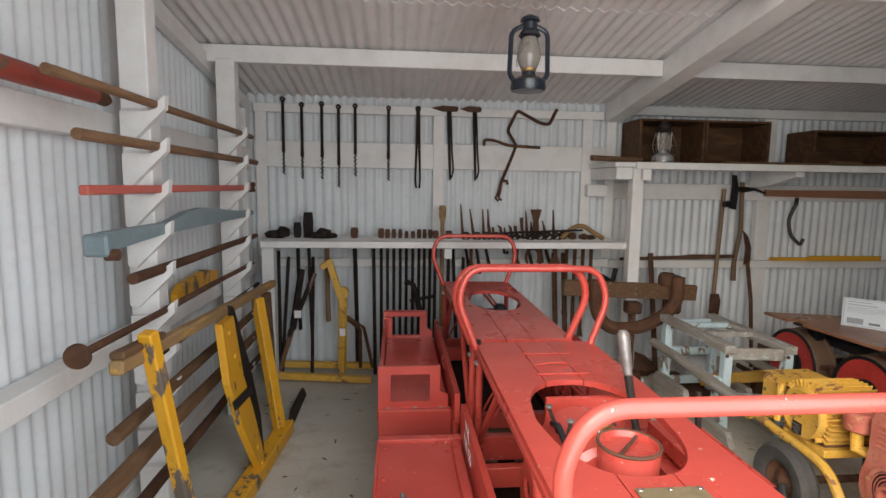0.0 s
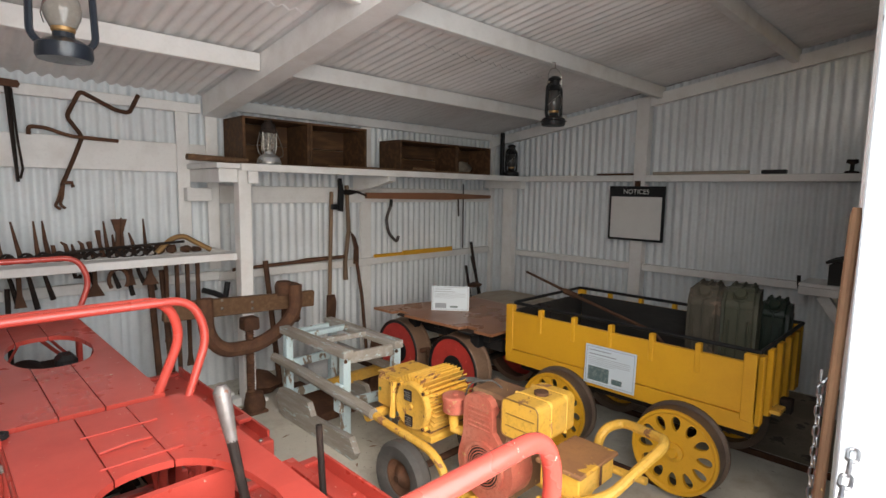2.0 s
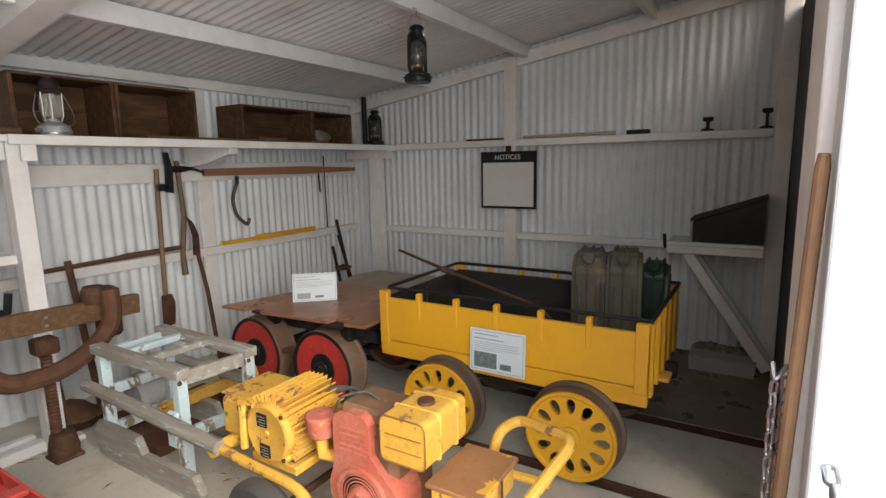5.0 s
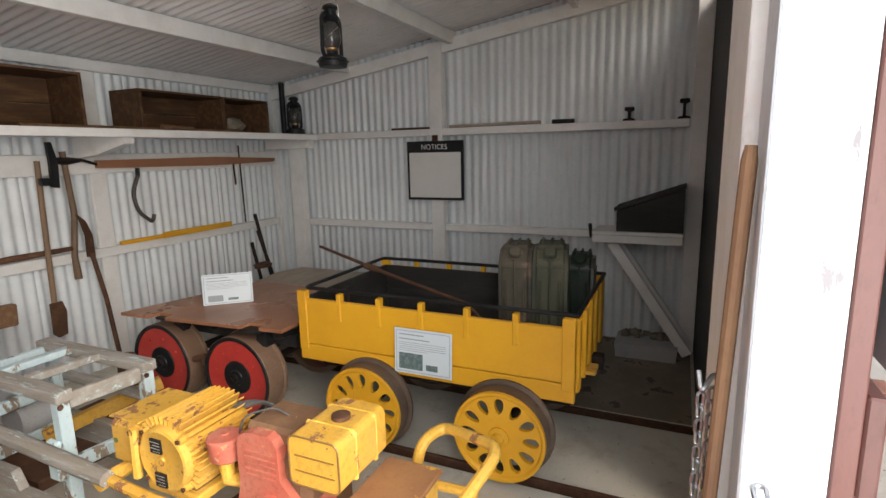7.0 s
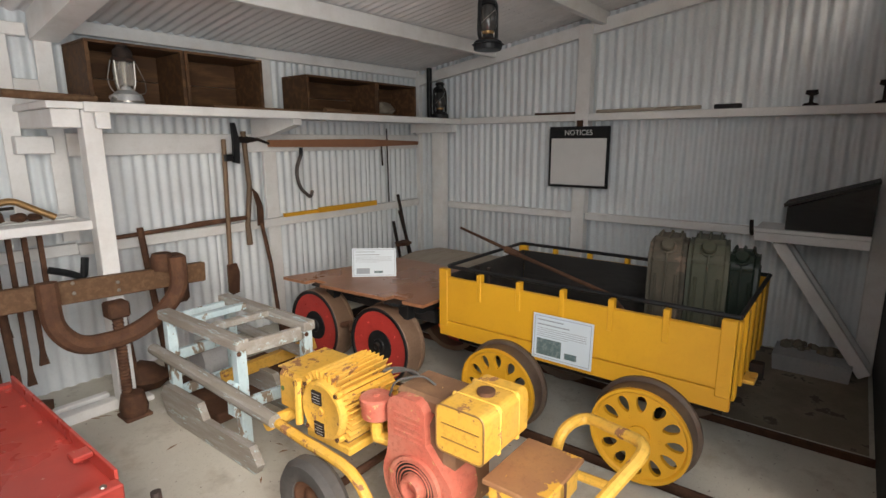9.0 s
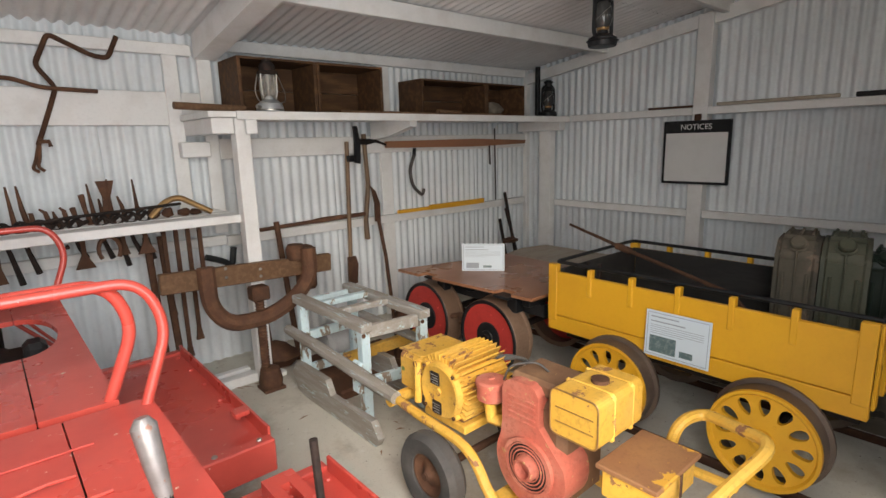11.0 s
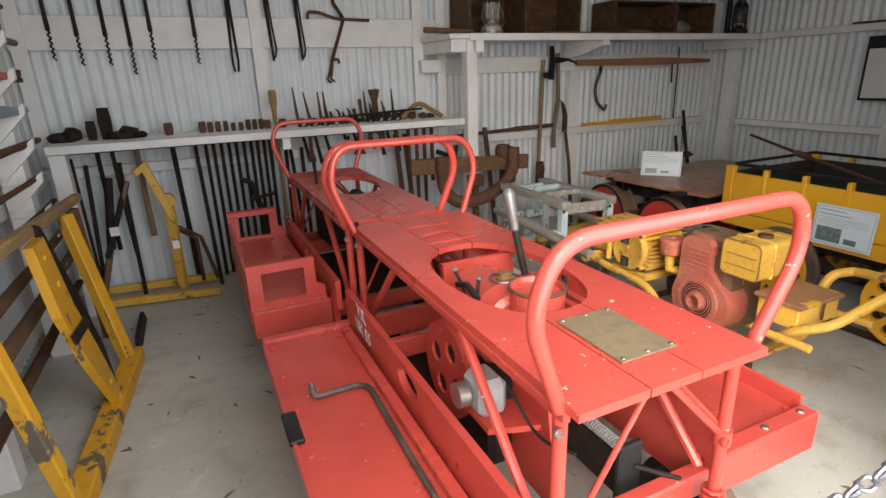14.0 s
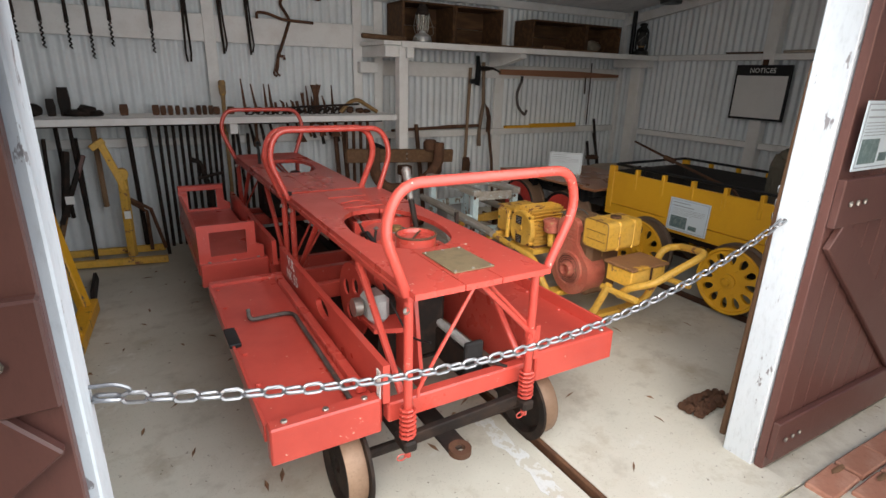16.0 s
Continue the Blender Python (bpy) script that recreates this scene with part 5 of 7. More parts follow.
rack_bar("wooden_pole", 0, 1.58, 3.7, 0.017, 0.016, WOOD, "round brown wooden pole lying on rack hooks")
rack_bar("wooden_pole", 1, 1.7, 3.8, 0.019, 0.018, WOOD, "dark brown wooden pole lying on rack hooks")
lev = thing("red_lever", (-0.985, 2.7, 1.5), "red-painted iron bar with a notched end on the rack", "bar", "bars on the rack")
z = 1.88 - 0.338 - 0.035 + 0.016
part("bar", box(-1.0, -0.97, 1.72, 3.6, z - 0.016, z + 0.016, 0.005), RED_DULL, lev)
part("jaw", slab([(3.6, z - 0.03), (3.7, z - 0.03), (3.7, z - 0.01), (3.67, z), (3.7, z + 0.01), (3.7, z + 0.035), (3.6, z + 0.03)], "x", -1.0, -0.972), RUST, lev)
z = 1.88 - 0.507 - 0.035
lv = thing("signal_lever", (-0.985, 2.7, z), "grey-blue painted iron lever with a swollen middle", "bar", "bars on the rack")
part("bar", slab([(1.8, z + 0.0), (1.85, z - 0.02), (2.25, z + 0.0), (2.5, z + 0.0), (3.5, z + 0.0), (3.62, z + 0.01), (3.6, z + 0.035), (3.3, z + 0.045), (2.7, z + 0.09), (2.5, z + 0.08), (2.3, z + 0.045), (1.82, z + 0.045)], "x", -1.005, -0.965), BLUE_STEEL, lv)
part("jaw", box(-1.03, -0.95, 1.77, 1.86, z - 0.035, z + 0.04, 0.008), BLUE_STEEL, lv)
part("roller", lathe([(0, -0.02), (0.02, -0.02), (0.02, 0.02), (0, 0.02)], (-0.95, 1.8, z - 0.03), "x", 12), RUST, lv, smooth=True)
rack_bar("crowbar", 4, 2.0, 3.72, 0.022, 0.016, RUST, "rusty tapered crowbar lying on rack hooks")
b = rack_bar("tamping_bar", 5, 1.66, 3.6, 0.014, 0.013, RUST, "rusty tamping bar with a round flat foot")
part("foot", lathe([(0, 0), (0.036, 0), (0.04, 0.008), (0.04, 0.02), (0.02, 0.05), (0, 0.05)], (-0.985, 1.62, 1.88 - 0.845 - 0.02), "y", 20), RUST, b, "round rusty foot", True)
rack_bar("crowbar", 6, 2.1, 3.75, 0.014, 0.014, DARK_IRON, "dark iron bar lying on rack hooks")
rack_bar("wooden_pole", 7, 1.75, 3.7, 0.027, 0.022, WOOD, "thick brown wooden beater handle on the rack", -0.96)
rack_bar("wooden_pole", 8, 1.62, 3.75, 0.036, 0.024, WOOD, "thick rough wooden pole low on the rack", -0.96)
rack_bar("crowbar", 9, 1.7, 3.7, 0.026, 0.02, RUST, "thick rusty bar at the bottom of the rack", -0.96)
tube_red = solo("red_pole", tube([(-1.12, 0.9, 1.872), (-1.11, 1.7, 1.865), (-1.1, 2.03, 1.858)], [0.036, 0.034, 0.027], 12), POLE_RED, "thick faded red pole lying on the wall girt", "pole", smooth=True)
part("coupling", tube([(-1.1, 2.03, 1.856), (-1.1, 2.1, 1.855), (-1.1, 2.13, 1.855)], [0.022, 0.026, 0.014], 10), RUST, tube_red, smooth=True)
solo("yellow_board", slab([(2.78, 0.92), (3.4, 0.92), (3.4, 1.0), (3.2, 1.035), (2.85, 1.01), (2.78, 0.97)], "x", -1.18, -1.14), YELLOW_WOOD, "short yellow-painted board on the wall girt", "board")

# ---- yellow track gauge frame leaning by the rack ----
F = thing("lifting_frame", (-0.78, 2.6, 0), "worn yellow timber lifting frame with a long top bar", "frame")
part("top_bar", beam((-0.86, 1.6, 0.985), (-0.86, 3.66, 0.865), 0.045, 0.048, 0.008), BAR_WOOD, F)
part("bar_cap", beam((-0.855, 1.6, 1.024), (-0.855, 1.9, 1.006), 0.045, 0.026, 0.006), WOOD, F)
part("leg", beam((-0.825, 1.74, 1.06), (-0.775, 1.98, 0.0), 0.052, 0.048, 0.006), YELLOW_WOOD, F)


def leaning(bm):
    """The blade stands with its foot away from the wall."""
    for v in bm.verts:
        v.co.x -= (v.co.z - 0.05) * 0.13
    return bm


part("blade", leaning(slab([(2.43, 0.9), (2.6, 0.9), (2.6, 0.6), (2.66, 0.38), (2.71, 0.12), (2.65, 0.045), (2.61, 0.1), (2.48, 0.36), (2.4, 0.62)], "x", -0.735, -0.7)), YELLOW_WOOD, F)
part("iron_edge", leaning(slab([(2.605, 0.95), (2.66, 0.93), (2.76, 0.6), (2.8, 0.3), (2.74, 0.05), (2.715, 0.1), (2.665, 0.38), (2.605, 0.6)], "x", -0.73, -0.712)), DARK_IRON, F)
part("clasp", leaning(slab([(2.38, 0.545), (2.66, 0.52), (2.66, 0.475), (2.39, 0.5)], "x", -0.698, -0.69)), BLACK, F)
for y, zz in ((2.5, 0.84), (2.52, 0.72), (2.62, 0.2), (2.65, 0.1)):
    part("bolt", bolt(-0.7 - (zz - 0.05) * 0.13, y, zz, "x", 0.014, 0.008), YELLOW_WOOD, F)
part("leg", beam((-0.85, 3.2, 0.86), (-0.71, 3.1, 0.05), 0.06, 0.06, 0.006), YELLOW_WOOD, F)
part("base_bar", beam((-0.8, 1.9, 0.045), (-0.69, 3.2, 0.045), 0.09, 0.085, 0.008), YELLOW_WOOD, F)
part("iron_shoe", slab([(3.15, 0.0), (3.8, 0.0), (3.7, 0.09), (3.3, 0.1)], "x", -0.69, -0.67), DARK_IRON, F)
part("cross_bar", beam((-0.86, 3.45, 0.84), (-0.84, 3.5, 0.05), 0.05, 0.05), WOOD, F)

# ---- lower tool shelf on the back wall ----
T = thing("tool_shelf", (0.4, 4.2, 0), "white-painted timber tool shelf fixed along the iron wall", "shelf")
part("shelf_board", box(-1.02, 1.8, 4.16, 4.24, 1.098, 1.125, 0.003), WHITE, T)
part("shelf_board", box(-1.02, 1.8, 4.3, BACK - 0.05, 1.098, 1.125, 0.003), WHITE, T)
part("front_rail", box(-1.02, 1.8, 3.96, 4.12, 1.075, 1.125, 0.004), WHITE, T)
part("shelf_post", box(-1.02, -0.93, 4.0, 4.1, 0.0, 1.073, 0.004), WHITE, T)
part("bracket", box(0.36, 0.42, 4.0, 4.42, 0.99, 1.073, 0.004), WHITE, T)
part("bottom_rail", box(0.3, 1.8, 4.08, 4.13, 0.0, 0.06, 0.004), WHITE, T)
part("slot_bearer", box(-1.0, 1.78, 4.25, 4.29, 1.04, 1.096, 0.003), DARK_IRON, T)


def hammer(x, head, drop, label, r=0.015, tilt=0.0, y=4.27, handle=DARK_IRON):
    t = thing("hammer", (x, y, 1.126), label, "hammer", "tools standing in the shelf slot")
    w, h = head
    part("head", slab([(x - w * 0.5, 1.126), (x + w * 0.5, 1.126), (x + w * 0.62, 1.126 + h * 0.55), (x + w * 0.5, 1.126 + h), (x - w * 0.5, 1.126 + h), (x - w * 0.62, 1.126 + h * 0.55)], "y", y - w * 0.5, y + w * 0.5), RUST if label.startswith("rusty") else DARK_IRON, t)
    part("handle", tube([(x, y, 1.13), (x + tilt * 0.5, y + 0.03, 0.6), (x + tilt, y + 0.06, drop)], [r, r * 0.95, r * 1.05], 8), handle, t, smooth=True)
    return t


for x, w, h, drop in ((-0.133, 0.042, 0.075, 0.03), (-0.082, 0.034, 0.07, 0.04), (-0.03, 0.032, 0.07, 0.03), (0.022, 0.028, 0.07, 0.06), (0.072, 0.026, 0.055, 0.04),
                      (0.125, 0.028, 0.055, 0.05), (0.176, 0.03, 0.07, 0.03), (0.22, 0.028, 0.07, 0.2), (0.267, 0.03, 0.07, 0.06)):
    hammer(x, (w, h), drop, "rusty hammer standing in the shelf slot", 0.013)
hammer(-0.348, (0.05, 0.08), 0.02, "rusty sledge hammer standing in the shelf slot", 0.018, 0.02)
hammer(-0.8, (0.045, 0.12), 0.35, "short dark hammer standing in the shelf slot", 0.015, 0.0)
hammer(-0.714, (0.06, 0.2), 0.3, "tall dark hammer standing in the shelf slot", 0.014, 0.01)
hammer(0.31, (0.04, 0.06), 0.04, "rusty hammer standing in the shelf slot", 0.014)
hammer(0.42, (0.045, 0.06), 0.04, "rusty hammer standing in the shelf slot", 0.014)
hammer(-0.57, (0.03, 0.02), 0.42, "brown wooden handle hanging from the shelf slot", 0.02, 0.0, handle=HANDLE)
solo("wooden_mallet", tube([(0.36, 4.22, 0.4), (0.36, 4.21, 1.16), (0.36, 4.2, 1.27), (0.36, 4.2, 1.3), (0.36, 4.2, 1.38), (0.36, 4.2, 1.395)], [0.016, 0.016, 0.018, 0.028, 0.03, 0.02], 10), BAR_WOOD, "weathered yellowish wooden handle standing up from the shelf", "handle", smooth=True)


def lump(name, x, y, z, sx, sy, sz, mat, label, seed):
    rng = random.Random(seed)
    bm = bmesh.new()
    bmesh.ops.create_icosphere(bm, subdivisions=2, radius=1)
    for v in bm.verts:
        v.co *= 1 + rng.uniform(-0.22, 0.18)
        v.co = Vector((x + v.co.x * sx, y + v.co.y * sy, z + max(v.co.z, -0.85) * sz + sz * 0.85))
    return solo(name, bm, mat, label, "fitting", group="iron fittings on the shelf", smooth=True)


for i, (x, sx, sz) in enumerate(((-0.97, 0.07, 0.035), (-0.9, 0.055, 0.05), (-0.64, 0.08, 0.028), (-0.585, 0.06, 0.045), (-0.53, 0.05, 0.025))):
    lump("iron_fitting", x, 4.2, 1.126, sx, 0.06, sz, DARK_IRON, "dark lump of old ironwork on the shelf", i)


def tongs(x, up, spread, label, y=4.2, down=0.24):
    t = thing("tongs", (x, y, 1.126), label, "tongs", "blacksmith tools on the shelf")
    part("jaw", tube([(x - spread, y, up), (x - spread * 0.4, y, 1.22), (x, y, 1.14)], [0.005, 0.011, 0.015], 8), RUST, t, smooth=True)
    part("jaw", tube([(x, y, 1.14), (x + 0.035, y - 0.02, 1.17), (x + 0.06, y - 0.02, 1.145), (x + 0.09, y, 1.15)], [0.014, 0.012, 0.014, 0.012], 8), DARK_IRON, t, smooth=True)
    part("ring", tube([(x + 0.02 + 0.032 * math.cos(k * math.pi / 6), y - 0.02 + 0.012 * math.sin(k * math.pi / 6), 1.15 + 0.03 * math.sin(k * math.pi / 6)) for k in range(12)], 0.008, 6, closed=True), DARK_IRON, t, smooth=True)
    if down:
        part("arm", tube([(x + 0.01, y + 0.08, 1.14), (x + 0.04, y + 0.08, 1.0), (x + 0.07, y + 0.09, 1.126 - down)], [0.01, 0.012, 0.016], 8), DARK_IRON, t, smooth=True)
    return t


for x, up, sp, dn in ((0.53, 1.41, 0.025, 0.28), (0.62, 1.37, 0.04, 0.3), (0.7, 1.37, 0.015, 0.25), (0.78, 1.22, 0.02, 0.0), (0.85, 1.24, 0.04, 0.12), (0.93, 1.24, 0.03, 0.2),
                      (1.06, 1.36, 0.02, 0.22), (1.14, 1.38, 0.0, 0.28), (1.21, 1.28, 0.03, 0.2), (1.28, 1.37, 0.012, 0.26)):
    tongs(x, up, sp, "rusty blacksmith tongs standing in the tool shelf", 4.2, dn)
for i, (x, top) in enumerate(((0.74, 1.37), (1.02, 1.3), (1.1, 1.27), (0.97, 1.23), (0.88, 1.22))):
    solo("punch", tube([(x + 0.02, 4.24, 1.126), (x, 4.23, (1.126 + top) / 2), (x - 0.01, 4.22, top)], [0.016, 0.012, 0.005 if i % 2 == 0 else 0.016], 8), RUST, "rusty tapered punch standing on the shelf", "punch", group="blacksmith tools on the shelf", smooth=True)
solo("swage", slab([(1.1, 1.126), (1.16, 1.126), (1.15, 1.28), (1.175, 1.37), (1.085, 1.37), (1.11, 1.28)], "y", 4.2, 4.225), RUST, "rusty fish-tailed swage standing on the shelf", "swage", group="blacksmith tools on the shelf")
solo("iron_rod", tube([(0.6, 4.12, 1.16), (0.95, 4.11, 1.19), (1.25, 4.12, 1.2), (1.5, 4.13, 1.21)], 0.009, 8), DARK_IRON, "thin dark iron rod lying across tools on the shelf", "rod", smooth=True)
solo("clevis", tube(rounded([(1.33, 4.15, 1.14), (1.42, 4.15, 1.23), (1.5, 4.15, 1.25), (1.58, 4.15, 1.2), (1.68, 4.14, 1.14)], 0.05), 0.018, 10), BRASS, "bent brassy iron clevis lying on the shelf", "clevis", smooth=True)
for i, x in enumerate((1.36, 1.44, 1.53, 1.6)):
    lump("iron_fitting", x, 4.2, 1.126, 0.035, 0.04, 0.04 - 0.006 * i, RUST, "rusty iron fitting on the shelf", 20 + i)
for i, (x, z0, w) in enumerate(((0.6, 0.86, 0.03), (0.98, 0.88, 0.05), (1.18, 0.93, 0.03), (1.3, 0.92, 0.05), (1.4, 0.5, 0.024), (1.47, 0.2, 0.022), (1.54, 0.3, 0.024), (1.61, 0.6, 0.016))):
    solo("hanging_tool", slab([(x - 0.012, 1.07), (x + 0.012, 1.07), (x + 0.012, z0 + 0.08), (x + w, z0), (x - w, z0), (x - 0.012, z0 + 0.08)], "y", 4.2, 4.222), RUST, "rusty forged tool hanging below the shelf", "tool", group="tools hanging below the shelf")
solo("horseshoe_iron", tube([(1.1 + 0.055 * math.cos(a), 4.16, 0.98 + 0.075 * math.sin(a)) for a in [radians(-40 + 26 * k) for k in range(11)]], 0.012, 8), RUST, "rusty horseshoe-shaped iron hanging below the shelf", "iron", smooth=True)
solo("draw_hook", tube(rounded([(1.6, 4.1, 0.86), (1.7, 4.1, 0.82), (1.76, 4.1, 0.78), (1.78, 4.1, 0.9)], 0.03), 0.02, 8), BLACK, "black iron draw hook hung beside the post", "hook", smooth=True)

# ---- tools hanging on the upper board ----
def auger(x, top, bottom, label):
    t = thing("auger", (x, 4.44, bottom), label, "auger", "augers on the wall board")
    part("shank", tube([(x, 4.44, top), (x, 4.44, (top + bottom) / 2 - 0.02), (x, 4.44, bottom + 0.18)], [0.012, 0.012, 0.014], 8), DARK_IRON, t, smooth=True)
    part("eye", lathe([(0.006, -0.012), (0.021, -0.012), (0.021, 0.012), (0.006, 0.012), (0.006, -0.012)], (x, 4.44, top), "y", 14), DARK_IRON, t, smooth=True)
    pts = [(x + 0.007 * math.cos(k * 0.9), 4.44 + 0.007 * math.sin(k * 0.9), bottom + 0.19 * k / 40) for k in range(41)]
    part("twist", tube(pts, 0.006, 6), DARK_IRON, t, smooth=True)
    part("peg", tube([(x, 4.45, top), (x, 4.42, top)], 0.005, 6), STEEL, t)


for x, top, bottom in ((-0.93, 2.23, 1.63), (-0.78, 2.19, 1.595), (-0.62, 2.2, 1.595), (-0.485, 2.18, 1.53), (-0.35, 2.19, 1.625), (-0.077, 2.18, 1.59)):
    auger(x, top, bottom, "dark iron wood auger hung on the white board")
tl = thing("long_tongs", (0.167, 4.44, 1.53), "dark iron long tongs hung on the white board", "tongs")
for s in (-1, 1):
    part("arm", tube([(0.167 + 0.004 * s, 4.44, 2.18), (0.167 + 0.012 * s, 4.44, 1.85), (0.167 + 0.02 * s, 4.44, 1.6), (0.167 + 0.012 * s, 4.44, 1.53)], [0.012, 0.01, 0.008, 0.008], 8), DARK_IRON, tl, smooth=True)
part("eye", lathe([(0.006, -0.012), (0.024, -0.012), (0.024, 0.012), (0.006, 0.012), (0.006, -0.012)], (0.167, 4.44, 2.18), "y", 14), DARK_IRON, tl, smooth=True)


def pick(x, w0, w1):
    t = thing("pick_hammer", (x, 4.43, 1.6), "rusty long-headed pick hammer hung head up on the wall", "pick", "picks on the wall board")
    part("head", slab([(x - w0, 2.19), (x - w0 * 0.4, 2.165), (x + w1, 2.165), (x + w1 + 0.01, 2.185), (x + w1, 2.205), (x - w0 * 0.4, 2.21)], "y", 4.41, 4.44), RUST, t)
    part("handle", tube([(x, 4.435, 2.17), (x + 0.008, 4.435, 1.9), (x + 0.02, 4.435, 1.6)], [0.016, 0.012, 0.009], 8), DARK_IRON, t, smooth=True)
    part("wire_arm", tube([(x + 0.015, 4.42, 2.16), (x + 0.03, 4.42, 1.85), (x + 0.045, 4.42, 1.68), (x + 0.03, 4.42, 1.62)], 0.007, 6), DARK_IRON, t, smooth=True)


pick(0.42, 0.14, 0.07)
pick(0.635, 0.12, 0.05)
cr = thing("brace_drill", (0.95, 4.44, 1.44), "rusty cranked rail brace hung on the wall board", "brace")
part("crank", tube(rounded([(1.34, 4.44, 2.21), (1.28, 4.44, 2.08), (1.2, 4.44, 2.09), (1.0, 4.44, 2.19), (0.92, 4.44, 2.02), (1.0, 4.44, 1.9), (0.955, 4.44, 1.78), (0.875, 4.44, 1.58)], 0.03), 0.014, 8), RUST, cr, smooth=True)
part("prong", tube(rounded([(0.875, 4.44, 1.58), (0.85, 4.44, 1.49), (0.83, 4.44, 1.45), (0.86, 4.44, 1.43)], 0.02), 0.009, 8), RUST, cr, smooth=True)
part("prong", tube(rounded([(0.88, 4.43, 1.58), (0.87, 4.43, 1.5), (0.855, 4.43, 1.46), (0.885, 4.43, 1.435)], 0.02), 0.009, 8), RUST, cr, smooth=True)
part("set_screw", tube([(0.88, 4.42, 1.6), (0.925, 4.42, 1.6), (0.93, 4.42, 1.57)], 0.012, 8), RUST, cr, smooth=True)
part("hook_bar", tube(rounded([(0.72, 4.42, 1.89), (0.72, 4.42, 1.94), (0.8, 4.42, 1.94), (0.93, 4.42, 1.895), (1.2, 4.42, 1.885)], 0.05), 0.012, 8), RUST, cr, smooth=True)

# ---- yellow rail jack and leaning tools under the shelf ----
J = thing("rail_jack", (-0.5, 4.2, 0), "yellow-painted iron rail jack with a slanting arm", "jack")
part("base_bar", beam((-0.95, 4.08, 0.05), (-0.2, 4.0, 0.03), 0.05, 0.05), YELLOW_WORN, J)
part("base_bar", beam((-0.95, 4.32, 0.06), (-0.2, 4.3, 0.04), 0.05, 0.05), YELLOW_WORN, J)
part("mast", beam((-0.44, 4.12, 0.05), (-0.43, 4.14, 0.72), 0.055, 0.05), YELLOW_WORN, J)
part("knuckle", lathe([(0, -0.03), (0.045, -0.03), (0.045, 0.03), (0, 0.03)], (-0.43, 4.14, 0.7), "y", 16), YELLOW_WORN, J, smooth=True)
part("arm", beam((-0.42, 4.13, 0.58), (-0.53, 4.13, 0.93), 0.045, 0.05), YELLOW_WORN, J)
part("claw", beam((-0.6, 4.12, 0.9), (-0.51, 4.13, 0.96), 0.04, 0.045), YELLOW_WORN, J)
part("stay", tube([(-0.4, 4.15, 0.5), (-0.27, 4.18, 0.4), (-0.2, 4.2, 0.06)], 0.014, 8), RUST, J, smooth=True)
part("stay", tube([(-0.42, 4.2, 0.48), (-0.3, 4.2, 0.38), (-0.3, 4.2, 0.06)], 0.014, 8), RUST, J, smooth=True)
part("tag", box(-0.455, -0.41, 4.088, 4.092, 0.36, 0.42, 0.001), PAPER_WHITE, J, "small white paper tag")
sh = thing("shears", (-0.8, 4.1, 0), "dark long-handled shears with red grips leaning on the wall", "shears")
part("blade", beam((-0.95, 4.15, 0.03), (-0.77, 4.2, 0.62), 0.05, 0.035), WOOD, sh)
part("arm", beam((-0.83, 4.16, 0.4), (-0.76, 4.2, 0.88), 0.05, 0.04), DARK_IRON, sh)
part("arm", beam((-0.86, 4.14, 0.35), (-0.66, 4.18, 0.84), 0.03, 0.035), DARK_IRON, sh)
part("grip", beam((-0.72, 4.17, 0.68), (-0.655, 4.18, 0.85), 0.032, 0.036, 0.008), BROWN_PAINT, sh)
part("tag", box(-0.81, -0.755, 4.12, 4.124, 0.5, 0.56, 0.001), PAPER_WHITE, sh, "small white paper tag")
for i, (x0, x1, top) in enumerate(((-0.98, -0.94, 1.0), (-0.9, -0.93, 0.95), (-0.2, -0.18, 1.05), (0.47, 0.5, 1.02), (0.56, 0.53, 0.95), (-0.7, -0.69, 0.95))):
    solo("leaning_bar", tube([(x1, 4.2, 0.0), ((x0 + x1) / 2, 4.3, top / 2), (x0, 4.4, top)], 0.014, 8), DARK_IRON, "dark iron bar leaning against the iron wall", "bar", group="bars under the shelf", smooth=True)
jk = thing("hand_jack", (0.15, 4.25, 0), "dark iron hand tool with a hooked top leaning at the wall", "jack")
part("body", tube([(0.2, 4.2, 0.0), (0.19, 4.22, 0.5), (0.13, 4.2, 0.75), (0.06, 4.2, 0.78)], [0.03, 0.025, 0.02, 0.022], 10), DARK_IRON, jk, smooth=True)
part("bar", tube([(0.1, 4.18, 0.62), (0.3, 4.18, 0.66)], 0.014, 8), DARK_IRON, jk, smooth=True)

# ---- upper shelf ----
U = thing("upper_shelf", (3.4, 4.15, 0), "white-painted timber shelf along the back wall", "shelf")
part("shelf_board", box(1.64, RIGHT - 0.02, 3.88, 4.15, 1.715, 1.75, 0.004), WHITE, U)
part("shelf_board", box(1.64, RIGHT - 0.02, 4.155, BACK - 0.05, 1.715, 1.75, 0.004), WHITE, U)
part("front_strip", box(1.8, RIGHT - 0.05, 3.862, 3.88, 1.70, 1.752, 0.003), WHITE, U)
part("end_bearer", box(1.66, 1.79, 3.9, BACK - 0.06, 1.62, 1.713, 0.004), WHITE, U)
part("shelf_post", box(1.795, 1.885, 3.9, 3.99, 0.0, 1.713, 0.004), WHITE, U)
part("post_foot", box(1.83, 1.98, 3.905, 3.985, 0.0, 0.03, 0.004), WHITE, U)
part("bearer_end", box(1.84, 1.91, 3.84, 3.86, 1.615, 1.7, 0.003), WHITE, U)
part("bearer", slab([(3.9, 1.713), (4.44, 1.713), (4.44, 1.57), (4.2, 1.59), (3.9, 1.66)], "x", 3.12, 3.19), WHITE, U)
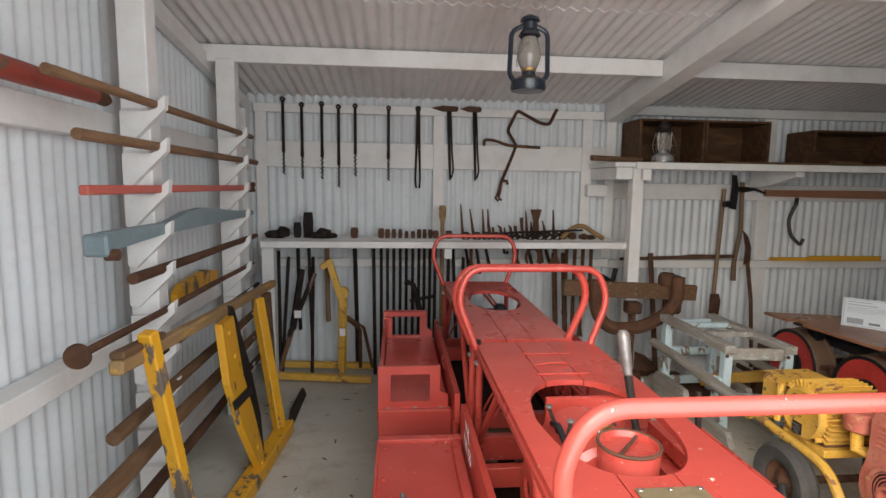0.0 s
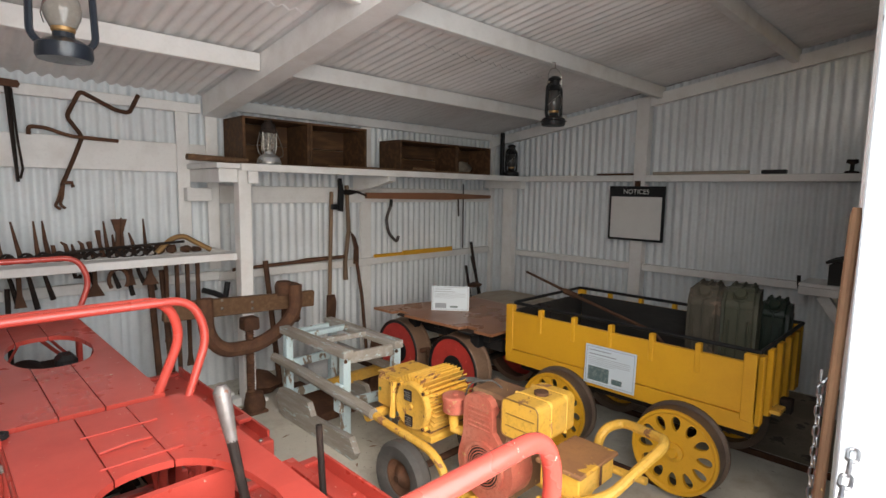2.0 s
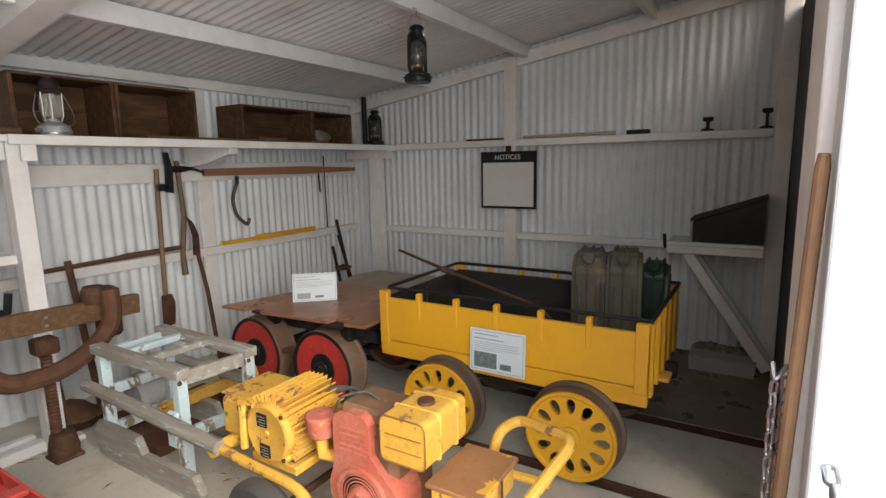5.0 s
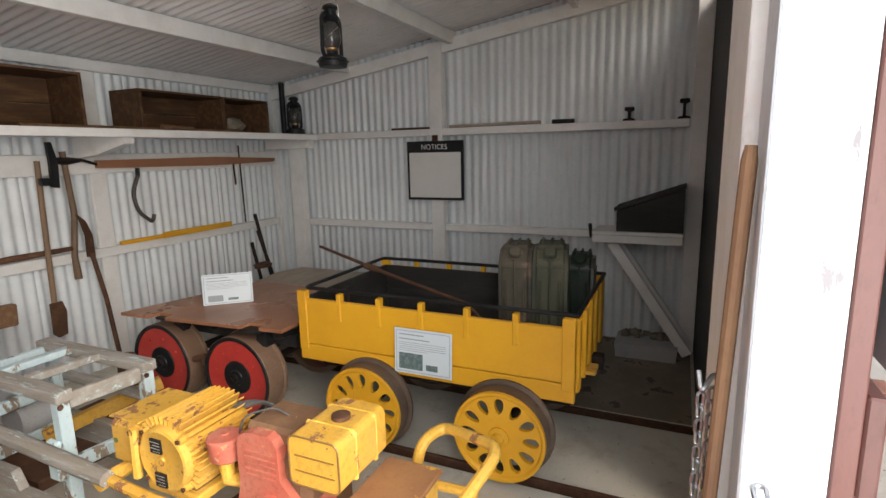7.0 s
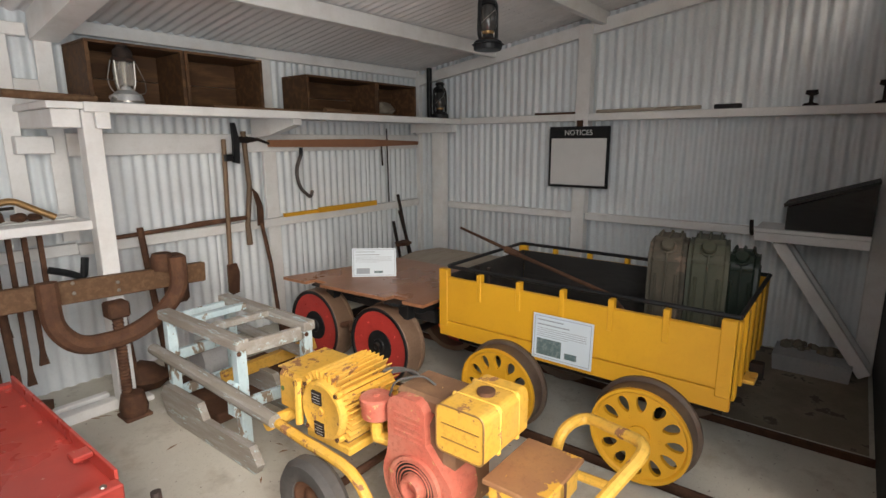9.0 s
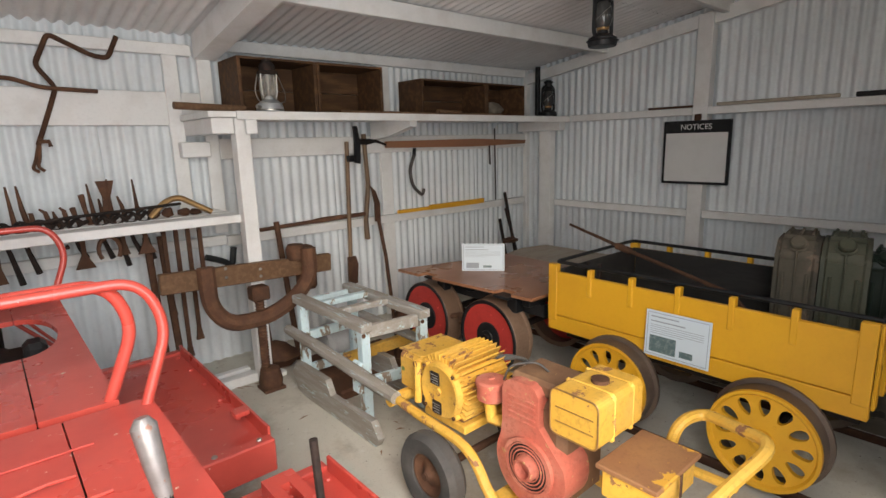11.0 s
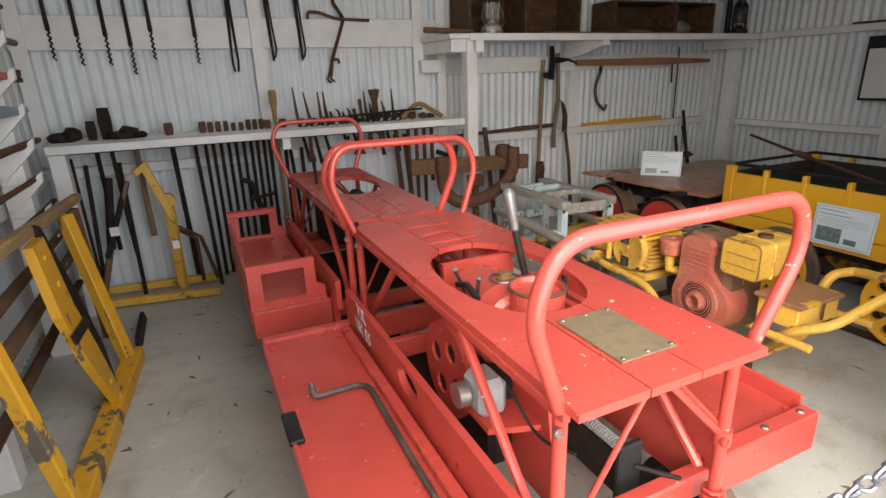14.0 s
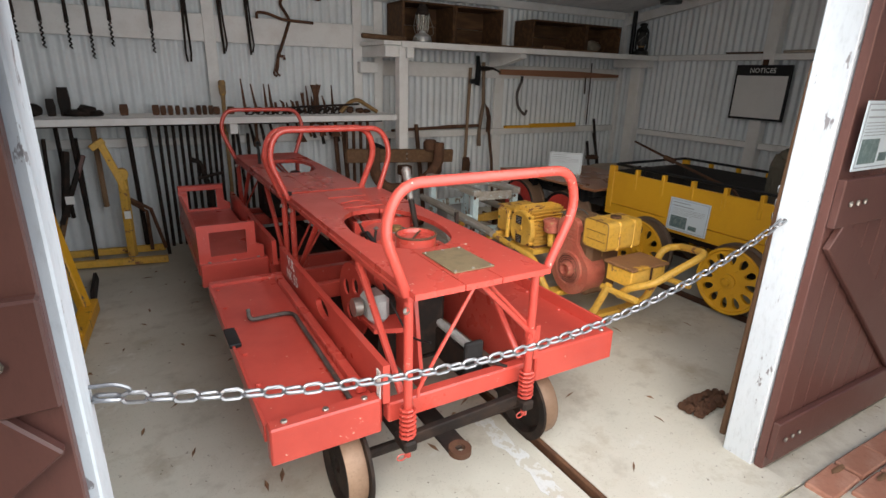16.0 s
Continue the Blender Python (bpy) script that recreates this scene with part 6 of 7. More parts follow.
part("bearer", box(4.99, 5.08, 3.9, 4.44, 1.62, 1.713, 0.004), WHITE, U)
part("bottom_rail", box(1.5, 1.8, 3.95, 4.03, 0.0, 0.06, 0.004), WHITE, U)
part("rail_end", box(1.61, 1.79, 4.36, 4.438, 1.48, 1.58, 0.005), WHITE, U)


def crate(x0, x1, y0, y1, h, label):
    z = 1.751
    t = thing("crate", ((x0 + x1) / 2, (y0 + y1) / 2, z), label, "crate", "old wooden crates on the shelf")
    w = 0.016
    part("base", box(x0, x1, y0, y1, z, z + w, 0.002), CRATE, t)
    part("top", box(x0, x1, y0, y1, z + h - w, z + h, 0.002), CRATE, t)
    for a in (x0, x1 - w - 0.006):
        part("side", box(a, a + w + 0.006, y0, y1, z + w + 0.001, z + h - w - 0.001, 0.002), CRATE, t)
    for k in range(2):
        hh = (h - 2 * w) / 2
        part("back_board", box(x0 + 0.024, x1 - 0.024, y1 - w, y1, z + w + hh * k + 0.001, z + w + hh * (k + 1) - 0.002, 0.001), CRATE, t)
    return t


crate(1.92, 2.47, 4.1, 4.44, 0.355, "dark old wooden crate on its side, open front")
crate(2.475, 3.03, 4.1, 4.44, 0.355, "old reddish-brown wooden crate on its side, open front")
crate(3.43, 4.19, 4.12, 4.44, 0.3, "low brown wooden crate on its side, open front")
crate(4.195, 4.72, 4.12, 4.44, 0.3, "low brown wooden crate with cloth inside")
lump("cloth_bundle", 4.4, 4.25, 1.768, 0.12, 0.08, 0.07, CLOTH, "crumpled old canvas bundle inside a crate", 44)
for (p, q, r) in (((1.5, 4.02, 1.785), (1.93, 4.06, 1.775), 0.022), ((2.6, 4.03, 1.765), (3.6, 4.06, 1.765), 0.014), ((3.45, 3.95, 1.775), (3.75, 4.0, 1.77), 0.02), ((3.75, 4.0, 1.763), (4.25, 3.99, 1.763), 0.012)):
    solo("shelf_stick", tube([p, q], r, 10), WOOD, "brown wooden stick lying on the shelf", "stick", group="sticks on the shelf", smooth=True)
solo("paper_strip", box(3.72, 4.0, 4.04, 4.1, 1.752, 1.762, 0.002), PAPER_WHITE, "pale folded strip lying on the shelf", "paper")


def hurricane_lamp(x, y, z, s, metal, glass_mat, label, bail=0.0, flare=True):
    """A hurricane lantern standing on z, s high without its bail."""
    t = thing("lantern", (x, y, z), label, "lantern", "lanterns")
    u = s / 0.33
    L = lambda prof: lathe([(r * u, a * u) for r, a in prof], (x, y, z), "z", 24)
    part("tank", L([(0, 0), (0.075, 0), (0.08, 0.012), (0.078, 0.045), (0.05, 0.062), (0.032, 0.068), (0.03, 0.085), (0, 0.085)]), metal, t, smooth=True)
    part("burner", L([(0.03, 0.085), (0.034, 0.09), (0.034, 0.1), (0.02, 0.106), (0, 0.106)]), BRASS, t, smooth=True)
    part("globe", L([(0.036, 0.1), (0.05, 0.13), (0.054, 0.155), (0.046, 0.2), (0.034, 0.235), (0.031, 0.235), (0.043, 0.2), (0.051, 0.155), (0.047, 0.13), (0.033, 0.1), (0.036, 0.1)]), glass_mat, t, "clouded glass globe", True)
    part("cap", L([(0.042, 0.235), (0.05, 0.242), (0.04, 0.262), (0.032, 0.268), (0.032, 0.3), (0.045, 0.305), (0.04, 0.318), (0.02, 0.33), (0, 0.33)]), metal, t, smooth=True)
    for sx in (-1, 1):
        part("side_tube", tube(rounded([(x + sx * 0.06 * u, y, z + 0.04 * u), (x + sx * 0.088 * u, y, z + 0.07 * u), (x + sx * 0.083 * u, y, z + 0.26 * u), (x + sx * 0.03 * u, y, z + 0.285 * u)], 0.03 * u), 0.011 * u, 8), metal, t, smooth=True)
    for a in (0.6, 2.5):
        part("guard_wire", tube([(x + 0.056 * u * math.cos(a + k * 0.5), y + 0.056 * u * math.sin(a + k * 0.5), z + (0.115 + 0.022 * k) * u) for k in range(5)], 0.002, 5), STEEL, t, smooth=True)
    if bail:
        part("bail", tube(rounded([(x - 0.085 * u, y, z + 0.22 * u), (x - 0.075 * u, y, z + 0.36 * u), (x, y, z + 0.33 * u + bail), (x + 0.075 * u, y, z + 0.36 * u), (x + 0.085 * u, y, z + 0.22 * u)], 0.06 * u), 0.0025, 6), STEEL, t, smooth=True)
    return t


l1 = hurricane_lamp(0.585, 2.4, 1.985, 0.33, NAVY, GLASS_DUSTY, "navy blue hurricane lantern with clouded glass hanging from purlin", 0.12)
part("hook", tube([(0.585, 2.4, 2.435), (0.585, 2.4, 2.47), (0.585, 2.43, 2.48)], 0.003, 6), STEEL, l1)
l2 = hurricane_lamp(3.35, 2.4, 2.04, 0.33, BLACK, GLASS_DARK, "black railway lantern hanging from a roof purlin", 0.06)
part("shade", lathe([(0.035, 0.0), (0.09, -0.03), (0.088, -0.033), (0.033, -0.004)], (3.35, 2.4, 2.1), "z", 20), BLACK, l2, smooth=True)
part("hook", tube([(3.35, 2.4, 2.42), (3.35, 2.4, 2.46), (3.35, 2.43, 2.47)], 0.003, 6), STEEL, l2)
def pressure_lantern(x, y, z):
    t = thing("lantern", (x, y, z), "polished metal pressure lantern standing on the shelf", "lantern", "lanterns")
    L = lambda prof, seg=28: lathe(prof, (x, y, z), "z", seg)
    part("tank", L([(0, 0), (0.078, 0), (0.084, 0.006), (0.084, 0.03), (0.076, 0.055), (0.05, 0.075), (0.03, 0.082), (0.026, 0.1), (0, 0.1)]), ALLOY, t, "dull polished metal tank", True)
    part("band", L([(0.084, 0.012), (0.087, 0.014), (0.087, 0.02), (0.084, 0.022), (0.084, 0.012)]), STEEL, t, smooth=True)
    part("burner_tube", L([(0.01, 0.1), (0.01, 0.2), (0.016, 0.21), (0.016, 0.24), (0, 0.24)], 12), STEEL, t, smooth=True)
    part("globe", L([(0.045, 0.105), (0.056, 0.13), (0.058, 0.19), (0.052, 0.23), (0.049, 0.23), (0.055, 0.19), (0.053, 0.13), (0.042, 0.105), (0.045, 0.105)]), GLASS, t, "clear glass globe", True)
    part("hood", L([(0.062, 0.23), (0.066, 0.236), (0.06, 0.252), (0.05, 0.258), (0.05, 0.29), (0.04, 0.305), (0.03, 0.308), (0.03, 0.325), (0, 0.327)]), DARK_IRON, t, "dark enamelled vent hood", True)
    for k in range(4):
        a = 0.5 + k * math.pi / 2
        c, q = math.cos(a), math.sin(a)
        part("frame_wire", tube([(x + 0.05 * c, y + 0.05 * q, z + 0.08), (x + 0.064 * c, y + 0.064 * q, z + 0.12), (x + 0.067 * c, y + 0.067 * q, z + 0.235)], 0.0035, 6), STEEL, t, smooth=True)
    part("bail", tube(rounded([(x - 0.066, y, z + 0.235), (x - 0.1, y - 0.02, z + 0.13), (x - 0.09, y - 0.05, z + 0.06), (x + 0.08, y - 0.06, z + 0.06), (x + 0.1, y - 0.02, z + 0.13), (x + 0.066, y, z + 0.235)], 0.03), 0.0028, 6), STEEL, t, smooth=True)
    part("pump", tube([(x - 0.07, y - 0.03, z + 0.03), (x - 0.105, y - 0.045, z + 0.035)], 0.011, 10), STEEL, t, smooth=True)


pressure_lantern(2.07, 4.0, 1.751)
cl = hurricane_lamp(5.0, 4.05, 1.751, 0.36, BLACK, GLASS_DARK, "tall black signal lamp standing in the shelf corner", 0.0)
solo("lamp_bracket", box(4.9, 4.94, 4.1, 4.14, 1.751, 2.24, 0.004), BLACK, "black iron lamp bracket on the shelf corner", "bracket")

# ---- tools on the back wall under the upper shelf ----
sv = thing("long_spade", (2.85, 4.37, 0.4), "long-handled iron spade hung on the wall rail", "spade")
part("handle", tube([(2.86, 4.4, 1.56), (2.83, 4.38, 1.0), (2.812, 4.37, 0.6)], 0.017, 10), HANDLE, sv, smooth=True)
part("blade", slab([(2.775, 0.63), (2.85, 0.63), (2.87, 0.56), (2.855, 0.4), (2.8, 0.39), (2.77, 0.42)], "y", 4.345, 4.36), RUST, sv)
hb = thing("broad_axe", (2.9, 4.37, 1.36), "dark broad axe head hung on the wall rail", "axe")
part("head", slab([(2.9, 1.39), (2.95, 1.38), (2.96, 1.55), (2.935, 1.68), (2.905, 1.68), (2.91, 1.55)], "y", 4.35, 4.375), BLACK, hb)
part("socket", box(2.84, 2.9, 4.35, 4.39, 1.4, 1.45, 0.006), BLACK, hb)
az = thing("adze", (3.03, 4.41, 0.74), "wood-handled adze hung on the wall rail", "adze")
part("handle", tube([(3.035, 4.42, 1.62), (3.045, 4.42, 1.4), (3.055, 4.42, 1.2), (3.015, 4.42, 0.9), (3.02, 4.42, 0.74)], [0.02, 0.018, 0.02, 0.02, 0.024], 10), HANDLE, az, smooth=True)
part("head", tube([(2.97, 4.41, 1.56), (3.04, 4.41, 1.555), (3.15, 4.41, 1.56), (3.27, 4.41, 1.52)], [0.02, 0.028, 0.012, 0.008], 8), DARK_IRON, az, smooth=True)
bh = thing("slasher", (3.08, 4.28, 0.3), "rusty slasher with hooked blade leaning on the wall", "slasher")
part("blade", slab([(3.0, 1.2), (3.05, 1.15), (3.085, 1.05), (3.085, 0.9), (3.03, 0.9), (3.035, 1.05)], "y", 4.3, 4.312), RUST, bh)
part("handle", tube([(3.06, 4.3, 0.92), (3.09, 4.26, 0.6), (3.12, 4.22, 0.0)], 0.016, 8), RUST, bh, smooth=True)
sw = thing("beam_scale", (4.1, 4.41, 1.49), "long red-brown wooden beam hung along the wall rail", "beam")
part("beam", slab([(3.25, 1.5), (4.3, 1.485), (5.05, 1.5), (5.06, 1.535), (4.3, 1.56), (3.25, 1.555)], "y", 4.39, 4.43), DECK, sw)
part("peg", tube([(4.53, 4.42, 1.5), (4.53, 4.41, 1.3)], 0.01, 6), DARK_IRON, sw)
si = thing("sickle", (3.58, 4.42, 1.04), "grey iron hay hook blade hung from the beam", "sickle")
part("blade", tube(rounded([(3.56, 4.42, 1.43), (3.5, 4.42, 1.3), (3.53, 4.42, 1.15), (3.64, 4.42, 1.06), (3.66, 4.42, 1.12)], 0.06), 0.0155, 8), BAR_IRON, si, smooth=True)
part("handle", tube([(3.565, 4.42, 1.49), (3.56, 4.42, 1.42)], 0.016, 8), BLACK, si, smooth=True)
solo("long_bar", tube([(1.95, 4.41, 0.935), (2.5, 4.41, 0.95), (2.6, 4.41, 0.955), (3.0, 4.41, 0.96)], [0.014, 0.016, 0.022, 0.016], 8), RUST, "long rusty bar lying on the wall girt", "bar", smooth=True)
solo("folding_rule", box(3.36, 4.12, 4.41, 4.44, 0.921, 0.95, 0.002), YELLOW, "yellow wooden rule lying on the wall girt", "rule")
solo("folding_rule", box(3.7, 4.42, 4.39, 4.405, 0.921, 0.968, 0.002), YELLOW, "yellow wooden rule propped on the wall girt", "rule")
solo("hanging_rod", tube([(4.62, 4.43, 1.66), (4.63, 4.43, 0.93)], 0.008, 6), DARK_IRON, "thin dark rod hung on the wall", "rod")
for (p, q) in (((4.57, 4.25, 1.02), (4.72, 4.15, 0.0)), ((4.55, 4.3, 0.75), (4.62, 4.2, 0.0)), ((4.64, 4.3, 0.85), (4.78, 4.15, 0.0))):
    solo("corner_rod", tube([p, q], 0.016, 8), DARK_IRON, "dark iron rod leaning in the corner", "rod", group="rods in the corner", smooth=True)
lump("iron_fitting", 4.2, 3.85, 0.607, 0.1, 0.06, 0.03, RUST, "rusty iron fitting on the flat trolley deck", 60)

# ---- iron bending press by the shelf post ----
P = thing("rail_bender", (1.85, 3.82, 0), "heavy rusty rail bending press with curved yoke and screw", "rail bender")
part("beam", beam((1.26, 3.84, 0.795), (2.36, 3.9, 0.735), 0.05, 0.12, 0.006), WOOD, P)
part("yoke", tube(rounded([(1.5, 3.79, 0.86), (1.5, 3.78, 0.62), (1.6, 3.78, 0.49), (1.85, 3.78, 0.48), (2.05, 3.78, 0.58), (2.15, 3.78, 0.7), (2.15, 3.79, 0.88)], 0.12), 0.05, 10), RUST, P, smooth=True)
part("claw", lathe([(0, 0), (0.06, 0.0), (0.065, 0.03), (0.065, 0.07), (0.05, 0.1), (0, 0.1)], (2.1, 3.87, 0.8), "z", 14), RUST, P, smooth=True)
part("claw", box(2.16, 2.28, 3.93, 4.05, 0.55, 0.86, 0.02), RUST, P)
part("screw", lathe([(0, 0.1), (0.026, 0.1)] + [(0.03 if k % 2 else 0.024, 0.1 + 0.01 * k) for k in range(46)] + [(0, 0.56)], (1.8, 3.8, 0.05), "z", 14), RUST, P, smooth=True)
part("screw_head", box(1.745, 1.855, 3.75, 3.85, 0.6, 0.69, 0.01), RUST, P)
part("screw_foot", lathe([(0, 0), (0.07, 0), (0.075, 0.04), (0.06, 0.12), (0.03, 0.13), (0, 0.13)], (1.82, 3.79, 0.02), "z", 16), RUST, P, smooth=True)
part("base_plate", box(1.75, 1.89, 3.72, 3.86, 0.0, 0.02, 0.004), RUST, P)
for x, z0 in ((1.62, 0.83), (1.62, 0.775), (1.83, 0.79), (1.83, 0.745)):
    part("bolt", bolt(x, 3.812, z0, "y", 0.01, 0.004), STEEL, P)
lump("iron_block", 2.0, 4.1, 0.0, 0.16, 0.14, 0.1, RUST, "rusty iron block on the floor behind the press", 71)
lump("iron_block", 1.35, 4.15, 0.0, 0.2, 0.1, 0.08, RUST, "rusty heap of iron under the shelf", 72)
for x, z0 in ((1.3, 0.02), (1.38, 0.03), (1.95, 0.02), (2.15, 0.02)):
    solo("leaning_bar", tube([(x, 4.05, z0), (x + 0.02, 4.3, 1.0)], 0.022, 8), RUST, "rusty bar leaning behind the bending press", "bar", group="bars behind the press", smooth=True)

# ---- right wall things ----
N = thing("notice_board", (5.15, 2.6, 1.13), "black-framed white notice board with NOTICES heading", "notice board")
ny0, ny1, nz0, nz1, nx = 2.325, 2.87, 1.135, 1.655, 5.075
part("backing", box(nx, nx + 0.02, ny0, ny1, nz0, nz1, 0.002), BLACK, N)
part("paper", box(nx - 0.003, nx - 0.0005, ny0 + 0.022, ny1 - 0.022, nz0 + 0.022, nz1 - 0.1, 0.0005), PAPER_WHITE, N)
part("stem", box(nx + 0.0, nx + 0.02, 2.57, 2.62, nz1, nz1 + 0.05, 0.002), RUST, N)
words("NOTICES", (nx - 0.002, 2.6, nz1 - 0.072), 0.062, Matrix.Rotation(radians(-90), 4, "Z") @ Matrix.Rotation(radians(90), 4, "X"), N, LETTER)
# ledge pieces
solo("ledge_rod", tube([(5.13, 2.47, 1.775), (5.13, 1.66, 1.78)], 0.014, 8), PALE_WOOD, "pale round rod lying on the wall ledge", "rod", smooth=True)
solo("ledge_rod", tube([(5.13, 3.05, 1.77), (5.13, 2.64, 1.77)], 0.01, 8), RUST, "thin rusty rod lying on the wall ledge", "rod", smooth=True)
solo("iron_wedge", box(5.11, 5.15, 1.39, 1.57, 1.761, 1.795, 0.006), BLACK, "small black iron block on the wall ledge", "block")


def rail_offcut(y, h):
    z = 1.761
    return solo("rail_offcut", slab([(y - 0.045, z), (y + 0.045, z), (y + 0.04, z + 0.012), (y + 0.01, z + 0.02), (y + 0.01, z + h - 0.035), (y + 0.035, z + h - 0.025), (y + 0.032, z + h), (y - 0.032, z + h), (y - 0.035, z + h - 0.025), (y - 0.01, z + h - 0.035), (y - 0.01, z + 0.02), (y - 0.04, z + 0.012)], "x", 5.1, 5.15), DARK_IRON, "short dark offcut of rail standing on the ledge", "rail offcut", group="rail offcuts")


rail_offcut(0.98, 0.1)
rail_offcut(0.6, 0.14)
# bracket shelf and desk
K = thing("bracket_shelf", (4.95, 0.83, 0.0), "white-painted bracket shelf with diagonal struts", "shelf")
part("top", box(4.78, RIGHT - 0.08, 0.56, 1.18, 0.932, 0.957, 0.003), WHITE, K)
part("front_rail", box(4.78, 4.83, 0.56, 1.18, 0.872, 0.93, 0.004), WHITE, K)
for x in (4.86, 5.06):
    part("strut", beam((x, 1.045, 0.87), (x, 0.485, 0.05), 0.05, 0.075), WHITE, K)
dk = thing("sloping_desk", (4.93, 0.78, 0.958), "black sloping-lid desk box on the bracket shelf", "desk box")
part("body", slab([(0.56, 0.958), (1.01, 0.958), (1.01, 1.105), (0.56, 1.27)], "x", 4.8, 5.1), BLACK_WOOD_AND_SHADE, dk)
part("lid", slab([(0.555, 1.275), (1.025, 1.108), (1.03, 1.128), (0.555, 1.295)], "x", 4.78, 5.11), BLACK_WOOD_AND_SHADE, dk)
solo("nail_hook", tube([(5.12, 1.235, 0.86), (5.08, 1.235, 0.9), (5.08, 1.24, 0.97)], 0.014, 8), DARK_IRON, "dark iron hook on the wall girt", "hook", smooth=True)
fb = thing("pale_trough", (5.02, 0.8, 0), "pale grey stone trough on the floor by the wall", "trough")
part("trough", slab([(0.56, 0.0), (0.98, 0.0), (0.99, 0.11), (0.55, 0.11)], "x", 4.77, 5.06, holes=()), CERAMIC_GREY, fb)
rubble = bmesh.new()
rng = random.Random(5)
for k in range(26):
    p = Vector((rng.uniform(4.95, 5.04), rng.uniform(0.6, 0.95), 0.115 + rng.uniform(0, 0.02)))
    r = bmesh.ops.create_icosphere(rubble, subdivisions=1, radius=rng.uniform(0.018, 0.04))
    bmesh.ops.translate(rubble, vec=p, verts=r["verts"])
tagged(part("rubble", rubble, CLOTH, fb, "lumps of pale rubble"), kind="stuff")


def jerry_can(x, y, label, mat, w, l, h, turn):
    """A pressed steel can: its narrow front faces local -x."""
    t = thing("jerry_can", (x, y, 0.451), label, "jerry can", "fuel cans in the wagon", turn)
    inv = ORIGIN[t]
    ORIGIN[t] = Matrix()
    c = 0.13 * h
    bm = slab([(-l / 2, 0.0), (l / 2, 0.0), (l / 2, h - 0.04), (l / 2 - 0.03, h), (-l / 2 + c, h), (-l / 2, h - c)], "y", -w / 2, w / 2)
    bmesh.ops.bevel(bm, geom=bm.edges[:], offset=0.026, segments=3, affect="EDGES", clamp_overlap=True)
    body = part("body", bm, mat, t, smooth=True)
    seam = [(-l / 2 - 0.004, 0, 0.02), (-l / 2 - 0.004, 0, h - c), (-l / 2 + c - 0.004, 0, h + 0.003), (l / 2 - 0.04, 0, h + 0.003)]
    part("seam", tube(rounded(seam, 0.03), 0.005, 6), mat, body, smooth=True)
    for k in (-1, 1):
        part("pressing", tube([(-l / 2 + 0.003, k * w * 0.27, 0.05), (-l / 2 + 0.003, k * w * 0.27, h * 0.72)], 0.009, 8), mat, body, smooth=True)
        for p, q in ((0.16, 0.84), (0.84, 0.16)):
            part("pressing", tube([(-l * 0.3, k * (w / 2 - 0.002), h * p), (l * 0.3, k * (w / 2 - 0.002), h * q)], 0.008, 6), mat, body, smooth=True)
    for k in (-1, 0, 1):
        part("handle", tube(rounded([(-l * 0.1, k * w * 0.27, h - 0.006), (-l * 0.08, k * w * 0.27, h + 0.006), (l * 0.34, k * w * 0.27, h + 0.006), (l * 0.36, k * w * 0.27, h - 0.006)], 0.02), 0.0075, 8), mat, t, smooth=True)
    cap = part("cap", lathe([(0, 0.03), (0.028, 0.03), (0.034, 0.022), (0.034, 0.004), (0.042, 0.002), (0.042, -0.01), (0, -0.01)], (0, 0, 0), "z", 18), mat, t, smooth=True)
    cap.matrix_basis = Matrix.Translation((-l / 2 + c * 0.5, 0, h - c * 0.45)) @ Matrix.Rotation(radians(-45), 4, "Y")
    ORIGIN[t] = inv
    return t


jerry_can(3.6, 1.405, "dusty brownish olive metal jerry can standing in the wagon", OLIVE_DUSTY, 0.178, 0.34, 0.6, 10)
jerry_can(3.6, 1.216, "grey-green metal jerry can standing in the wagon", OLIVE, 0.182, 0.34, 0.61, 10)
jerry_can(3.84, 1.095, "small dark green fuel can standing in the wagon", DARK_GREEN, 0.155, 0.22, 0.52, 4)
sr = thing("pole_saw", (3.5, 2.2, 0.45), "long rusty rod with a toothed end lying across the wagon", "rod")
part("rod", tube([(3.62, 2.78, 0.955), (3.45, 2.2, 0.86), (3.3, 1.6, 0.765), (3.26, 1.4, 0.6)], [0.009, 0.012, 0.011, 0.01], 8), RUST, sr, smooth=True)
part("clamp", tube([(3.49, 2.34, 0.88), (3.47, 2.24, 0.865)], 0.022, 8), RUST, sr, smooth=True)
solo("wagon_pin", tube([(3.16, 2.25, 0.45), (3.16, 2.25, 0.84)], 0.012, 8), DARK_IRON, "dark iron pin standing in the wagon", "pin")
solo("wagon_pin", tube([(3.24, 2.38, 0.45), (3.24, 2.38, 0.82)], 0.012, 8), DARK_IRON, "dark iron pin standing in the wagon", "pin")

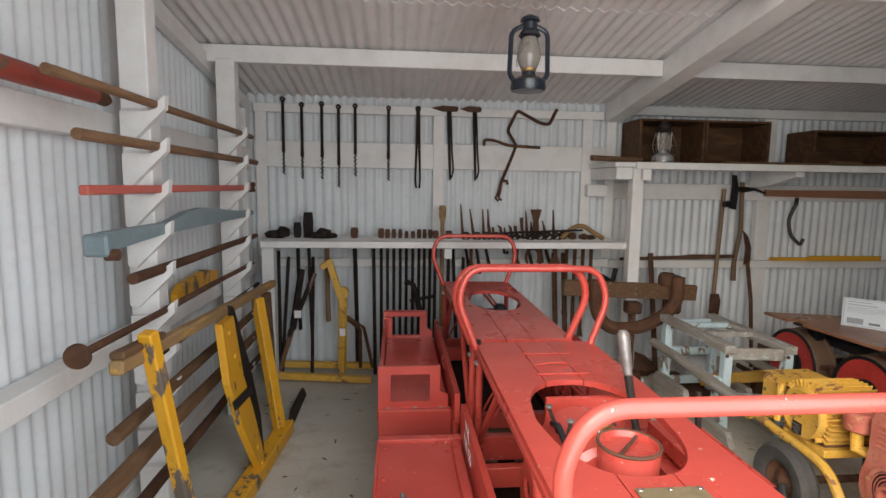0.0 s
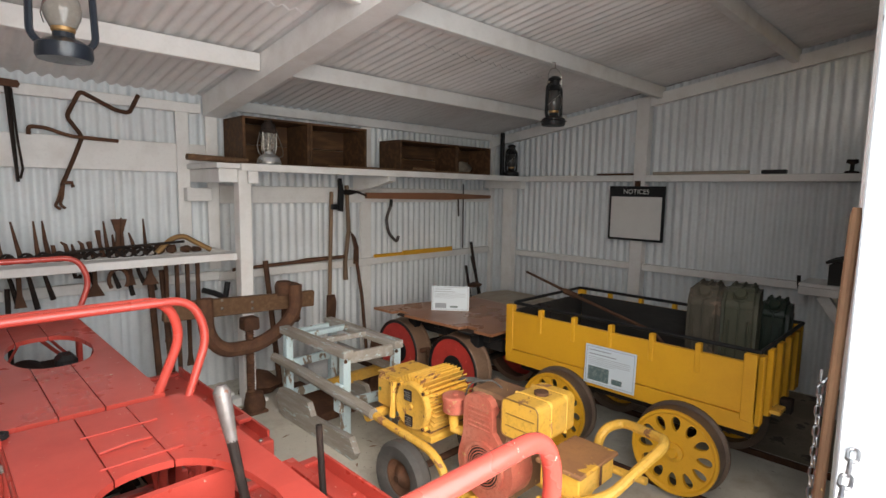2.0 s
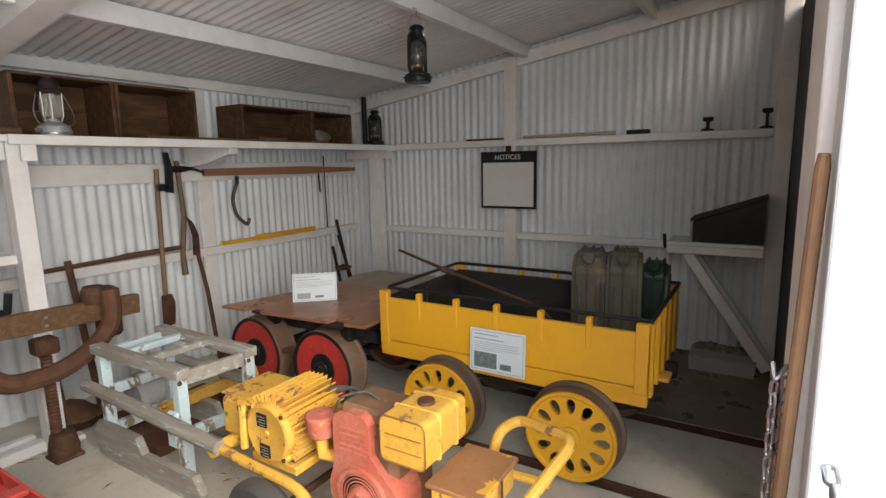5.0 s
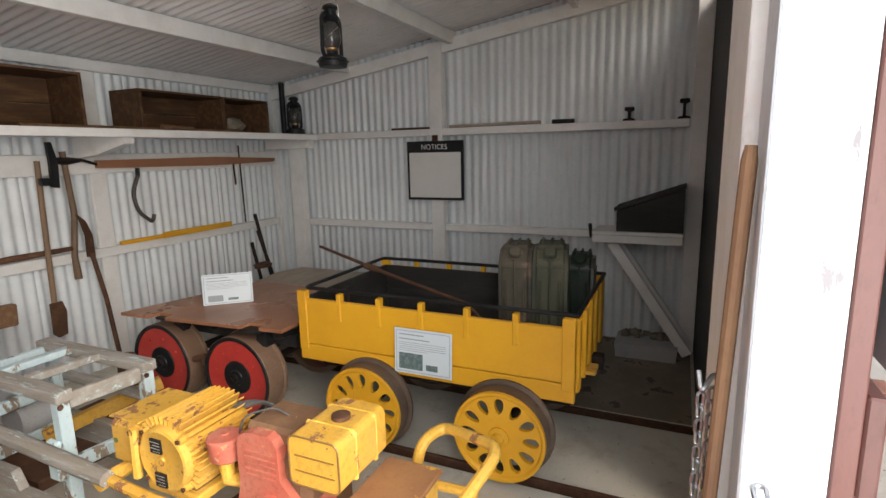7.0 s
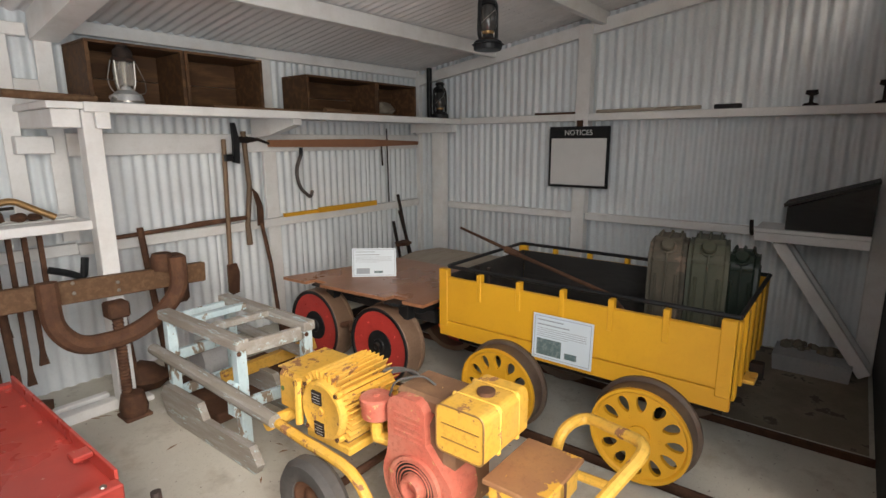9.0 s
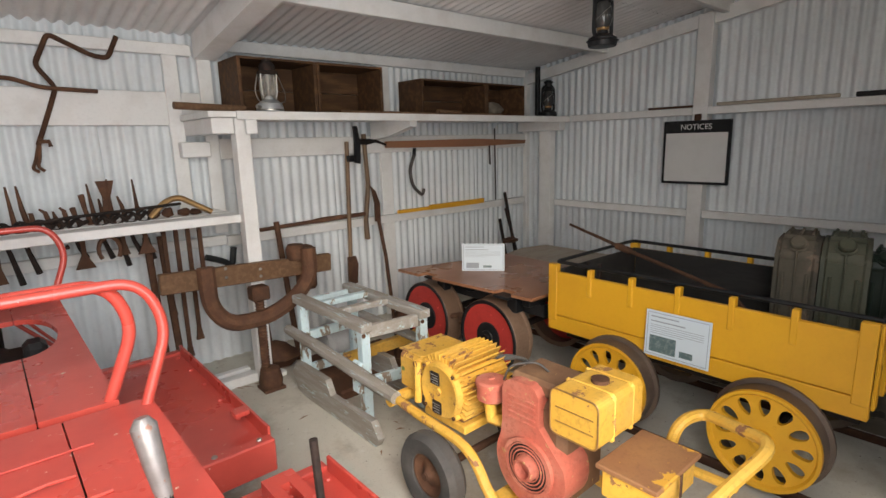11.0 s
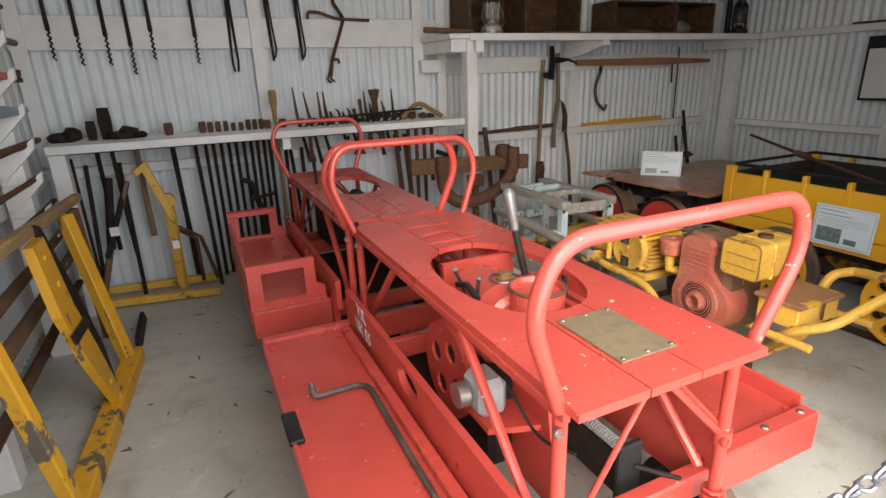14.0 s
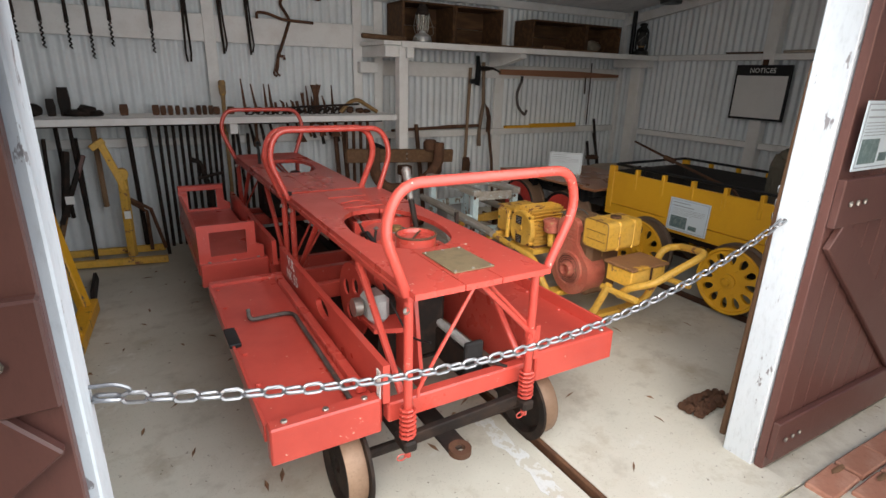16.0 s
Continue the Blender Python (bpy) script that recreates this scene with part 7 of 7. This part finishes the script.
# ---- doors ----
def plank_door(name, x0, x1, label, y=0.305, z0=0.0, z1=2.7, swap=False):
    t = thing(name, ((x0 + x1) / 2, y, z0), label, "door", kind="structure")
    n = max(2, round((x1 - x0) / 0.11))
    w = (x1 - x0) / n
    for k in range(n):
        part("board", box(x0 + w * k + 0.001, x0 + w * (k + 1) - 0.001, y + 0.012, y + 0.045, z0, z1, 0.003), BROWN_PAINT, t)
    for z in (0.06, 1.02, 2.1):
        part("ledge", box(x0 + 0.0, x1, y - 0.016, y + 0.011, z0 + z, z0 + z + 0.17, 0.004), BROWN_PAINT, t)
        for k in range(3):
            part("bolt", bolt(x0 + 0.06 + 0.05 * k if not swap else x1 - 0.06 - 0.05 * k, y - 0.024, z0 + z + 0.085, "y", 0.011, 0.006), STEEL, t)
    a, b = ((x0 + 0.05, x1 - 0.08) if not swap else (x1 - 0.05, x0 + 0.08))
    part("brace", beam((b, y - 0.003, z0 + 0.24), (a, y - 0.003, z0 + 1.0), 0.024, 0.14), BROWN_PAINT, t)
    part("brace", beam((b, y - 0.003, z0 + 1.2), (a, y - 0.003, z0 + 2.08), 0.024, 0.14), BROWN_PAINT, t)
    return t


plank_door("door_1", 1.712, 2.8, "maroon-brown ledged and braced timber door, folded back")
plank_door("door_2", 3.0, 5.2, "maroon-brown ledged and braced timber door, closed", y=0.32, z1=2.58)
plank_door("door_3", -1.6, -0.455, "maroon-brown ledged and braced timber door beside the opening", swap=True)
# added sheet: unlit door backs coloured near-black, daylight blocked at the corner
solo("door_lining", box(3.0, 5.19, 0.4, 0.437, 0.0, 2.56, 0.002), BLACK_WOOD_AND_SHADE, "near-black sheet shading the unlit inner face of the closed doors", "door", "structure")
info_card("info_sign", pose(1.85, 0.283, 1.22, 0, 0, 0), 0.29, 0.225, "white information card with photographs on the brown door")
solo("leaning_crowbar", tube([(1.79, 0.535, 0.0), (1.77, 0.512, 0.9), (1.753, 0.493, 1.54), (1.752, 0.492, 1.565)], [0.0125, 0.0125, 0.0125, 0.009], 10), BAR_RUST, "rusty crowbar leaning against the white door post", "crowbar", smooth=True)


def chain(name, a, b, sag, link, r, label):
    a, b = Vector(a), Vector(b)
    n = max(3, round((b - a).length / (link * 1.45)))
    t = thing(name, (a + b) / 2, label, "chain")
    shared = []
    for k in range(2):
        w, h = link * 0.37, link * 0.74
        pts = [(math.cos(q) * w + 0, 0, math.sin(q) * w + (h - w if math.sin(q) > 0 else -(h - w))) for q in [j * math.pi / 6 + 0.01 for j in range(12)]]
        shared.append(finish(tube(pts, r, 6, closed=True), "link", GALV, True))
    pos = [a.lerp(b, i / n) - Vector((0, 0, sag * 4 * (i / n) * (1 - i / n))) for i in range(n + 1)]
    for i in range(n):
        d = pos[i + 1] - pos[i]
        rot = d.to_track_quat("Z", "Y").to_matrix().to_4x4() @ Matrix.Rotation(radians(90 * (i % 2)), 4, "Z")
        o = new("link", shared[0])
        o.parent = t
        o.matrix_basis = ORIGIN[t] @ Matrix.Translation((pos[i] + pos[i + 1]) / 2) @ rot
    return t


ch = chain("barrier_chain", (-0.435, 0.445, 0.938), (1.7, 0.445, 1.02), 0.19, 0.028, 0.0043, "galvanised steel barrier chain across the doorway")
part("hook", tube(rounded([(-0.44, 0.445, 0.96), (-0.4, 0.445, 0.955), (-0.375, 0.445, 0.935), (-0.4, 0.445, 0.925), (-0.44, 0.445, 0.93)], 0.015), 0.004, 6), GALV, ch, smooth=True)
hc = chain("hanging_chain", (1.808, 0.517, 1.13), (1.812, 0.52, 0.12), 0.0, 0.0185, 0.0034, "galvanised chain hanging from a hook on the post")
chain("hanging_chain", (1.803, 0.535, 1.12), (1.806, 0.537, 0.2), 0.0, 0.0185, 0.0034, "galvanised chain hanging from a hook on the post")
part("hook", tube(rounded([(1.84, 0.498, 1.14), (1.825, 0.515, 1.15), (1.8, 0.535, 1.12), (1.83, 0.54, 1.15)], 0.015), 0.005, 6), GALV, hc, smooth=True)

# ---- outside ----
solo("apron", box(-3.5, 5.6, -1.6, 0.195, -0.09, -0.012, 0.004), CONCRETE, "concrete apron before the shed", "apron", "structure")
solo("apron_step", box(1.745, 5.6, 0.2, 0.325, -0.09, -0.014, 0.004), CONCRETE, "concrete strip under the closed doors", "apron", "structure")
pav = thing("paving", (3.0, -0.05, 0), "old red brick paving outside the doors", "paving", kind="structure")
bmesh_brick = finish(box(-0.112, 0.112, -0.052, 0.052, -0.03, 0.012, 0.006), "brick", BRICK)
rng = random.Random(8)
for i, j in [(i, j) for i in range(4) for j in range(4)] + [(i, j) for i in (11, 12) for j in range(14)]:
    o = new("brick", bmesh_brick)
    o.parent = pav
    o.matrix_basis = ORIGIN[pav] @ pose(1.9 + i * 0.235 + (0.117 if j % 2 else 0), 0.14 - j * 0.114, rng.uniform(-0.006, 0.004), 0, 0, rng.uniform(-2, 2))
for i, (x, y) in enumerate(((1.98, 0.16), (2.1, 0.05), (1.86, -0.05), (2.3, 0.1))):
    lump("dry_leaf_scrap", x, y, 0.008, 0.05, 0.012, 0.004, DRY_LEAF, "dry fallen leaf on the brick paving", 100 + i)


def leaf_scraps():
    bm = bmesh.new()
    rng = random.Random(3)
    for k in range(110):
        x, y = rng.uniform(-1.0, 2.9), rng.uniform(0.5, 4.2)
        a, l, w = rng.uniform(0, 6.28), rng.uniform(0.015, 0.045), rng.uniform(0.004, 0.01)
        c, s = math.cos(a), math.sin(a)
        q = [(-l, 0, 0.001), (0, -w, 0.005), (l, 0, 0.001), (0, w, 0.004)]
        bm.faces.new([bm.verts.new((x + c * p - s * r, y + s * p + c * r, z)) for p, r, z in q])
    return bm


solo("leaf_litter", leaf_scraps(), DRY_LEAF, "dry leaf scraps scattered over the concrete floor", "leaf litter", "stuff")
rl = bmesh.new()
rng = random.Random(17)
for k in range(110):
    p = Vector((1.9 + rng.uniform(-0.13, 0.13), 0.7 + rng.uniform(-0.05, 0.05), rng.uniform(0.008, 0.04)))
    r = bmesh.ops.create_icosphere(rl, subdivisions=1, radius=rng.uniform(0.014, 0.024))
    bmesh.ops.translate(rl, vec=p, verts=r["verts"])
solo("rusty_chain_heap", rl, RUST, "small heap of rusty chain on the floor by the post", "chain", "stuff")


def tree(x, y, h, spread, seed):
    rng = random.Random(seed)
    t = thing("tree", (x, y, -0.1), "tall green leafy tree beyond the path", "tree", "trees")
    part("trunk", tube([(x, y, -0.1), (x + 0.2, y + 0.1, h * 0.3), (x + 0.1, y - 0.2, h * 0.6), (x, y, h * 0.9)], [0.35, 0.25, 0.15, 0.05], 8), BARK, t, smooth=True)
    for k in range(6):
        a = k * 1.1
        part("limb", tube([(x + 0.1, y, h * (0.25 + 0.08 * k)), (x + math.cos(a) * spread * 0.4, y + math.sin(a) * spread * 0.4, h * (0.35 + 0.09 * k)), (x + math.cos(a) * spread * 0.8, y + math.sin(a) * spread * 0.8, h * (0.38 + 0.1 * k))], [0.12, 0.07, 0.03], 6), BARK, t, smooth=True)
    bm = bmesh.new()
    clumps = [(Vector((rng.gauss(0, spread * 0.45), rng.gauss(0, spread * 0.45), h * rng.uniform(0.12, 1.0))), rng.uniform(0.5, 1.3)) for _ in range(95)]
    for c, r in clumps:
        for _ in range(70):
            d = Vector((rng.gauss(0, 1), rng.gauss(0, 1), rng.gauss(0, 0.7))) * r * 0.6
            p = Vector((x, y, 0)) + c + d
            if p.z < 0.2:
                continue
            u = Vector((rng.uniform(-1, 1), rng.uniform(-1, 1), rng.uniform(-1, 0.4))).normalized() * rng.uniform(0.14, 0.34)
            w = u.cross(Vector((rng.uniform(-1, 1), rng.uniform(-1, 1), rng.uniform(-1, 1)))).normalized() * rng.uniform(0.06, 0.11)
            bm.faces.new([bm.verts.new(q) for q in (p - u, p + w, p + u, p - w)])
    part("crown", bm, LEAF, t)


for k, (x, y, h, s) in enumerate(((30, -0.5, 13, 3.2), (34, -4.5, 15, 4.0), (27, 3.0, 12, 3.0), (40, -9.0, 16, 4.5), (38, 1.5, 16, 4.0), (33, -11, 14, 4), (45, -3.5, 18, 5.0), (44, -6.5, 17, 5.0))):
    tree(x, y, h, s, k)
for k, x in enumerate((15.0, 17.4, 20.2, 23.5, 27.0)):
    solo("bollard", box(x - 0.07, x + 0.07, -1.62 + 0.03 * k, -1.48 + 0.03 * k, -0.1, 0.72, 0.015), WHITE, "white-painted timber post beside the path", "post", group="white posts by the path")
solo("path_edge", box(6, 40, -1.75, -1.35, -0.1, -0.06, 0), PALE_WOOD, "pale gravel edge of the path", "path edge", "structure")
grass = bmesh.new()
rng = random.Random(21)
for k in range(1500):
    x, y = rng.uniform(12, 32), -1.75 + rng.gauss(0, 0.12)
    h = rng.uniform(0.05, 0.2)
    a = rng.uniform(0, 3.14)
    dx, dy = 0.03 * math.cos(a), 0.03 * math.sin(a)
    grass.faces.new([grass.verts.new(q) for q in ((x - dx, y - dy, -0.1), (x + dx, y + dy, -0.1), (x + rng.uniform(-0.05, 0.05), y, h - 0.1))])
solo("grass", grass, LEAF, "tufts of grass along the path", "grass", "stuff")
bush = bmesh.new()
rng = random.Random(31)
for k in range(2200):
    p = Vector((24 + rng.gauss(0, 0.5), -0.1 + rng.gauss(0, 0.5), abs(rng.gauss(0.4, 0.5))))
    u = Vector((rng.uniform(-1, 1), rng.uniform(-1, 1), rng.uniform(0, 1))).normalized() * 0.12
    w = u.cross(Vector((1, 0.3, 0.2))).normalized() * 0.03
    bush.faces.new([bush.verts.new(q) for q in (p - u, p + w, p + u, p - w)])
solo("shrub", bush, BUSH_RED, "low shrub with red leaves beside the path", "shrub")
sb = thing("site_sign", (31, -3.2, -0.1), "plain white board beyond the white posts", "sign")
part("panel", box(30.98, 31.02, -4.4, -2.4, 0.3, 1.35, 0.01), PAPER_WHITE, sb)
for y in (-4.2, -2.6):
    part("leg", box(31.03, 31.08, y - 0.04, y + 0.04, -0.1, 1.3, 0.01), NAVY, sb)
fn = thing("gate_frame", (26, -1.6, -0.1), "dark blue tubular gate frame beside the path", "gate")
for y in (-1.2, -2.6):
    part("post", tube([(26, y, -0.1), (26, y, 2.6)], 0.06, 10), NAVY, fn, smooth=True)
for z in (0.6, 1.8, 2.5):
    part("rail", tube([(26, -1.2, z), (26, -6.0, z)], 0.025, 8), NAVY, fn, smooth=True)


# old whitewash dribbled on the concrete beside one rail
rng = random.Random(21)
near = [(0.86 + rng.uniform(-0.012, 0.012) - 0.02 * (k % 3 == 0), 0.5 + 0.05 * k) for k in range(14)]
far = [(0.925 + rng.uniform(-0.012, 0.012), 0.5 + 0.05 * k) for k in range(14)]
solo("paint_streak", slab(near + far[::-1], "z", 0.0005, 0.002), STREAK, "worn whitewash streak on the concrete beside the rail", "paint streak", "structure")
